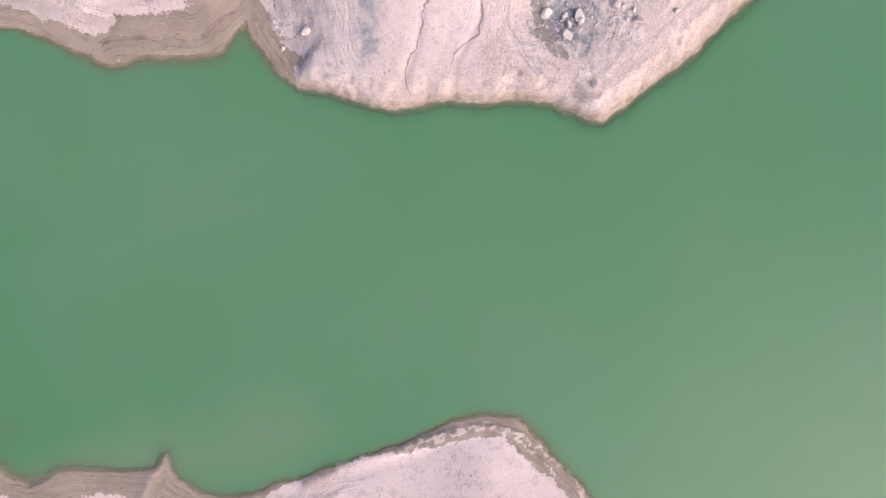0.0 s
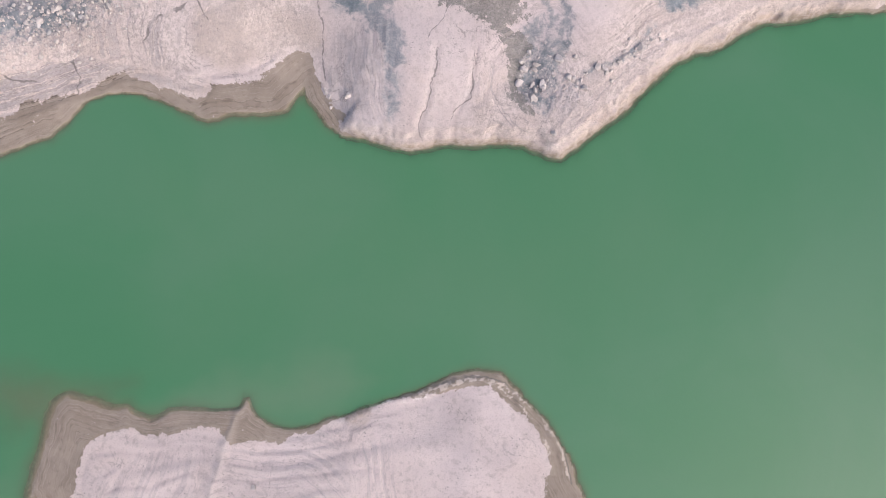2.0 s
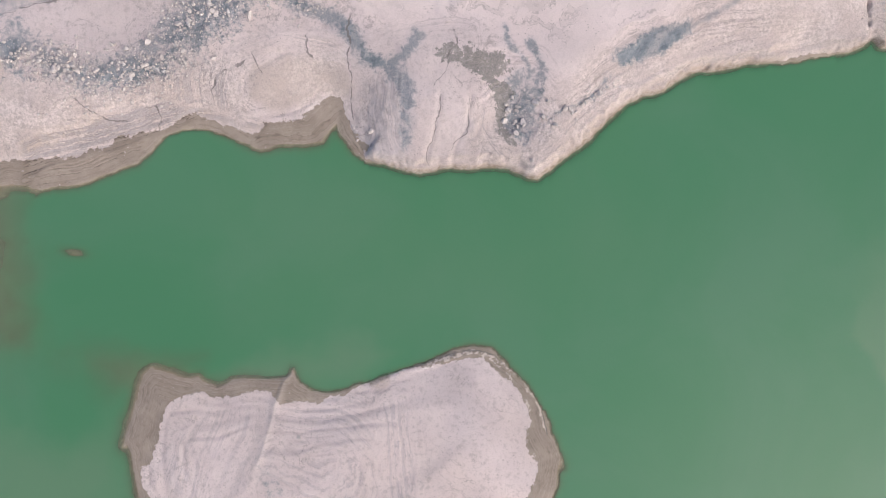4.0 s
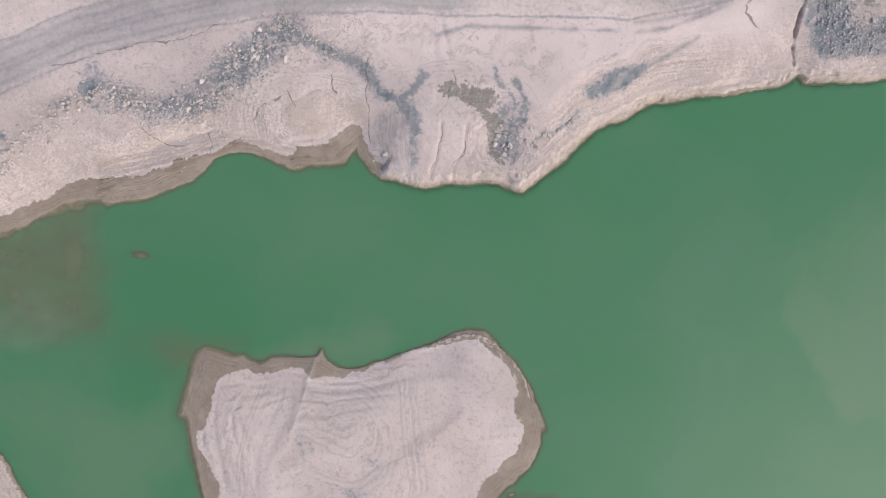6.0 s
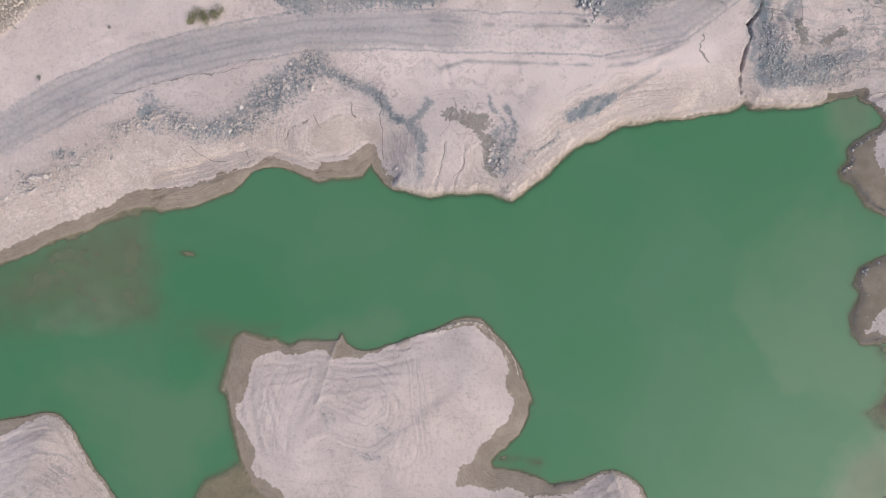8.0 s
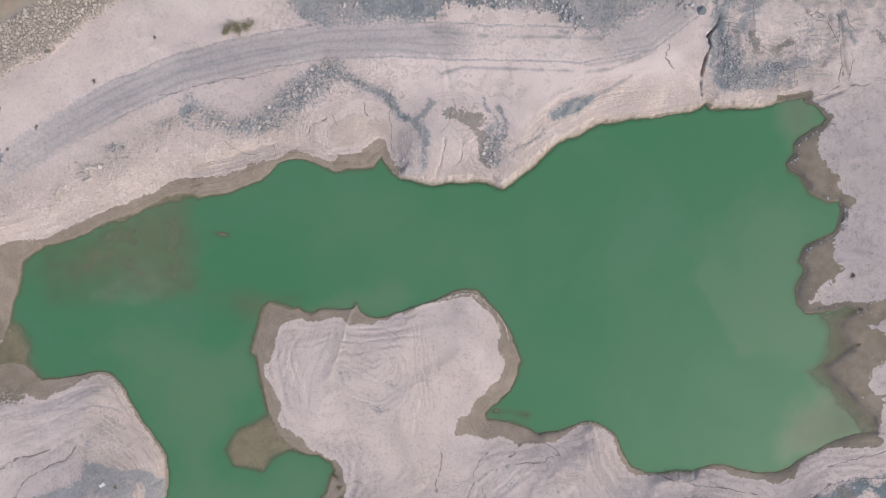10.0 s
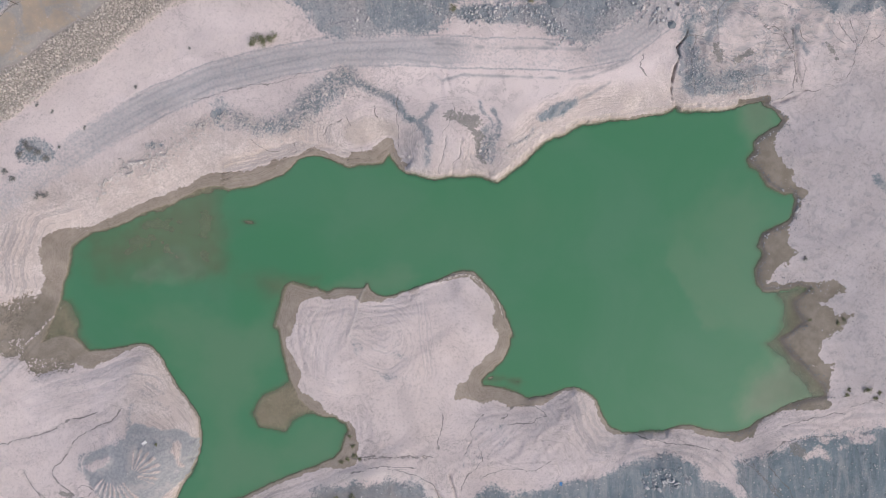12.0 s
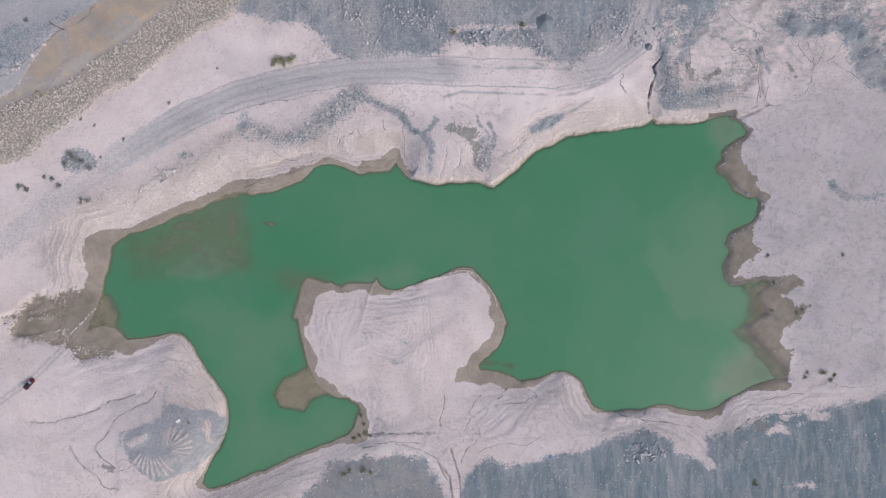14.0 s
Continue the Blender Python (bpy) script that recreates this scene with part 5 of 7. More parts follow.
def make_ground():
    m, nodes, links, p = material("quarry_ground")
    k = Nodes(nodes, links)
    at = k.place()
    big, mid, small, tiny = k.noise(at, 0.035, 4), k.noise(at, 0.25, 6), k.noise(at, 1.3, 5, 0.6), k.noise(at, 5.0, 4, 0.6)
    plainer = k.math("SUBTRACT", 1.0, k.math("MULTIPLY", k.attr("smooth"), 0.85))
    # pale dried clay
    clay = k.mix(k.ramp(big, 0.35, 0.65), rgb(0.76, 0.655, 0.635), rgb(0.72, 0.63, 0.63))
    clay = k.mix(k.math("MULTIPLY", k.ramp(mid, 0.45, 0.65, 0.0, 0.22), k.math("ADD", 0.4, k.math("MULTIPLY", plainer, 0.6))), clay, rgb(0.86, 0.755, 0.735))
    clay = k.mix(k.math("MULTIPLY", k.ramp(mid, 0.48, 0.32, 0.0, 0.08), plainer), clay, rgb(0.50, 0.425, 0.415))
    clay = k.mix(k.math("MULTIPLY", k.attr("smooth"), 0.88), clay, rgb(0.89, 0.775, 0.76))
    clay = k.mix(k.math("MULTIPLY", k.attr("lilac"), 0.75), clay, rgb(0.48, 0.45, 0.475))
    clay = k.mix(k.math("MULTIPLY", k.attr("pale"), k.ramp(tiny, 0.4, 0.6, 0.95, 0.65)), clay, rgb(0.60, 0.51, 0.465))
    clay = k.mix(k.math("MULTIPLY", k.ramp(small, 0.52, 0.66, 0.0, 0.36), plainer), clay, rgb(0.42, 0.365, 0.355))
    clay = k.mix(k.math("MULTIPLY", k.attr("bank"), 0.6), clay, k.mix(k.ramp(mid, 0.4, 0.6), rgb(0.64, 0.55, 0.51), rgb(0.78, 0.69, 0.655)))
    clay = k.mix(k.math("MULTIPLY", k.attr("rim"), 0.2), clay, rgb(0.82, 0.76, 0.73))
    clay = k.mix(k.math("MULTIPLY", k.attr("ledge"), 0.85), clay, rgb(0.84, 0.77, 0.73))
    lip = k.math("ADD", k.attr("rimline"), k.math("MULTIPLY", k.math("SUBTRACT", small, 0.5), 0.9))
    lip = k.math("MULTIPLY", k.ramp(k.math("ABSOLUTE", lip), 0.08, 0.2, 1.0, 0.0), k.ramp(k.noise(at, 0.6, 3), 0.42, 0.5))
    clay = k.mix(k.math("MULTIPLY", lip, 0.8), clay, rgb(0.88, 0.82, 0.79))
    # crust cracked by drying, and little pits
    crack, _ = k.cells(at, 4.6, "DISTANCE_TO_EDGE")
    crust = k.math("MULTIPLY", k.ramp(crack, 0.0, 0.13, 1.0, 0.0), k.ramp(k.noise(at, 0.09, 4), 0.3, 0.75, 0.35, 1.0))
    clay = k.mix(k.math("MULTIPLY", crust, k.math("SUBTRACT", 0.13, k.math("MULTIPLY", k.attr("lilac"), 0.1))), clay, rgb(0.38, 0.32, 0.30))
    spot, _ = k.cells(at, 0.75)
    pits = k.math("MULTIPLY", k.ramp(k.math("ADD", spot, k.math("MULTIPLY", small, 0.25)), 0.2, 0.27, 1.0, 0.0), k.math("MAXIMUM", k.ramp(k.noise(at, 0.07, 3), 0.35, 0.7, 0.15, 0.7), k.math("MULTIPLY", k.attr("lilac"), 0.6)))
    clay = k.mix(k.math("MULTIPLY", k.ramp(tiny, 0.53, 0.68, 0.0, 0.34), plainer), clay, rgb(0.36, 0.31, 0.30))
    clay = k.mix(k.math("MULTIPLY", pits, k.math("ADD", 0.12, k.math("MULTIPLY", plainer, 0.55))), clay, rgb(0.33, 0.29, 0.285))
    speck, _ = k.cells(at, 1.5)
    specks = k.math("MULTIPLY", k.ramp(k.math("ADD", speck, k.math("MULTIPLY", tiny, 0.12)), 0.17, 0.23, 1.0, 0.0), k.math("MAXIMUM", k.ramp(k.noise(at, 0.35, 4), 0.48, 0.6), k.attr("lilac")))
    clay = k.mix(k.math("MULTIPLY", specks, 0.65), clay, rgb(0.30, 0.265, 0.255))
    chipped, _ = k.cells(at, 2.3)
    clay = k.mix(k.math("MULTIPLY", k.ramp(chipped, 0.16, 0.1), k.math("MULTIPLY", k.ramp(k.noise(at, 0.28, 4), 0.52, 0.62), 0.45)), clay, rgb(0.83, 0.76, 0.74))
    tuft, _ = k.cells(at, 0.42)
    tufts = k.math("MULTIPLY", k.ramp(k.math("ADD", tuft, k.math("MULTIPLY", small, 0.3)), 0.22, 0.30, 1.0, 0.0), k.attr("lilac"))
    clay = k.mix(k.math("MULTIPLY", tufts, 0.85), clay, rgb(0.25, 0.245, 0.255))
    heave = k.noise(at, 0.42, 6, 0.62, 0.8)
    clay = k.mix(k.math("MULTIPLY", k.attr("lilac"), k.ramp(heave, 0.5, 0.64, 0.0, 0.6)), clay, rgb(0.36, 0.345, 0.365))
    clay = k.mix(k.math("MULTIPLY", k.attr("lilac"), k.ramp(heave, 0.46, 0.34, 0.0, 0.5)), clay, rgb(0.66, 0.60, 0.61))
    # beds of uneven thickness that crop out along the slopes
    pack = nodes.new("ShaderNodeCombineXYZ")
    k.put(pack.inputs[0], k.math("ADD", k.math("MULTIPLY", k.attr("level"), 1.0), k.math("ADD", k.math("MULTIPLY", small, 0.07), k.math("MULTIPLY", mid, 0.38))))
    k.put(pack.inputs[1], k.math("MULTIPLY", mid, 0.25))
    layer = k.noise(pack.outputs[0], 5.0, 3, 0.7)
    line = k.math("MULTIPLY", k.math("MULTIPLY", k.ramp(layer, 0.525, 0.545), k.ramp(layer, 0.56, 0.585, 1.0, 0.0)), k.attr("beds"))
    line = k.math("MULTIPLY", line, k.math("MULTIPLY", k.ramp(small, 0.36, 0.52), k.math("MAXIMUM", k.ramp(k.noise(at, 0.13, 3), 0.37, 0.56), k.math("MAXIMUM", k.math("MULTIPLY", k.attr("bank"), 0.4), k.attr("ringed")))))
    tone = k.math("MULTIPLY", k.ramp(layer, 0.50, 0.62), k.attr("beds"))
    light = k.math("MULTIPLY", k.ramp(layer, 0.45, 0.36), k.attr("beds"))
    clay = k.mix(k.math("MULTIPLY", tone, k.math("ADD", 0.2, k.math("ADD", k.math("MULTIPLY", k.attr("bank"), 0.25), k.math("MULTIPLY", k.attr("ringed"), 0.14)))), clay, k.mix(k.attr("ringed"), rgb(0.42, 0.36, 0.34), rgb(0.46, 0.42, 0.435)))
    clay = k.mix(k.math("MULTIPLY", line, k.math("ADD", 0.42, k.math("SUBTRACT", k.math("MULTIPLY", k.attr("bank"), 0.3), k.math("MULTIPLY", k.attr("ringed"), 0.12)), clamp=True)), clay, k.mix(k.attr("ringed"), rgb(0.27, 0.23, 0.22), rgb(0.36, 0.325, 0.33)))
    clay = k.mix(k.math("MULTIPLY", light, k.math("ADD", 0.3, k.math("MULTIPLY", k.math("SUBTRACT", k.attr("ringed"), k.attr("bank")), 0.15))), clay, rgb(0.80, 0.71, 0.68))
    clay = k.mix(k.math("MULTIPLY", k.attr("spoil"), k.ramp(mid, 0.38, 0.6, 0.75, 0.1)), clay, rgb(0.55, 0.49, 0.475))
    push = nodes.new("ShaderNodeMapping")
    k.put(push.inputs["Vector"], at)
    push.inputs["Rotation"].default_value = (0, 0, -0.95)
    push.inputs["Scale"].default_value = (0.16, 0.5, 0.4)
    churned = k.noise(push.outputs[0], 1.0, 6, 0.6, 1.6)
    clay = k.mix(k.math("MULTIPLY", k.attr("spoil"), k.ramp(churned, 0.5, 0.62, 0.0, 0.7)), clay, rgb(0.31, 0.33, 0.355))
    # broken fragments on the banks, and the wet brown foot, darkened against their sunlit rim
    _, shard = k.cells(at, 2.6)
    _, crumb = k.cells(at, 6.5)
    rubbly = k.math("MAXIMUM", k.attr("bank"), k.math("MULTIPLY", k.attr("pale"), 0.5))
    clay = k.mix(k.math("MULTIPLY", k.math("MULTIPLY", k.ramp(shard, 0.5, 0.72), k.ramp(mid, 0.4, 0.55)), k.math("MULTIPLY", rubbly, 0.33)), clay, rgb(0.36, 0.305, 0.28))
    clay = k.mix(k.math("MULTIPLY", k.ramp(crumb, 0.52, 0.7), k.math("ADD", 0.06, k.math("MULTIPLY", rubbly, 0.22))), clay, rgb(0.33, 0.285, 0.265))
    clay = k.mix(k.math("MULTIPLY", k.attr("toe"), k.ramp(small, 0.4, 0.6, 0.55, 0.2)), clay, rgb(0.52, 0.41, 0.31))
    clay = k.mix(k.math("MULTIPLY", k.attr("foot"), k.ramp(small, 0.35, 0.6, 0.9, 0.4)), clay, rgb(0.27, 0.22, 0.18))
    # fine rills and cracks that wander over the clay
    wander = k.noise(at, 0.16, 6, 0.6, 1.2)
    rill = k.ramp(k.math("ABSOLUTE", k.math("SUBTRACT", wander, 0.5)), 0.0, k.math("ADD", 0.009, k.math("MULTIPLY", k.attr("spoil"), 0.016)), 1.0, 0.0)
    rill = k.math("MULTIPLY", k.math("MULTIPLY", rill, k.math("MAXIMUM", k.ramp(k.noise(at, 0.05, 3), 0.46, 0.58), k.attr("spoil"))), plainer)
    clay = k.mix(k.math("MULTIPLY", rill, 0.6), clay, rgb(0.26, 0.225, 0.215))
    # loose grey spoil
    cell, _ = k.cells(at, 1.7)
    chip, _ = k.cells(at, 4.5)
    run = nodes.new("ShaderNodeVectorMath")
    run.operation = "MULTIPLY"
    k.put(run.inputs[0], at)
    run.inputs[1].default_value = (0.22, 0.05, 0.3)
    streak = k.noise(run.outputs[0], 1.0, 7, 0.68, 1.4)
    grit = k.mix(k.ramp(streak, 0.38, 0.62), rgb(0.21, 0.26, 0.295), rgb(0.34, 0.375, 0.41))
    grit = k.mix(k.ramp(big, 0.5, 0.66, 0.0, 0.6), grit, rgb(0.40, 0.39, 0.405))
    wash = k.noise(at, 0.06, 5, 0.6, 1.0)
    grit = k.mix(k.ramp(wash, 0.48, 0.6, 0.0, 0.75), grit, rgb(0.47, 0.445, 0.455))
    grit = k.mix(k.ramp(wash, 0.46, 0.36, 0.0, 0.3), grit, rgb(0.135, 0.18, 0.205))
    grit = k.mix(k.math("MULTIPLY", k.ramp(streak, 0.56, 0.66), k.ramp(mid, 0.4, 0.6)), grit, rgb(0.48, 0.445, 0.45))
    grit = k.mix(k.ramp(cell, 0.26, 0.12, 0.0, 0.42), grit, rgb(0.47, 0.46, 0.475))
    grit = k.mix(k.ramp(chip, 0.25, 0.1, 0.0, 0.5), grit, rgb(0.42, 0.42, 0.45))
    grit = k.mix(k.ramp(small, 0.5, 0.62, 0.0, 0.42), grit, rgb(0.115, 0.15, 0.18))
    grit = k.mix(k.ramp(tiny, 0.52, 0.66, 0.0, 0.38), grit, rgb(0.12, 0.145, 0.165))
    grit = k.mix(k.math("MULTIPLY", k.attr("teal"), k.ramp(streak, 0.42, 0.58, 0.85, 0.45)), grit, rgb(0.13, 0.20, 0.235))
    pour = nodes.new("ShaderNodeVectorMath")
    pour.operation = "MULTIPLY"
    k.put(pour.inputs[0], at)
    pour.inputs[1].default_value = (0.42, 0.05, 0.3)
    poured = k.noise(pour.outputs[0], 1.0, 6, 0.62, 0.6)
    grit = k.mix(k.math("MULTIPLY", k.attr("teal"), k.ramp(poured, 0.52, 0.66, 0.0, 0.6)), grit, rgb(0.36, 0.37, 0.385))
    grit = k.mix(k.math("MULTIPLY", k.attr("teal"), k.ramp(poured, 0.46, 0.34, 0.0, 0.55)), grit, rgb(0.09, 0.145, 0.17))
    grit = k.mix(k.math("MULTIPLY", k.attr("earth"), k.ramp(wash, 0.36, 0.6, 0.25, 0.75)), grit, rgb(0.30, 0.285, 0.28))
    # packed road
    road = k.mix(k.ramp(small, 0.35, 0.65), rgb(0.57, 0.52, 0.52), rgb(0.46, 0.45, 0.47))
    road = k.mix(k.math("MULTIPLY", k.attr("blue"), 0.6), road, rgb(0.37, 0.38, 0.41))
    road = k.mix(k.math("MULTIPLY", k.attr("ruts"), 0.65), road, rgb(0.30, 0.30, 0.33))
    mudc = k.mix(k.ramp(mid, 0.35, 0.65), rgb(0.33, 0.275, 0.23), rgb(0.41, 0.345, 0.295))
    mudc = k.mix(k.ramp(small, 0.5, 0.75, 0.0, 0.4), mudc, rgb(0.19, 0.16, 0.135))
    band = k.math("MULTIPLY", k.ramp(layer, 0.52, 0.54), k.ramp(layer, 0.56, 0.58, 1.0, 0.0))
    mudc = k.mix(k.math("MULTIPLY", band, k.math("MULTIPLY", k.math("MULTIPLY", k.attr("beds"), 0.75, clamp=True), k.ramp(small, 0.36, 0.52, 0.2, 1.0))), mudc, rgb(0.14, 0.115, 0.095))
    mudc = k.mix(k.math("MULTIPLY", k.math("MULTIPLY", k.ramp(layer, 0.46, 0.475), k.ramp(layer, 0.49, 0.505, 1.0, 0.0)), 0.45), mudc, rgb(0.50, 0.43, 0.375))
    mudc = k.mix(k.math("MULTIPLY", k.ramp(layer, 0.45, 0.38), 0.3), mudc, rgb(0.43, 0.365, 0.31))
    mudc = k.mix(k.math("MULTIPLY", k.attr("soaked"), k.ramp(mid, 0.35, 0.6, 0.85, 0.5)), mudc, rgb(0.215, 0.19, 0.15))
    ochre = k.mix(k.ramp(mid, 0.35, 0.65), rgb(0.50, 0.40, 0.31), rgb(0.42, 0.36, 0.305))
    ochre = k.mix(k.ramp(k.noise(at, 0.12, 5, 0.6, 0.8), 0.46, 0.6, 0.0, 0.8), ochre, k.mix(k.ramp(small, 0.35, 0.65), rgb(0.43, 0.40, 0.385), rgb(0.35, 0.345, 0.35)))
    edge = k.math("ADD", k.math("MULTIPLY", k.math("SUBTRACT", mid, 0.5), 1.0), k.math("MULTIPLY", k.math("SUBTRACT", small, 0.5), 2.2))
    edge = k.math("ADD", edge, k.math("MULTIPLY", k.math("SUBTRACT", tiny, 0.5), 0.9))

    def share(name, lo=0.38, hi=0.62, wild=1.0):
        a = k.attr(name)
        return k.ramp(k.math("ADD", a, k.math("MULTIPLY", k.math("MULTIPLY", edge, wild), k.ramp(a, 0.0, 0.2))), lo, hi)

    # bluish dust that the rain has washed thin over the clay, in broken streaks
    drift = k.noise(at, 0.55, 6, 0.65, 1.5)
    haze = k.ramp(k.math("ADD", k.attr("blue"), k.math("MULTIPLY", k.math("ADD", k.math("MULTIPLY", k.math("SUBTRACT", drift, 0.5), 2.6), k.math("MULTIPLY", edge, 0.5)), k.ramp(k.attr("blue"), 0.0, 0.25))), 0.3, 1.0)
    clay = k.mix(k.math("MULTIPLY", haze, 0.85), clay, k.mix(k.ramp(tiny, 0.4, 0.65), rgb(0.19, 0.22, 0.25), rgb(0.36, 0.365, 0.39)))
    clay = k.mix(k.math("MULTIPLY", k.attr("blue"), 0.3), clay, rgb(0.42, 0.43, 0.46))
    col = k.mix(k.math("MULTIPLY", share("road", 0.1, 0.9, 0.5), 0.8), clay, road)
    col = k.mix(k.math("MULTIPLY", k.attr("track"), k.ramp(small, 0.35, 0.6, 0.9, 0.6)), col, rgb(0.31, 0.31, 0.335))
    col = k.mix(k.math("MULTIPLY", share("grey", 0.2, 0.8, 0.75), 0.9), col, grit)
    ash = k.mix(k.ramp(small, 0.38, 0.62), rgb(0.32, 0.335, 0.365), rgb(0.42, 0.425, 0.445))
    ash = k.mix(k.ramp(mid, 0.52, 0.64, 0.0, 0.5), ash, rgb(0.56, 0.52, 0.51))
    col = k.mix(k.math("MULTIPLY", share("ash", 0.25, 0.75, 0.5), 0.9), col, ash)
    col = k.mix(share("ochre", 0.3, 0.7), col, ochre)
    col = k.mix(k.attr("dark"), col, k.mix(k.ramp(small, 0.4, 0.6), rgb(0.27, 0.245, 0.23), rgb(0.37, 0.34, 0.32)))
    pool = k.math("MULTIPLY", share("pool", 0.42, 0.62, 1.3), k.ramp(drift, 0.36, 0.5, 0.7, 1.0))
    col = k.mix(k.math("MULTIPLY", pool, 0.85), col, k.mix(k.ramp(tiny, 0.42, 0.62), rgb(0.31, 0.29, 0.27), rgb(0.205, 0.2, 0.19)))
    wet = share("mud", 0.42, 0.58, 0.9)
    mudc = k.mix(k.math("MULTIPLY", k.math("MAXIMUM", k.attr("ledge"), lip), 0.75), mudc, rgb(0.74, 0.66, 0.61))
    col = k.mix(wet, col, mudc)
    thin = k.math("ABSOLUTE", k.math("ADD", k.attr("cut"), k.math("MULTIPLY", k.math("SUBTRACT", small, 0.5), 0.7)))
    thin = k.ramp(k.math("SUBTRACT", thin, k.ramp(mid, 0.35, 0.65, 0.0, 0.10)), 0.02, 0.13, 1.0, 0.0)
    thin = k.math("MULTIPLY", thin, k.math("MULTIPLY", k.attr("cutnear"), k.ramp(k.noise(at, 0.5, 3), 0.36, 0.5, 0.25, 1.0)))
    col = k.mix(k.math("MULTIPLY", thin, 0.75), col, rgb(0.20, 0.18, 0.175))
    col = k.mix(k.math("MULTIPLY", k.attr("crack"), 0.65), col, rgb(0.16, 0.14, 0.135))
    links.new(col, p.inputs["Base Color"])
    links.new(k.ramp(wet, 0, 1, 0.95, 0.6), p.inputs["Roughness"])
    p.inputs["Specular IOR Level"].default_value = 0.2
    coarse = k.math("ADD", k.math("MAXIMUM", k.math("MAXIMUM", k.attr("grey"), k.attr("spoil")), k.math("MULTIPLY", k.attr("pale"), 0.6)), k.math("MULTIPLY", k.attr("bank"), 0.5), clamp=True)
    hgt = k.math("MULTIPLY", k.math("ADD", k.math("MULTIPLY", small, 0.5), k.math("MULTIPLY", tiny, 0.3)), k.ramp(coarse, 0.0, 1.0, 0.35, 1.0))
    hgt = k.math("ADD", hgt, k.math("MULTIPLY", layer, k.math("MULTIPLY", k.attr("beds"), -0.5)))
    clod, _ = k.cells(at, 3.2)
    hgt = k.math("ADD", hgt, k.math("MULTIPLY", clod, k.math("MULTIPLY", coarse, -0.22)))
    hgt = k.math("ADD", hgt, k.math("MULTIPLY", k.math("ADD", pits, specks), -0.2))
    hgt = k.math("ADD", hgt, k.math("MULTIPLY", crust, -0.15))
    links.new(k.bump(hgt, 0.4, 1.0), p.inputs["Normal"])
    return m


def make_water():
    m, nodes, links, p = material("green_turbid_water")
    k = Nodes(nodes, links)
    at = k.place()
    cloud = k.noise(at, 0.03, 5, 0.55, 0.6)
    col = k.mix(k.ramp(cloud, 0.35, 0.7), rgb(0.067, 0.218, 0.113), rgb(0.086, 0.227, 0.131))
    silt = k.math("MULTIPLY", k.attr("silt"), k.ramp(k.noise(at, 0.06, 5), 0.25, 0.6, 0.55, 1.0))
    col = k.mix(k.math("MINIMUM", silt, 1.0), col, rgb(0.128, 0.245, 0.148))
    col = k.mix(k.math("SUBTRACT", silt, 0.9, clamp=True), col, rgb(0.205, 0.275, 0.19))
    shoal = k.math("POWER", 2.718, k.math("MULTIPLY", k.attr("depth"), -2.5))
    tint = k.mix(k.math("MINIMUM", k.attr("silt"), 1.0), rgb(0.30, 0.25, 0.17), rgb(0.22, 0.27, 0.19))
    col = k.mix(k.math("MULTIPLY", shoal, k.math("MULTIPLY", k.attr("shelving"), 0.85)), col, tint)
    links.new(col, p.inputs["Base Color"])
    p.inputs["Roughness"].default_value, p.inputs["IOR"].default_value = 0.32, 1.33
    ripple = k.noise(at, 1.6, 3, 0.5, 0.3)
    links.new(k.bump(ripple, 0.05, 0.2), p.inputs["Normal"])
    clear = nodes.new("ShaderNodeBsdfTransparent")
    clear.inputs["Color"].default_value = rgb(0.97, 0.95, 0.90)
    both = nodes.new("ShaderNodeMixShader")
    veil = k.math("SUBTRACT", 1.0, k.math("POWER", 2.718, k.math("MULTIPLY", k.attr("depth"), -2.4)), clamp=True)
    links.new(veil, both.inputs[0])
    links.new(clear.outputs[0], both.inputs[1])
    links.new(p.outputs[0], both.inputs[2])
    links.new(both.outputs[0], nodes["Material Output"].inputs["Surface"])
    return m


def make_stone(name, a, b, c):
    m, nodes, links, p = material(name)
    k = Nodes(nodes, links)
    at = k.place()
    info = nodes.new("ShaderNodeObjectInfo").outputs["Random"]
    isle = nodes.new("ShaderNodeNewGeometry").outputs["Random Per Island"]
    pick = k.math("FRACT", k.math("ADD", info, isle))
    col = k.mix(pick, a, b)
    col = k.mix(k.ramp(k.noise(at, 3.0, 5), 0.45, 0.75, 0.0, 0.7), col, c)
    links.new(col, p.inputs["Base Color"])
    p.inputs["Roughness"].default_value = 0.9
    p.inputs["Specular IOR Level"].default_value = 0.2
    links.new(k.bump(k.noise(at, 6.0, 5), 0.12, 0.8), p.inputs["Normal"])
    return m


def make_plain(name, colour, rough=0.5, metal=0.0, spec=0.5):
    m, nodes, links, p = material(name)
    k = Nodes(nodes, links)
    col = k.mix(k.ramp(k.noise(k.place(), 7.0, 4), 0.4, 0.8, 0.0, 0.35), colour, rgb(*[0.6 * v + 0.12 for v in colour[:3]]))
    links.new(col, p.inputs["Base Color"])
    p.inputs["Roughness"].default_value, p.inputs["Metallic"].default_value = rough, metal
    p.inputs["Specular IOR Level"].default_value = spec
    return m


def make_leaf(name, a, b):
    m, nodes, links, p = material(name)
    k = Nodes(nodes, links)
    isle = nodes.new("ShaderNodeNewGeometry").outputs["Random Per Island"]
    links.new(k.mix(isle, a, b), p.inputs["Base Color"])
    p.inputs["Roughness"].default_value = 0.7
    return m


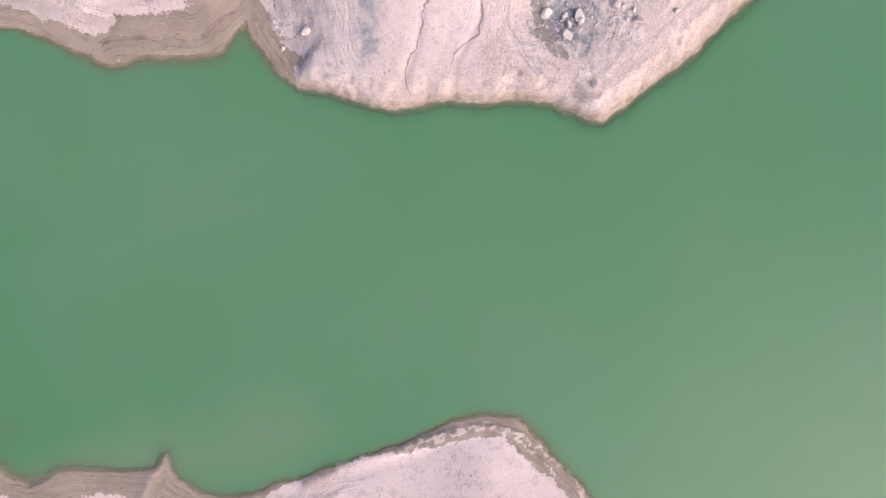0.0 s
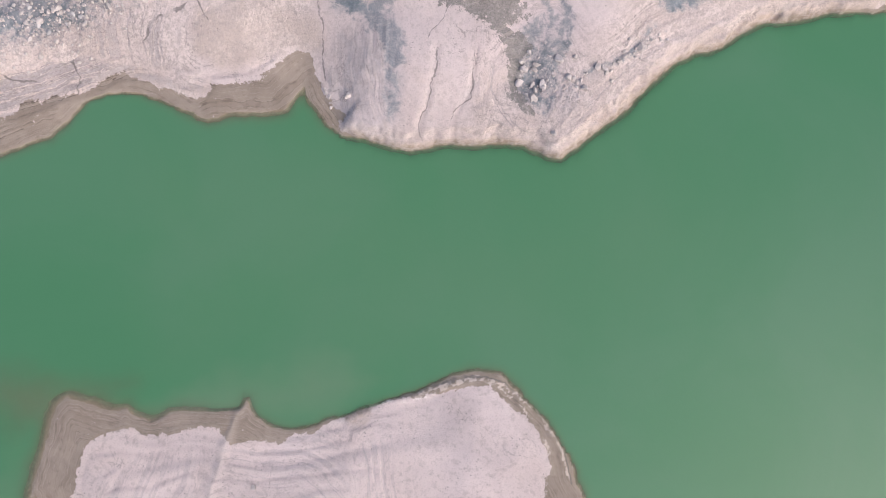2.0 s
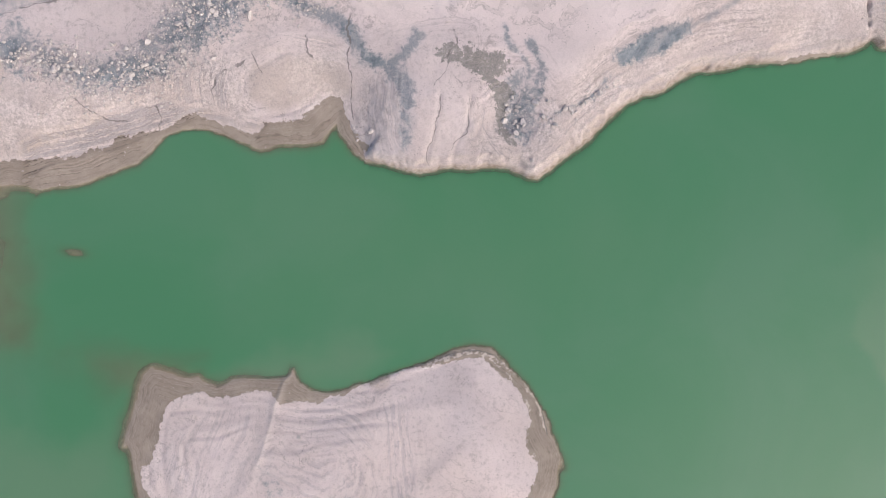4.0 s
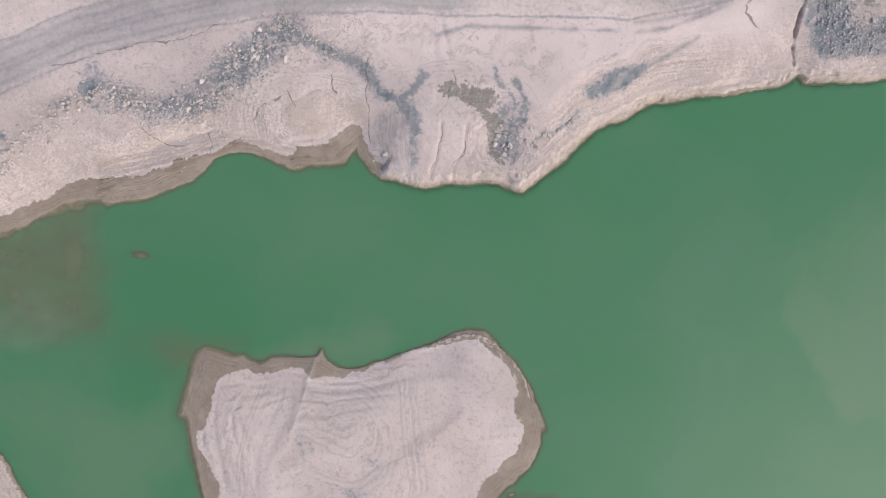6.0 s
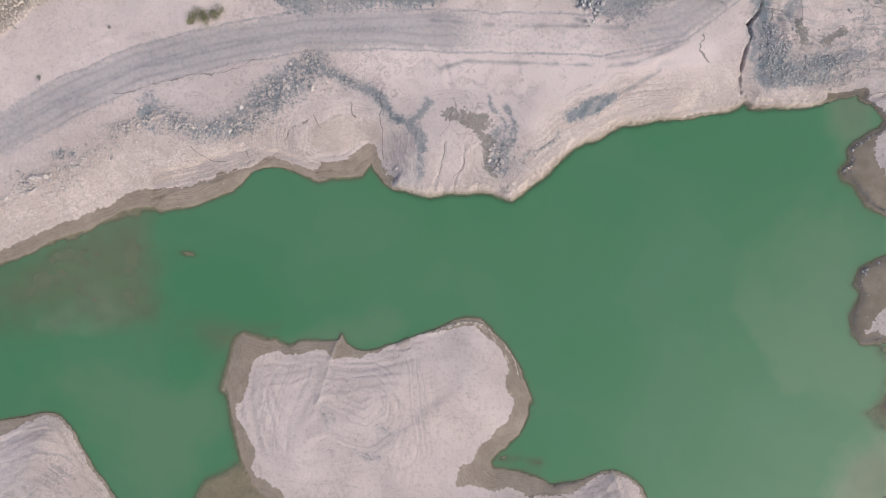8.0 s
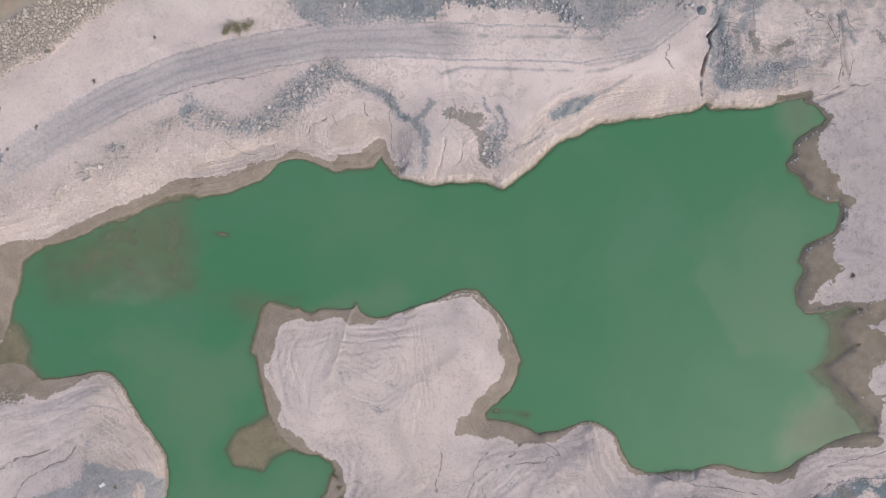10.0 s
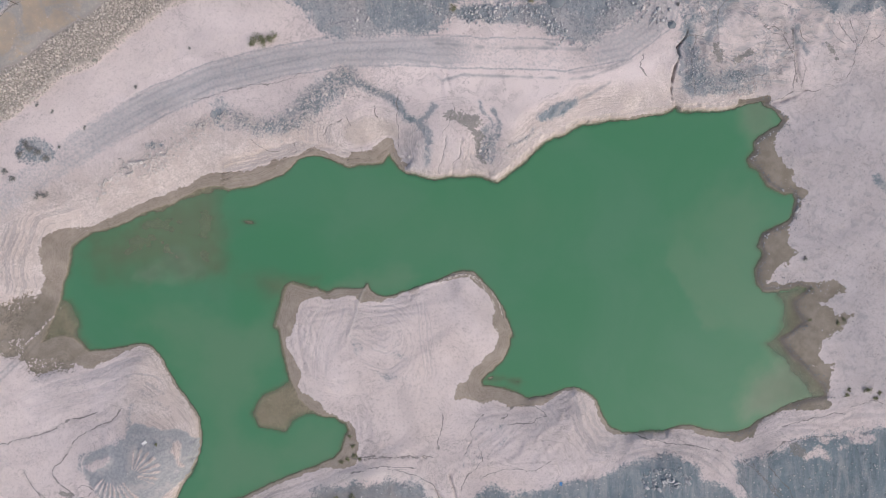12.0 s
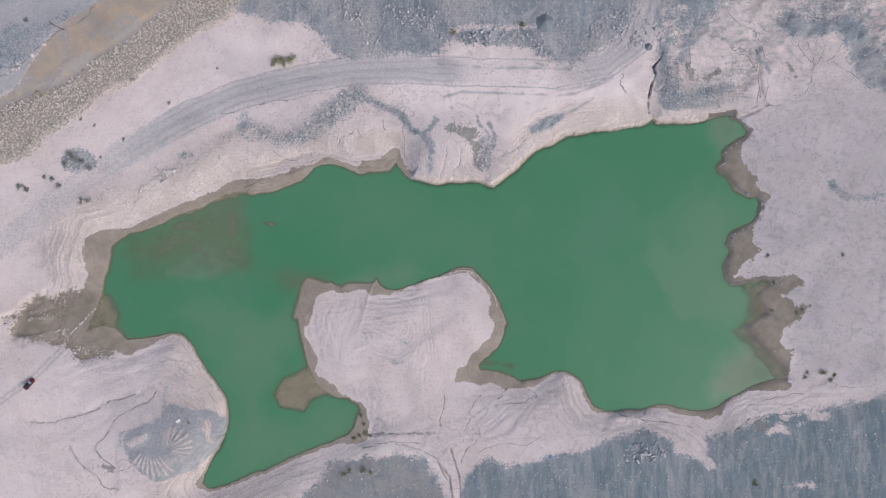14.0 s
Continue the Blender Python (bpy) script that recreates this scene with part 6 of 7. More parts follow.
PALE_STONE = make_stone("pale_stone", rgb(0.52, 0.475, 0.46), rgb(0.70, 0.645, 0.63), rgb(0.41, 0.375, 0.36))
GREY_STONE = make_stone("grey_stone", rgb(0.40, 0.40, 0.42), rgb(0.68, 0.65, 0.65), rgb(0.32, 0.325, 0.34))
RIPRAP_STONE = make_stone("riprap_stone", rgb(0.37, 0.335, 0.31), rgb(0.66, 0.60, 0.56), rgb(0.38, 0.345, 0.325))
DARK_GRAVEL = make_stone("dark_gravel", rgb(0.19, 0.215, 0.24), rgb(0.27, 0.285, 0.305), rgb(0.14, 0.165, 0.19))
LEAF_GREEN = make_leaf("leaf_green", rgb(0.17, 0.18, 0.09), rgb(0.33, 0.32, 0.20))
LEAF_DRY = make_leaf("leaf_dry", rgb(0.19, 0.19, 0.185), rgb(0.37, 0.355, 0.34))
TWIG = make_plain("twig_bark", rgb(0.14, 0.11, 0.09), 0.9)
CAR_RED = make_plain("car_red_paint", rgb(0.11, 0.012, 0.02), 0.25)
CAR_GLASS = make_plain("car_dark_glass", rgb(0.02, 0.022, 0.028), 0.08)
CAR_BLACK = make_plain("car_black_rubber", rgb(0.02, 0.02, 0.02), 0.8)
CAR_METAL = make_plain("car_grey_alloy", rgb(0.45, 0.45, 0.46), 0.35, 0.9)
CAR_LAMP = make_plain("car_clear_lamp", rgb(0.75, 0.75, 0.74), 0.15)
# grey colour that stands in for the glint on the windshield
CAR_GLINT = make_plain("car_windshield_glint", rgb(0.30, 0.31, 0.33), 0.3)
CAR_TAIL = make_plain("car_red_lamp", rgb(0.35, 0.02, 0.02), 0.2)
TARP_WHITE = make_plain("white_plastic_sheet", rgb(0.8, 0.8, 0.8), 0.4)
TARP_BLUE = make_plain("blue_plastic_sheet", rgb(0.05, 0.22, 0.5), 0.4)
GROUND, WATER = make_ground(), make_water()


# ---- the ground, one sheet, and the lake ----
def grid_mesh(name, xs, ys, gx, gy, gz, mat, fields):
    ny, nx = gx.shape
    me = bpy.data.meshes.new(name)
    co = np.stack([gx.ravel(), gy.ravel(), gz.ravel()], 1).astype(np.float32)
    i = (np.arange(ny - 1)[:, None] * nx + np.arange(nx - 1)[None]).ravel()
    quads = np.stack([i, i + 1, i + nx + 1, i + nx], 1).astype(np.int32)
    me.vertices.add(len(co))
    me.vertices.foreach_set("co", co.ravel())
    me.loops.add(quads.size)
    me.loops.foreach_set("vertex_index", quads.ravel())
    me.polygons.add(len(quads))
    me.polygons.foreach_set("loop_start", np.arange(0, quads.size, 4, dtype=np.int32))
    me.update(calc_edges=True)
    me.polygons.foreach_set("use_smooth", np.ones(len(quads), bool))
    for key, values in fields.items():
        a = me.attributes.new(key, "FLOAT", "POINT")
        a.data.foreach_set("value", np.asarray(values, np.float32).ravel())
    me.materials.append(mat)
    return new(name, me)


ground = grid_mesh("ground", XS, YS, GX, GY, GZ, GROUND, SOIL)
tagged(ground, "pale dried clay quarry floor with grey gravel, wet mud margins and cracks", "ground", kind="structure")
LX, LY = np.meshgrid(np.arange(-150, 130, 0.7), np.arange(-105, 50, 0.7))
LZ, _, LAKE = terrain(LX.ravel().astype(np.float32), LY.ravel().astype(np.float32))
lx, ly = LX.ravel(), LY.ravel()
crisp = np.exp(-(to_line(lx, ly, SILT_E[1:5])[0] / 7.0) ** 2)
plume = patch(lx, ly, SILT_E, 7.0, 5.0, 71) * (1 - crisp) + patch(lx, ly, SILT_E, 1.2, 2.2, 71) * crisp
silt = np.maximum.reduce([0.72 * plume, 1.9 * patch(lx, ly, SILT_SE, 5.0, 4.0, 74), 1.3 * patch(lx, ly, SHALLOW_NE, 4.0, 3.0, 76), 1.0 * patch(lx, ly, SILT_C, 4.0, 3.0, 72), 0.26 * patch(lx, ly, HAZE_LIFT, 12.0, 6.0, 77), 0.85 * patch(lx, ly, SILT_SW, 6.0, 5.0, 73), 1.15 * patch(lx, ly, BRIGHT_W, 2.0, 4.0, 75)])
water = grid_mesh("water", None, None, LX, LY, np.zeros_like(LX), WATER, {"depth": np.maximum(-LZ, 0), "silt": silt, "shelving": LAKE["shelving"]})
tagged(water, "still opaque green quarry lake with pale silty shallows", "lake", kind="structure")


# ---- stones ----
def stone_mesh(name, seed, detail, mat):
    """An angular, slightly flattened block of about unit width."""
    r = random.Random(seed)
    bm = bmesh.new()
    bmesh.ops.create_icosphere(bm, subdivisions=detail, radius=0.5)
    cuts = [(Vector((r.gauss(0, 1), r.gauss(0, 1), r.gauss(0, 0.8))).normalized(), r.uniform(0.19, 0.40)) for _ in range(10)]
    for v in bm.verts:
        for n, far in cuts:
            over = v.co.dot(n) - far
            if over > 0:
                v.co -= n * over * 0.9
        v.co += Vector((r.uniform(-1, 1), r.uniform(-1, 1), r.uniform(-1, 1))) * 0.025
        v.co.z *= 0.72
    me = bpy.data.meshes.new(name)
    bm.to_mesh(me)
    bm.free()
    me.materials.append(mat)
    return me


def stones_as_one(name, places, sizes, mat, label, sunk=0.15):
    """Many loose stones, past counting, as one object."""
    kinds = []
    for n in range(6):
        me = stone_mesh("stone_shape", 40 + n, 1, mat)
        co = np.empty(len(me.vertices) * 3, np.float32)
        me.vertices.foreach_get("co", co)
        tri = np.array([p.vertices[:] for p in me.polygons], np.int32)
        kinds.append((co.reshape(-1, 3), tri))
        bpy.data.meshes.remove(me)
    zs = height([p[0] for p in places], [p[1] for p in places])
    vs, fs, base = [], [], 0
    for (x, y), size, z in zip(places, sizes, zs):
        co, tri = kinds[rng.integers(6)]
        a = rng.uniform(0, 6.28)
        c, s = math.cos(a), math.sin(a)
        sx, sy, sz = size * rng.uniform(0.8, 1.25), size * rng.uniform(0.7, 1.1), size * rng.uniform(0.7, 1.1)
        q = co * (sx, sy, sz)
        q = np.stack([q[:, 0] * c - q[:, 1] * s + x, q[:, 0] * s + q[:, 1] * c + y, q[:, 2] + z + size * (0.36 - sunk)], 1)
        vs.append(q)
        fs.append(tri + base)
        base += len(co)
    me = bpy.data.meshes.new(name)
    v, f = np.concatenate(vs).astype(np.float32), np.concatenate(fs).astype(np.int32)
    me.vertices.add(len(v))
    me.vertices.foreach_set("co", v.ravel())
    me.loops.add(f.size)
    me.loops.foreach_set("vertex_index", f.ravel())
    me.polygons.add(len(f))
    me.polygons.foreach_set("loop_start", np.arange(0, f.size, 3, dtype=np.int32))
    me.update(calc_edges=True)
    me.materials.append(mat)
    return tagged(new(name, me), label, "stones", kind="stuff")


def spread(line, count, seed, inside=True, width=3.0):
    """Random places in a closed outline, or along a line."""
    r = np.random.default_rng(seed)
    out = []
    xs, ys = [p[0] for p in line], [p[1] for p in line]
    while len(out) < count:
        if inside:
            x, y = r.uniform(min(xs), max(xs), 400), r.uniform(min(ys), max(ys), 400)
            _, _, ok = to_line(x, y, line, True)
        else:
            x, y = r.uniform(min(xs) - width, max(xs) + width, 2000), r.uniform(min(ys) - width, max(ys) + width, 2000)
            d, _, _ = to_line(x, y, line)
            ok = d < width * np.abs(r.normal(0, 0.5, 2000))
        out += [(float(a), float(b)) for a, b in zip(x[ok], y[ok]) if height(a, b) > 0.1]
    return out[:count]


BOULDERS = {}


def boulder(x, y, size, seed, mat, label, group):
    key = (seed % 7, mat.name)
    if key not in BOULDERS:
        BOULDERS[key] = stone_mesh("boulder", 90 + seed % 7, 2, mat)
    ob = new("boulder", BOULDERS[key])
    r = random.Random(seed * 13 + 1)
    ob.matrix_basis = pose(x, y, float(height(x, y)) + size * 0.18, r.uniform(-15, 15), r.uniform(-15, 15), r.uniform(0, 360))
    ob.scale = (size * r.uniform(0.9, 1.35), size * r.uniform(0.75, 1.05), size * r.uniform(0.8, 1.1))
    return tagged(ob, label, "boulder", group)


def boulders(line, count, lo, hi, seed, mat, label, group, inside=True, width=2.0):
    r = random.Random(seed)
    for n, (x, y) in enumerate(spread(line, count, seed, inside, width)):
        boulder(x, y, lo + (hi - lo) * r.random() ** 2.2, seed + n, mat, label, group)


# the stone-faced slope in the north-west
band = RIPRAP_FOOT + RIPRAP_TOP[::-1]
bx, by = np.meshgrid(np.arange(-185, -55, 0.46), np.arange(-5, 100, 0.46))
bx, by = bx.ravel() + rng.uniform(-0.4, 0.4, bx.size), by.ravel() + rng.uniform(-0.4, 0.4, by.size)
_, _, ok = to_line(bx, by, band, True)
near = patch(bx, by, band, 1.0, 1.2, 81) > rng.uniform(0.2, 0.8, bx.size)
keep = near & (rng.uniform(0, 1, bx.size) < 0.94)
stones_as_one("riprap", list(zip(bx[keep], by[keep])), 0.52 + 0.72 * rng.uniform(0, 1, keep.sum()) ** 2.4, RIPRAP_STONE,
              "coarse tan and grey riprap stones covering the embankment slope")

boulders(RIDGE_SPINE, 45, 0.35, 1.1, 160, GREY_STONE, "grey angular boulder lying in rubble on the bank", "boulders on the north bank", False, 5.0)
boulders(RIDGE_SPINE, 90, 0.4, 1.5, 100, PALE_STONE, "pale angular boulder lying in grey rubble on the bank", "boulders on the north bank", False, 5.0)
boulders(CREST_STONES, 45, 0.6, 1.9, 300, PALE_STONE, "pale clay block broken off along the bank crest", "blocks on the west crest")
boulders(RUBBLE_TIP, 17, 0.45, 1.5, 400, PALE_STONE, "whitish boulder lying in the grey hollow of the headland", "boulders in the headland hollow")
boulders(TIP_EDGE, 22, 0.4, 1.2, 450, PALE_STONE, "pale block lying on the ledges of the headland", "blocks on the headland ledges", False, 1.6)
boulders(SOUTH_HEAP, 36, 0.7, 2.0, 500, GREY_STONE, "light grey boulder in a heap on dark gravel", "boulders in the south heap")
boulders(ROCKS_NE, 30, 0.4, 1.2, 600, GREY_STONE, "grey boulder among spoil above the lake", "boulders in the north-east spoil", False, 3.0)


def grit(line, count, lo, hi, seed, inside=True, width=3.0):
    r = np.random.default_rng(seed)
    return spread(line, count, seed, inside, width), lo + (hi - lo) * r.uniform(0, 1, count) ** 2.5


def pebbles(label, mat, *lots):
    places, sizes = [], []
    for p, q in lots:
        places += p
        sizes += list(q)
    stones_as_one("rubble", places, sizes, mat, label)


pebbles("loose pale rubble scattered over the north bank", PALE_STONE, grit(RIDGE_SPINE, 1500, 0.15, 0.75, 1, False, 7.0), grit(CREST_STONES, 350, 0.2, 0.9, 2),
        grit(RUBBLE_TIP, 70, 0.12, 0.45, 3), grit(TIP_EDGE, 70, 0.12, 0.6, 4, False, 2.2), grit(RIDGE_WEST, 250, 0.2, 0.8, 5, False, 3.5), grit(CREST_W, 650, 0.2, 1.1, 17, False, 3.2), grit(RIDGE_STONES, 240, 0.15, 0.7, 18, False, 2.8))
TERRACE_STONES = [(-148.3, 51.3), (-145.5, 52.4), (-142.7, 53.9), (-141.4, 51.7), (-144.6, 49.8)]
pebbles("loose light grey rubble on the gravel slopes", GREY_STONE, grit(TERRACE_STONES, 45, 0.5, 1.4, 22), grit(ROCKS_N1, 160, 0.3, 1.4, 6, False, 3.0), grit(ROCKS_N2, 600, 0.3, 1.5, 7, False, 4.0),
        grit(ROCKS_N3, 260, 0.3, 1.5, 8, False, 5.0), grit(GREY_E2, 1100, 0.15, 0.75, 9), grit(NE_MASS, 700, 0.2, 0.9, 10),
        grit(SOUTH_HEAP, 160, 0.2, 0.8, 11), grit(GREY_SOUTH, 2600, 0.15, 0.95, 12), grit(GREY_NORTH, 2000, 0.15, 0.95, 13), grit(GREY_SW, 60, 0.2, 0.6, 14), grit(EAST_PLAIN, 700, 0.12, 0.55, 15), grit(EAST_TONGUE, 40, 0.2, 0.7, 16))


pebbles("dark wet stones strewn along the muddy east margin", DARK_GRAVEL, grit([p[:2] for p in EAST], 1000, 0.12, 0.5, 19, False, 2.2), grit([p[:2] for p in EAST], 300, 0.12, 0.6, 21, False, 4.0),
        grit([p[:2] for p in SOUTH[:6]], 120, 0.12, 0.6, 20, False, 2.4))


# ---- single stones with a place of their own ----
for x, y, size in [(-15.6, 20.9, 0.6), (-14.9, 19.9, 0.7), (-15.4, 20.4, 0.5), (-12.4, 19.8, 1.0), (14.0, 15.0, 1.0), (12.7, 20.9, 1.1), (11.6, 20.5, 0.9), (11.1, 19.1, 0.5), (-24.3, -30.7, 0.8), (-14.8, 18.5, 0.6), (-134.6, 59.2, 1.8), (-138.3, 55.5, 1.9), (-144.9, 51.0, 1.2), (-143.0, 51.8, 1.0), (-146.4, 49.9, 1.1), (-24.7, 61.3, 1.6), (64.9, -73.1, 1.2), (37.5, -85.5, 0.8), (0.2, -92.1, 0.9), (138.9, -42.2, 1.3)]:
    boulder(x, y, size, int(abs(x) * 10) % 97, PALE_STONE, "single pale boulder resting on dried clay", "lone boulders")
boulders([p[:2] for p in EAST[3:10]], 26, 0.3, 1.0, 700, GREY_STONE, "small grey stone on the muddy east margin", "stones on the east margin", False, 1.6)
boulders([p[:2] for p in EAST[12:22]], 34, 0.3, 1.1, 740, GREY_STONE, "small grey stone on the muddy east margin", "stones on the east margin", False, 1.6)


# ---- shrubs ----
def part(name, bm, mat, parent, label=""):
    me = bpy.data.meshes.new(name)
    bm.to_mesh(me)
    bm.free()
    me.materials.append(mat)
    ob = new(name, me)
    ob.parent = parent
    return tagged(ob, label) if label else ob


def shrub(x, y, radius, tall, leaf, seed, label, group):
    """A low bush: forked stems and many small leaves in loose clumps."""
    r = random.Random(seed)
    root = new("shrub")
    root.location = (x, y, float(height(x, y)) - 0.05)
    stems, leaves = bmesh.new(), bmesh.new()
    clumps = []
    for _ in range(9):
        a, out, up = r.uniform(0, 6.28), radius * r.uniform(0.15, 0.85), tall * r.uniform(0.35, 1.0)
        tip = Vector((out * math.cos(a), out * math.sin(a), up * (1.1 - 0.5 * out / radius)))
        clumps.append(tip)
        side = Vector((-math.sin(a), math.cos(a), 0)) * 0.03
        lift = Vector((0, 0, 0.03))
        base = [stems.verts.new(v) for v in (side, lift - side * 0.5, -side - lift)]
        end = [stems.verts.new(tip + v * 0.3) for v in (side, lift - side * 0.5, -side - lift)]
        for i in range(3):
            stems.faces.new((base[i], base[(i + 1) % 3], end[(i + 1) % 3], end[i]))
    for _ in range(int(260 + 160 * radius)):
        c = r.choice(clumps)
        p = c + Vector((r.gauss(0, 0.2), r.gauss(0, 0.2), r.gauss(0, 0.14))) * radius
        p.z = max(p.z, 0.04)
        u = Vector((r.gauss(0, 1), r.gauss(0, 1), r.gauss(0, 0.5))).normalized()
        w = u.cross(Vector((r.gauss(0, 1), r.gauss(0, 1), r.gauss(0, 1)))).normalized()
        n = r.uniform(0.07, 0.16) * (0.7 + 0.3 * radius)
        leaves.faces.new([leaves.verts.new(p + q) for q in (u * n, w * n * 0.45, -u * n, -w * n * 0.45)])
    part("stems", stems, TWIG, root)
    part("crown", leaves, leaf, root)
    return tagged(root, label, "shrub", group)


for n, (x, y, radius) in enumerate([(-58.2, 55.5, 2.2), (-55.9, 54.7, 2.0), (-54.0, 56.0, 1.8), (-60.5, 54.1, 1.3), (1.5, 64.6, 1.3), (24.9, 66.6, 1.2), (-37.2, -86.8, 1.0), (-35.1, -85.6, 0.9), (-30.5, -85.3, 1.1), (-27.6, -86.5, 0.8), (105.1, -90.9, 1.2), (-89.1, -68.0, 0.5), (129.9, -52.9, 1.3)]):
    shrub(x, y, radius, radius * 0.8, LEAF_GREEN, 900 + n, "green bush growing on pale dry ground", "green bushes")
for n, (x, y, radius) in enumerate([(-31.1, -67.1, 0.8), (-30.1, -69.9, 0.9), (-29.5, -72.9, 1), (-31.9, -74.3, 0.9), (-27.9, -74.1, 0.7), (-33.8, -75.1, 0.8), (123.6, -54.7, 0.9), (124.2, -53.1, 0.7), (133.7, -53.9, 0.8), (132.5, -55.6, 0.9), (110.9, -21.6, 0.7), (113.3, -21.7, 0.6), (112.5, -31.4, 0.6), (120.7, -32.3, 0.8), (122.6, -31.1, 0.7), (-137.1, 43.6, 0.9), (-135.8, 42.8, 0.8), (-138.3, 42.4, 0.7)]):
    shrub(x, y, radius, radius * 0.4, LEAF_GREEN, 1000 + n, "low dark green weed growing on damp ground", "weeds on damp ground")
for n, (x, y, radius) in enumerate([(-95.5, 40.9, 0.6), (-111.1, 28.6, 0.7), (-120.8, 33.4, 0.6), (-79.0, 52.5, 0.55), (-119.0, 22.6, 0.5), (-125.5, 35.5, 0.7), (-107.4, 49.0, 1.0), (-146.1, 12.6, 1.5), (-144.2, 11.4, 1.2), (-138.1, 16.0, 1.0), (-135.4, 15.2, 1.1), (-133.1, 13.3, 1.2), (-125.6, 7.9, 1.3), (-123.3, 8.1, 1.1), (-140.2, 67.3, 1.1), (-130.8, 20.1, 1.3), (-127.9, 22.0, 1.6), (-125.1, 21.1, 1.5), (-123.2, 19.1, 1.2), (-129.2, 23.6, 1.1), (110.5, -12.0, 0.8), (136.1, -12.1, 0.7), (69.9, 65.5, 0.6)]):
    shrub(x, y, radius, radius * 0.7, LEAF_DRY, 950 + n, "dry grey-brown bush on dusty ground", "dry bushes")


# ---- the parked car ----
def loft(bm, rings):
    """Joins rings of equal length into a closed skin."""
    rows = [[bm.verts.new(v) for v in ring] for ring in rings]
    m = len(rows[0])
    for a, b in zip(rows, rows[1:]):
        for i in range(m):
            bm.faces.new((a[i], a[(i + 1) % m], b[(i + 1) % m], b[i]))
    bm.faces.new(rows[0][::-1])
    bm.faces.new(rows[-1])
    bmesh.ops.recalc_face_normals(bm, faces=bm.faces)


def slab(bm, corners, thick):
    n = (corners[1] - corners[0]).cross(corners[2] - corners[0]).normalized() * thick
    a, b = [bm.verts.new(c) for c in corners], [bm.verts.new(c + n) for c in corners]
    bm.faces.new(a[::-1])
    bm.faces.new(b)
    for i in range(len(a)):
        j = (i + 1) % len(a)
        bm.faces.new((a[i], a[j], b[j], b[i]))
    bmesh.ops.recalc_face_normals(bm, faces=bm.faces)


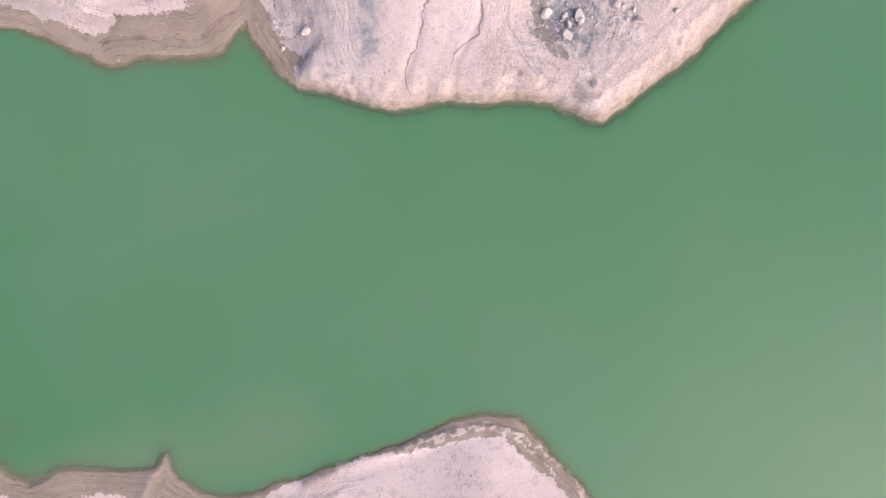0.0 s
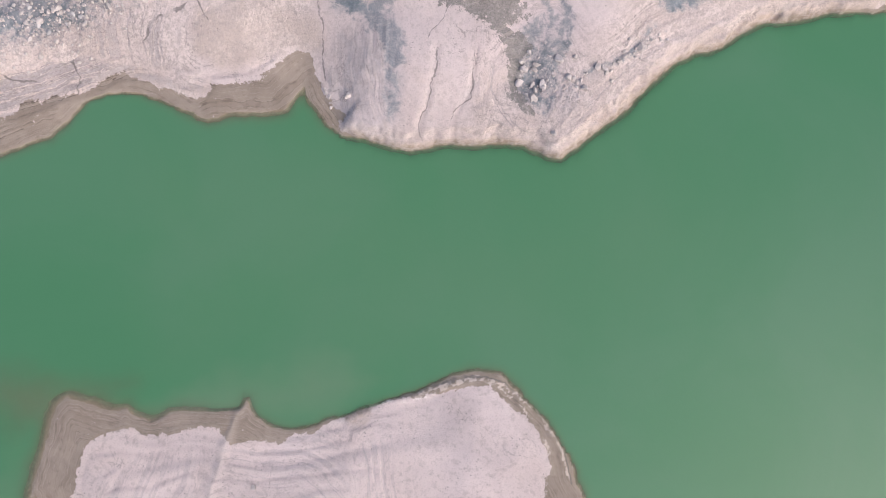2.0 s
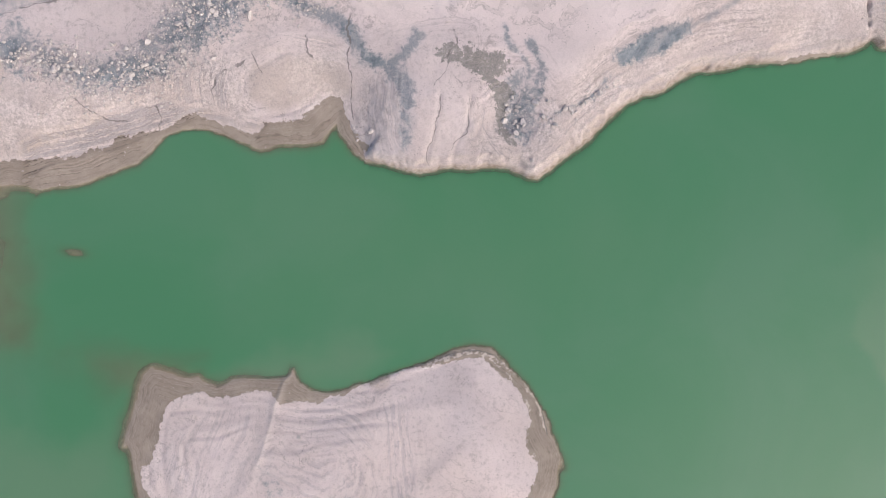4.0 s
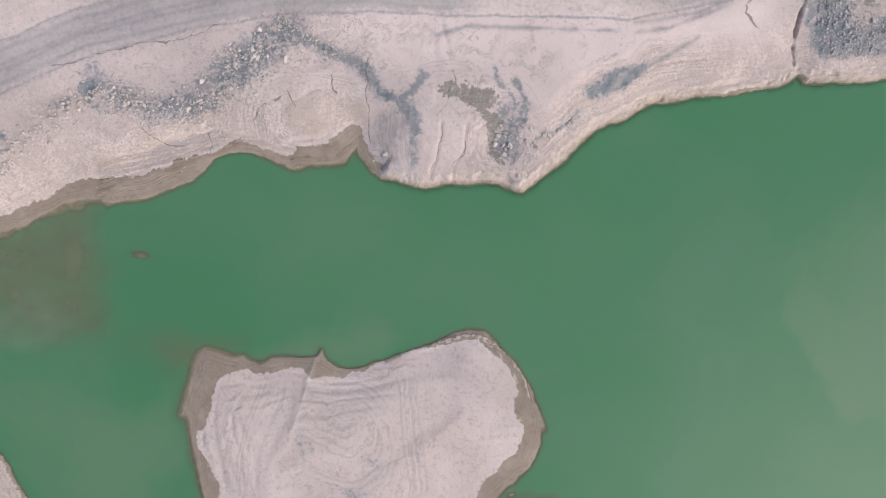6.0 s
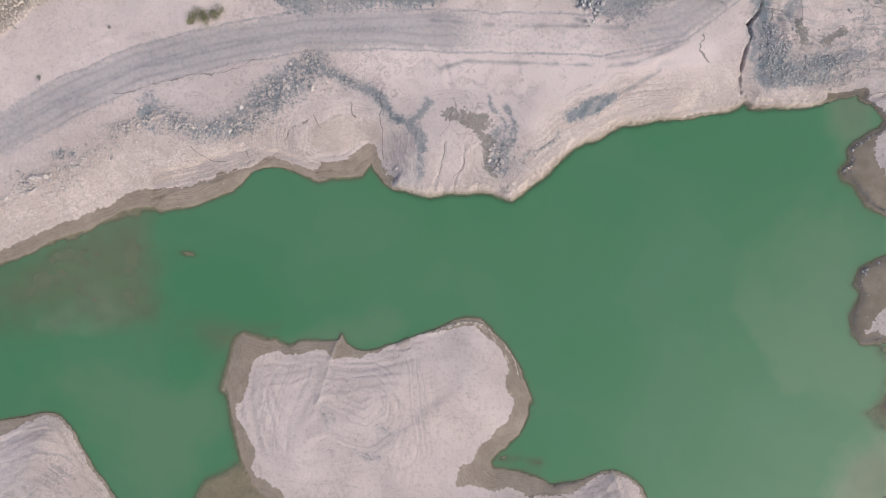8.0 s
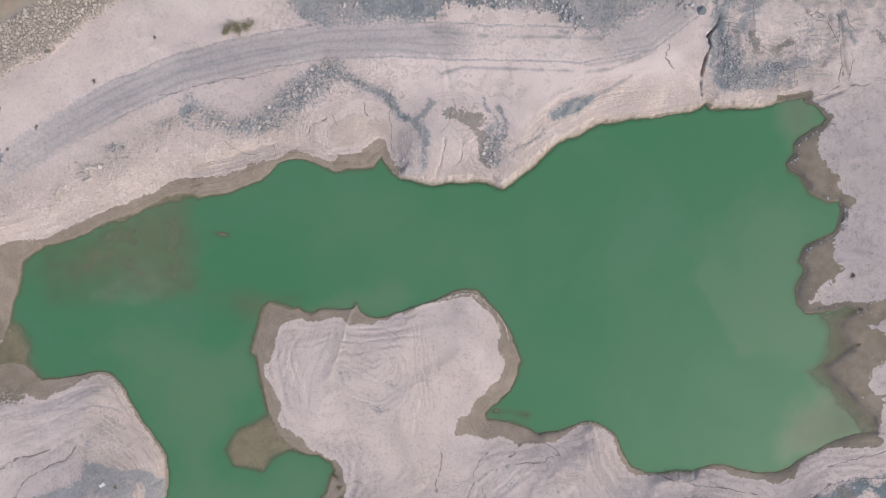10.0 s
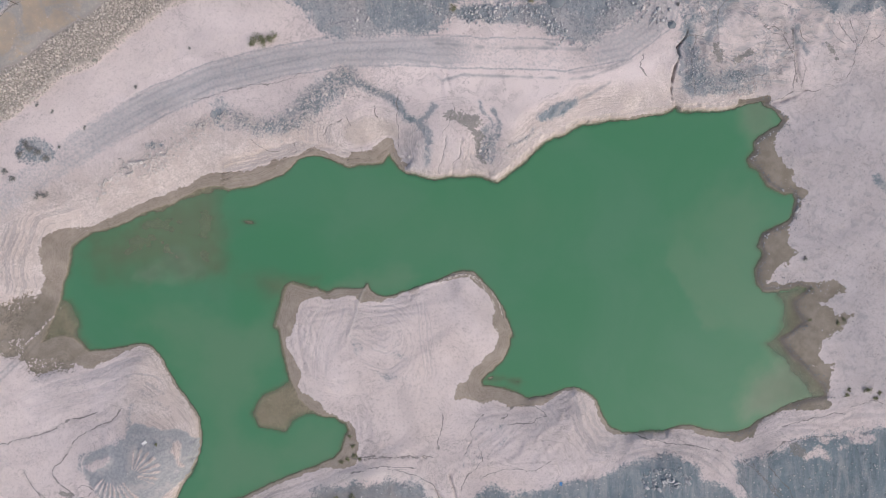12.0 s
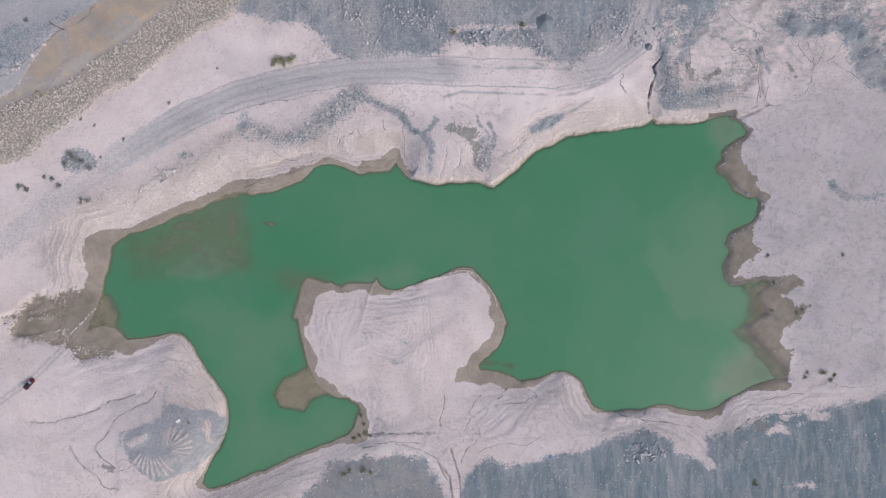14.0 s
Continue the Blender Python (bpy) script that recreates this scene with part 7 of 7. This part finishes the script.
def parked_car(x, y, turn):
    car = new("car")
    lean = math.degrees(math.atan2(float(height(x + 1, y + 1)) - float(height(x - 1, y - 1)), 2.83))
    car.matrix_basis = pose(x, y, float(height(x, y)) + 0.03, 0, -lean, turn)
    bm = bmesh.new()
    rings = []
    for px, half, low, belt in ((-2.2, 0.72, 0.42, 0.80), (-2.08, 0.84, 0.30, 0.92), (-1.3, 0.90, 0.24, 0.96), (0.3, 0.91, 0.24, 0.95),
                                (1.2, 0.89, 0.24, 0.90), (1.95, 0.80, 0.30, 0.78), (2.2, 0.62, 0.40, 0.66)):
        rings.append([(px, -half * 0.92, low), (px, -half, (low + belt) / 2), (px, -half * 0.93, belt - 0.06), (px, -half * 0.8, belt),
                      (px, half * 0.8, belt), (px, half * 0.93, belt - 0.06), (px, half, (low + belt) / 2), (px, half * 0.92, low)])
    loft(bm, rings)
    part("body", bm, CAR_RED, car, "dark red painted body")
    bm = bmesh.new()
    loft(bm, [[(px, -h, 0.93), (px, -h * 0.84, top), (px, h * 0.84, top), (px, h, 0.93)] for px, h, top in
              ((-1.75, 0.70, 0.96), (-1.2, 0.76, 1.38), (-0.3, 0.77, 1.45), (0.3, 0.75, 1.40), (1.05, 0.72, 0.95))])
    part("roof", bm, CAR_GLASS, car, "dark roof and pillars")
    for name, xa, xb, za, zb, ha, hb in (("windshield", 0.36, 0.98, 1.36, 0.99, 0.56, 0.66), ("rear_window", -1.24, -1.68, 1.36, 1.02, 0.56, 0.62)):
        bm = bmesh.new()
        slab(bm, [Vector((xa, -ha, za + 0.03)), Vector((xb, -hb, zb + 0.03)), Vector((xb, hb, zb + 0.03)), Vector((xa, ha, za + 0.03))], 0.012)
        # the windshield carries its glint as a painted grey
        part(name, bm, CAR_GLINT if name == "windshield" else CAR_GLASS, car, "glass with its glint painted grey" if name == "windshield" else "dark glass")
    for sgn in (-1, 1):
        for xa, xb in ((-1.05, -0.25), (-0.18, 0.5)):
            bm = bmesh.new()
            slab(bm, [Vector((xa, sgn * 0.765, 0.97)), Vector((xb, sgn * 0.765, 0.97)), Vector((xb - 0.06, sgn * 0.70, 1.32)), Vector((xa + 0.06, sgn * 0.70, 1.32))], 0.012 * -sgn)
            part("side_window", bm, CAR_GLASS, car)
        bm = bmesh.new()
        bmesh.ops.create_cube(bm, size=1.0, matrix=pose(0.62, sgn * 0.98, 0.98) @ Matrix.Diagonal((0.12, 0.18, 0.12, 1)))
        bmesh.ops.bevel(bm, geom=bm.edges[:], offset=0.02, segments=1, affect="EDGES")
        part("mirror", bm, CAR_RED, car)
        for px, mat, name in ((2.1, CAR_LAMP, "headlight"), (-2.17, CAR_TAIL, "tail_light")):
            bm = bmesh.new()
            bmesh.ops.create_cube(bm, size=1.0, matrix=pose(px, sgn * 0.56, 0.66, 0, 0, -18 * sgn * (1 if px > 0 else -1)) @ Matrix.Diagonal((0.14, 0.30, 0.13, 1)))
            bmesh.ops.bevel(bm, geom=bm.edges[:], offset=0.025, segments=1, affect="EDGES")
            part(name, bm, mat, car)
        for px in (-1.35, 1.38):
            bm = bmesh.new()
            bmesh.ops.create_cone(bm, cap_ends=True, segments=24, radius1=0.32, radius2=0.32, depth=0.21, matrix=pose(px, sgn * 0.80, 0.32, 90))
            bmesh.ops.bevel(bm, geom=[e for e in bm.edges if len(e.link_faces) == 2 and max(len(f.verts) for f in e.link_faces) > 4], offset=0.03, segments=2, affect="EDGES")
            wheel = part("wheel", bm, CAR_BLACK, car, "black tyre")
            bm = bmesh.new()
            bmesh.ops.create_cone(bm, cap_ends=True, segments=20, radius1=0.20, radius2=0.17, depth=0.05, matrix=pose(px, sgn * 0.91, 0.32, 90 * sgn))
            part("rim", bm, CAR_METAL, wheel, "grey alloy rim")
    return tagged(car, "dark red car parked on a pale dirt track", "car")


parked_car(*(-144.8, -54.9), 50)


# ---- scraps of plastic ----
def crumpled_sheet(name, x, y, long, wide, mat, seed, label):
    bm = bmesh.new()
    bmesh.ops.create_grid(bm, x_segments=12, y_segments=8, size=0.5)
    for v in bm.verts:
        v.co.x, v.co.y = v.co.x * long, v.co.y * wide
        q = Vector((v.co.x * 3 + seed, v.co.y * 3, 0.3))
        v.co.x += 0.12 * noise.noise(q * 0.8)
        v.co.y += 0.12 * noise.noise(q * 0.7 + Vector((5, 1, 0)))
        v.co.z = 0.10 + 0.16 * noise.noise(q)
    bmesh.ops.solidify(bm, geom=bm.faces[:], thickness=0.02)
    me = bpy.data.meshes.new(name)
    bm.to_mesh(me)
    bm.free()
    me.materials.append(mat)
    ob = new(name, me)
    ob.matrix_basis = pose(x, y, float(height(x, y)), 0, 0, seed * 40)
    return tagged(ob, label, "plastic sheet")


crumpled_sheet("plastic_sheet", *(-92.6, -67.3), 1.5, 0.9, TARP_WHITE, 1, "crumpled white plastic sheet lying on grey gravel")
crumpled_sheet("plastic_sheet", *(34.0, -81.0), 1.1, 0.9, TARP_BLUE, 2, "crumpled blue plastic sheet lying on pale clay")


# ---- a pole lying by the upper track ----
def fallen_pole(ends, thick, mat):
    (ax, ay), (bx, by) = ends
    a, b = Vector((ax, ay, float(height(ax, ay)) + thick)), Vector((bx, by, float(height(bx, by)) + thick))
    bm = bmesh.new()
    along = (b - a).normalized()
    side = along.cross(Vector((0, 0, 1))).normalized()
    up = side.cross(along)
    rings = []
    for t in (0.0, 0.05, 0.35, 0.7, 0.97, 1.0):
        r = thick * (1.1 - 0.5 * t) * (0.8 if t in (0.0, 1.0) else 1.0)
        mid = a.lerp(b, t) + side * 0.12 * math.sin(t * 5)
        rings.append([mid + side * r * math.cos(q * math.pi / 4) + up * r * math.sin(q * math.pi / 4) for q in range(8)])
    loft(bm, rings)
    me = bpy.data.meshes.new("fallen_pole")
    bm.to_mesh(me)
    bm.free()
    me.materials.append(mat)
    return tagged(new("fallen_pole", me), "dark weathered wooden pole lying on bare ground", "pole")


fallen_pole([(-132.5, 66.5), (-127.7, 63.8)], 0.16, TWIG)


# ---- small heaps of tipped gravel ----
def gravel_heap(x, y, radius, tall, seed):
    bm = bmesh.new()
    rings, turns = 9, 28
    rows = []
    for i in range(rings):
        f = i / (rings - 1)
        row = []
        for j in range(turns):
            a = 2 * math.pi * j / turns
            r = radius * f * (1 + 0.25 * noise.noise(Vector((math.cos(a) * 1.8, math.sin(a) * 1.8, seed))))
            px, py = r * math.cos(a), r * math.sin(a)
            pz = tall * (1 - f) ** 1.1 + 0.16 * noise.noise(Vector((px * 1.6, py * 1.6, seed))) * (1 - f)
            pz += float(height(x + px, y + py)) - float(height(x, y)) - 0.08 * f
            row.append(bm.verts.new((px, py, pz)))
        rows.append(row)
    for a, b in zip(rows, rows[1:]):
        for j in range(turns):
            bm.faces.new((a[j], b[j], b[(j + 1) % turns], a[(j + 1) % turns]))
    bmesh.ops.remove_doubles(bm, verts=bm.verts, dist=0.02)
    bmesh.ops.recalc_face_normals(bm, faces=bm.faces)
    me = bpy.data.meshes.new("gravel_heap")
    bm.to_mesh(me)
    bm.free()
    me.materials.append(DARK_GRAVEL)
    for f in me.polygons:
        f.use_smooth = True
    ob = new("gravel_heap", me)
    ob.location = (x, y, float(height(x, y)))
    return tagged(ob, "low dark grey heap of tipped gravel", "gravel heap", "gravel heaps")


for n, (x, y, radius, tall) in enumerate([(32.5, 67.4, 3.2, 1.7), (68.0, 59.4, 1.5, 0.9), (142.3, 63.0, 2.2, 1.0)]):
    gravel_heap(x, y, radius, tall, 3.0 + n)
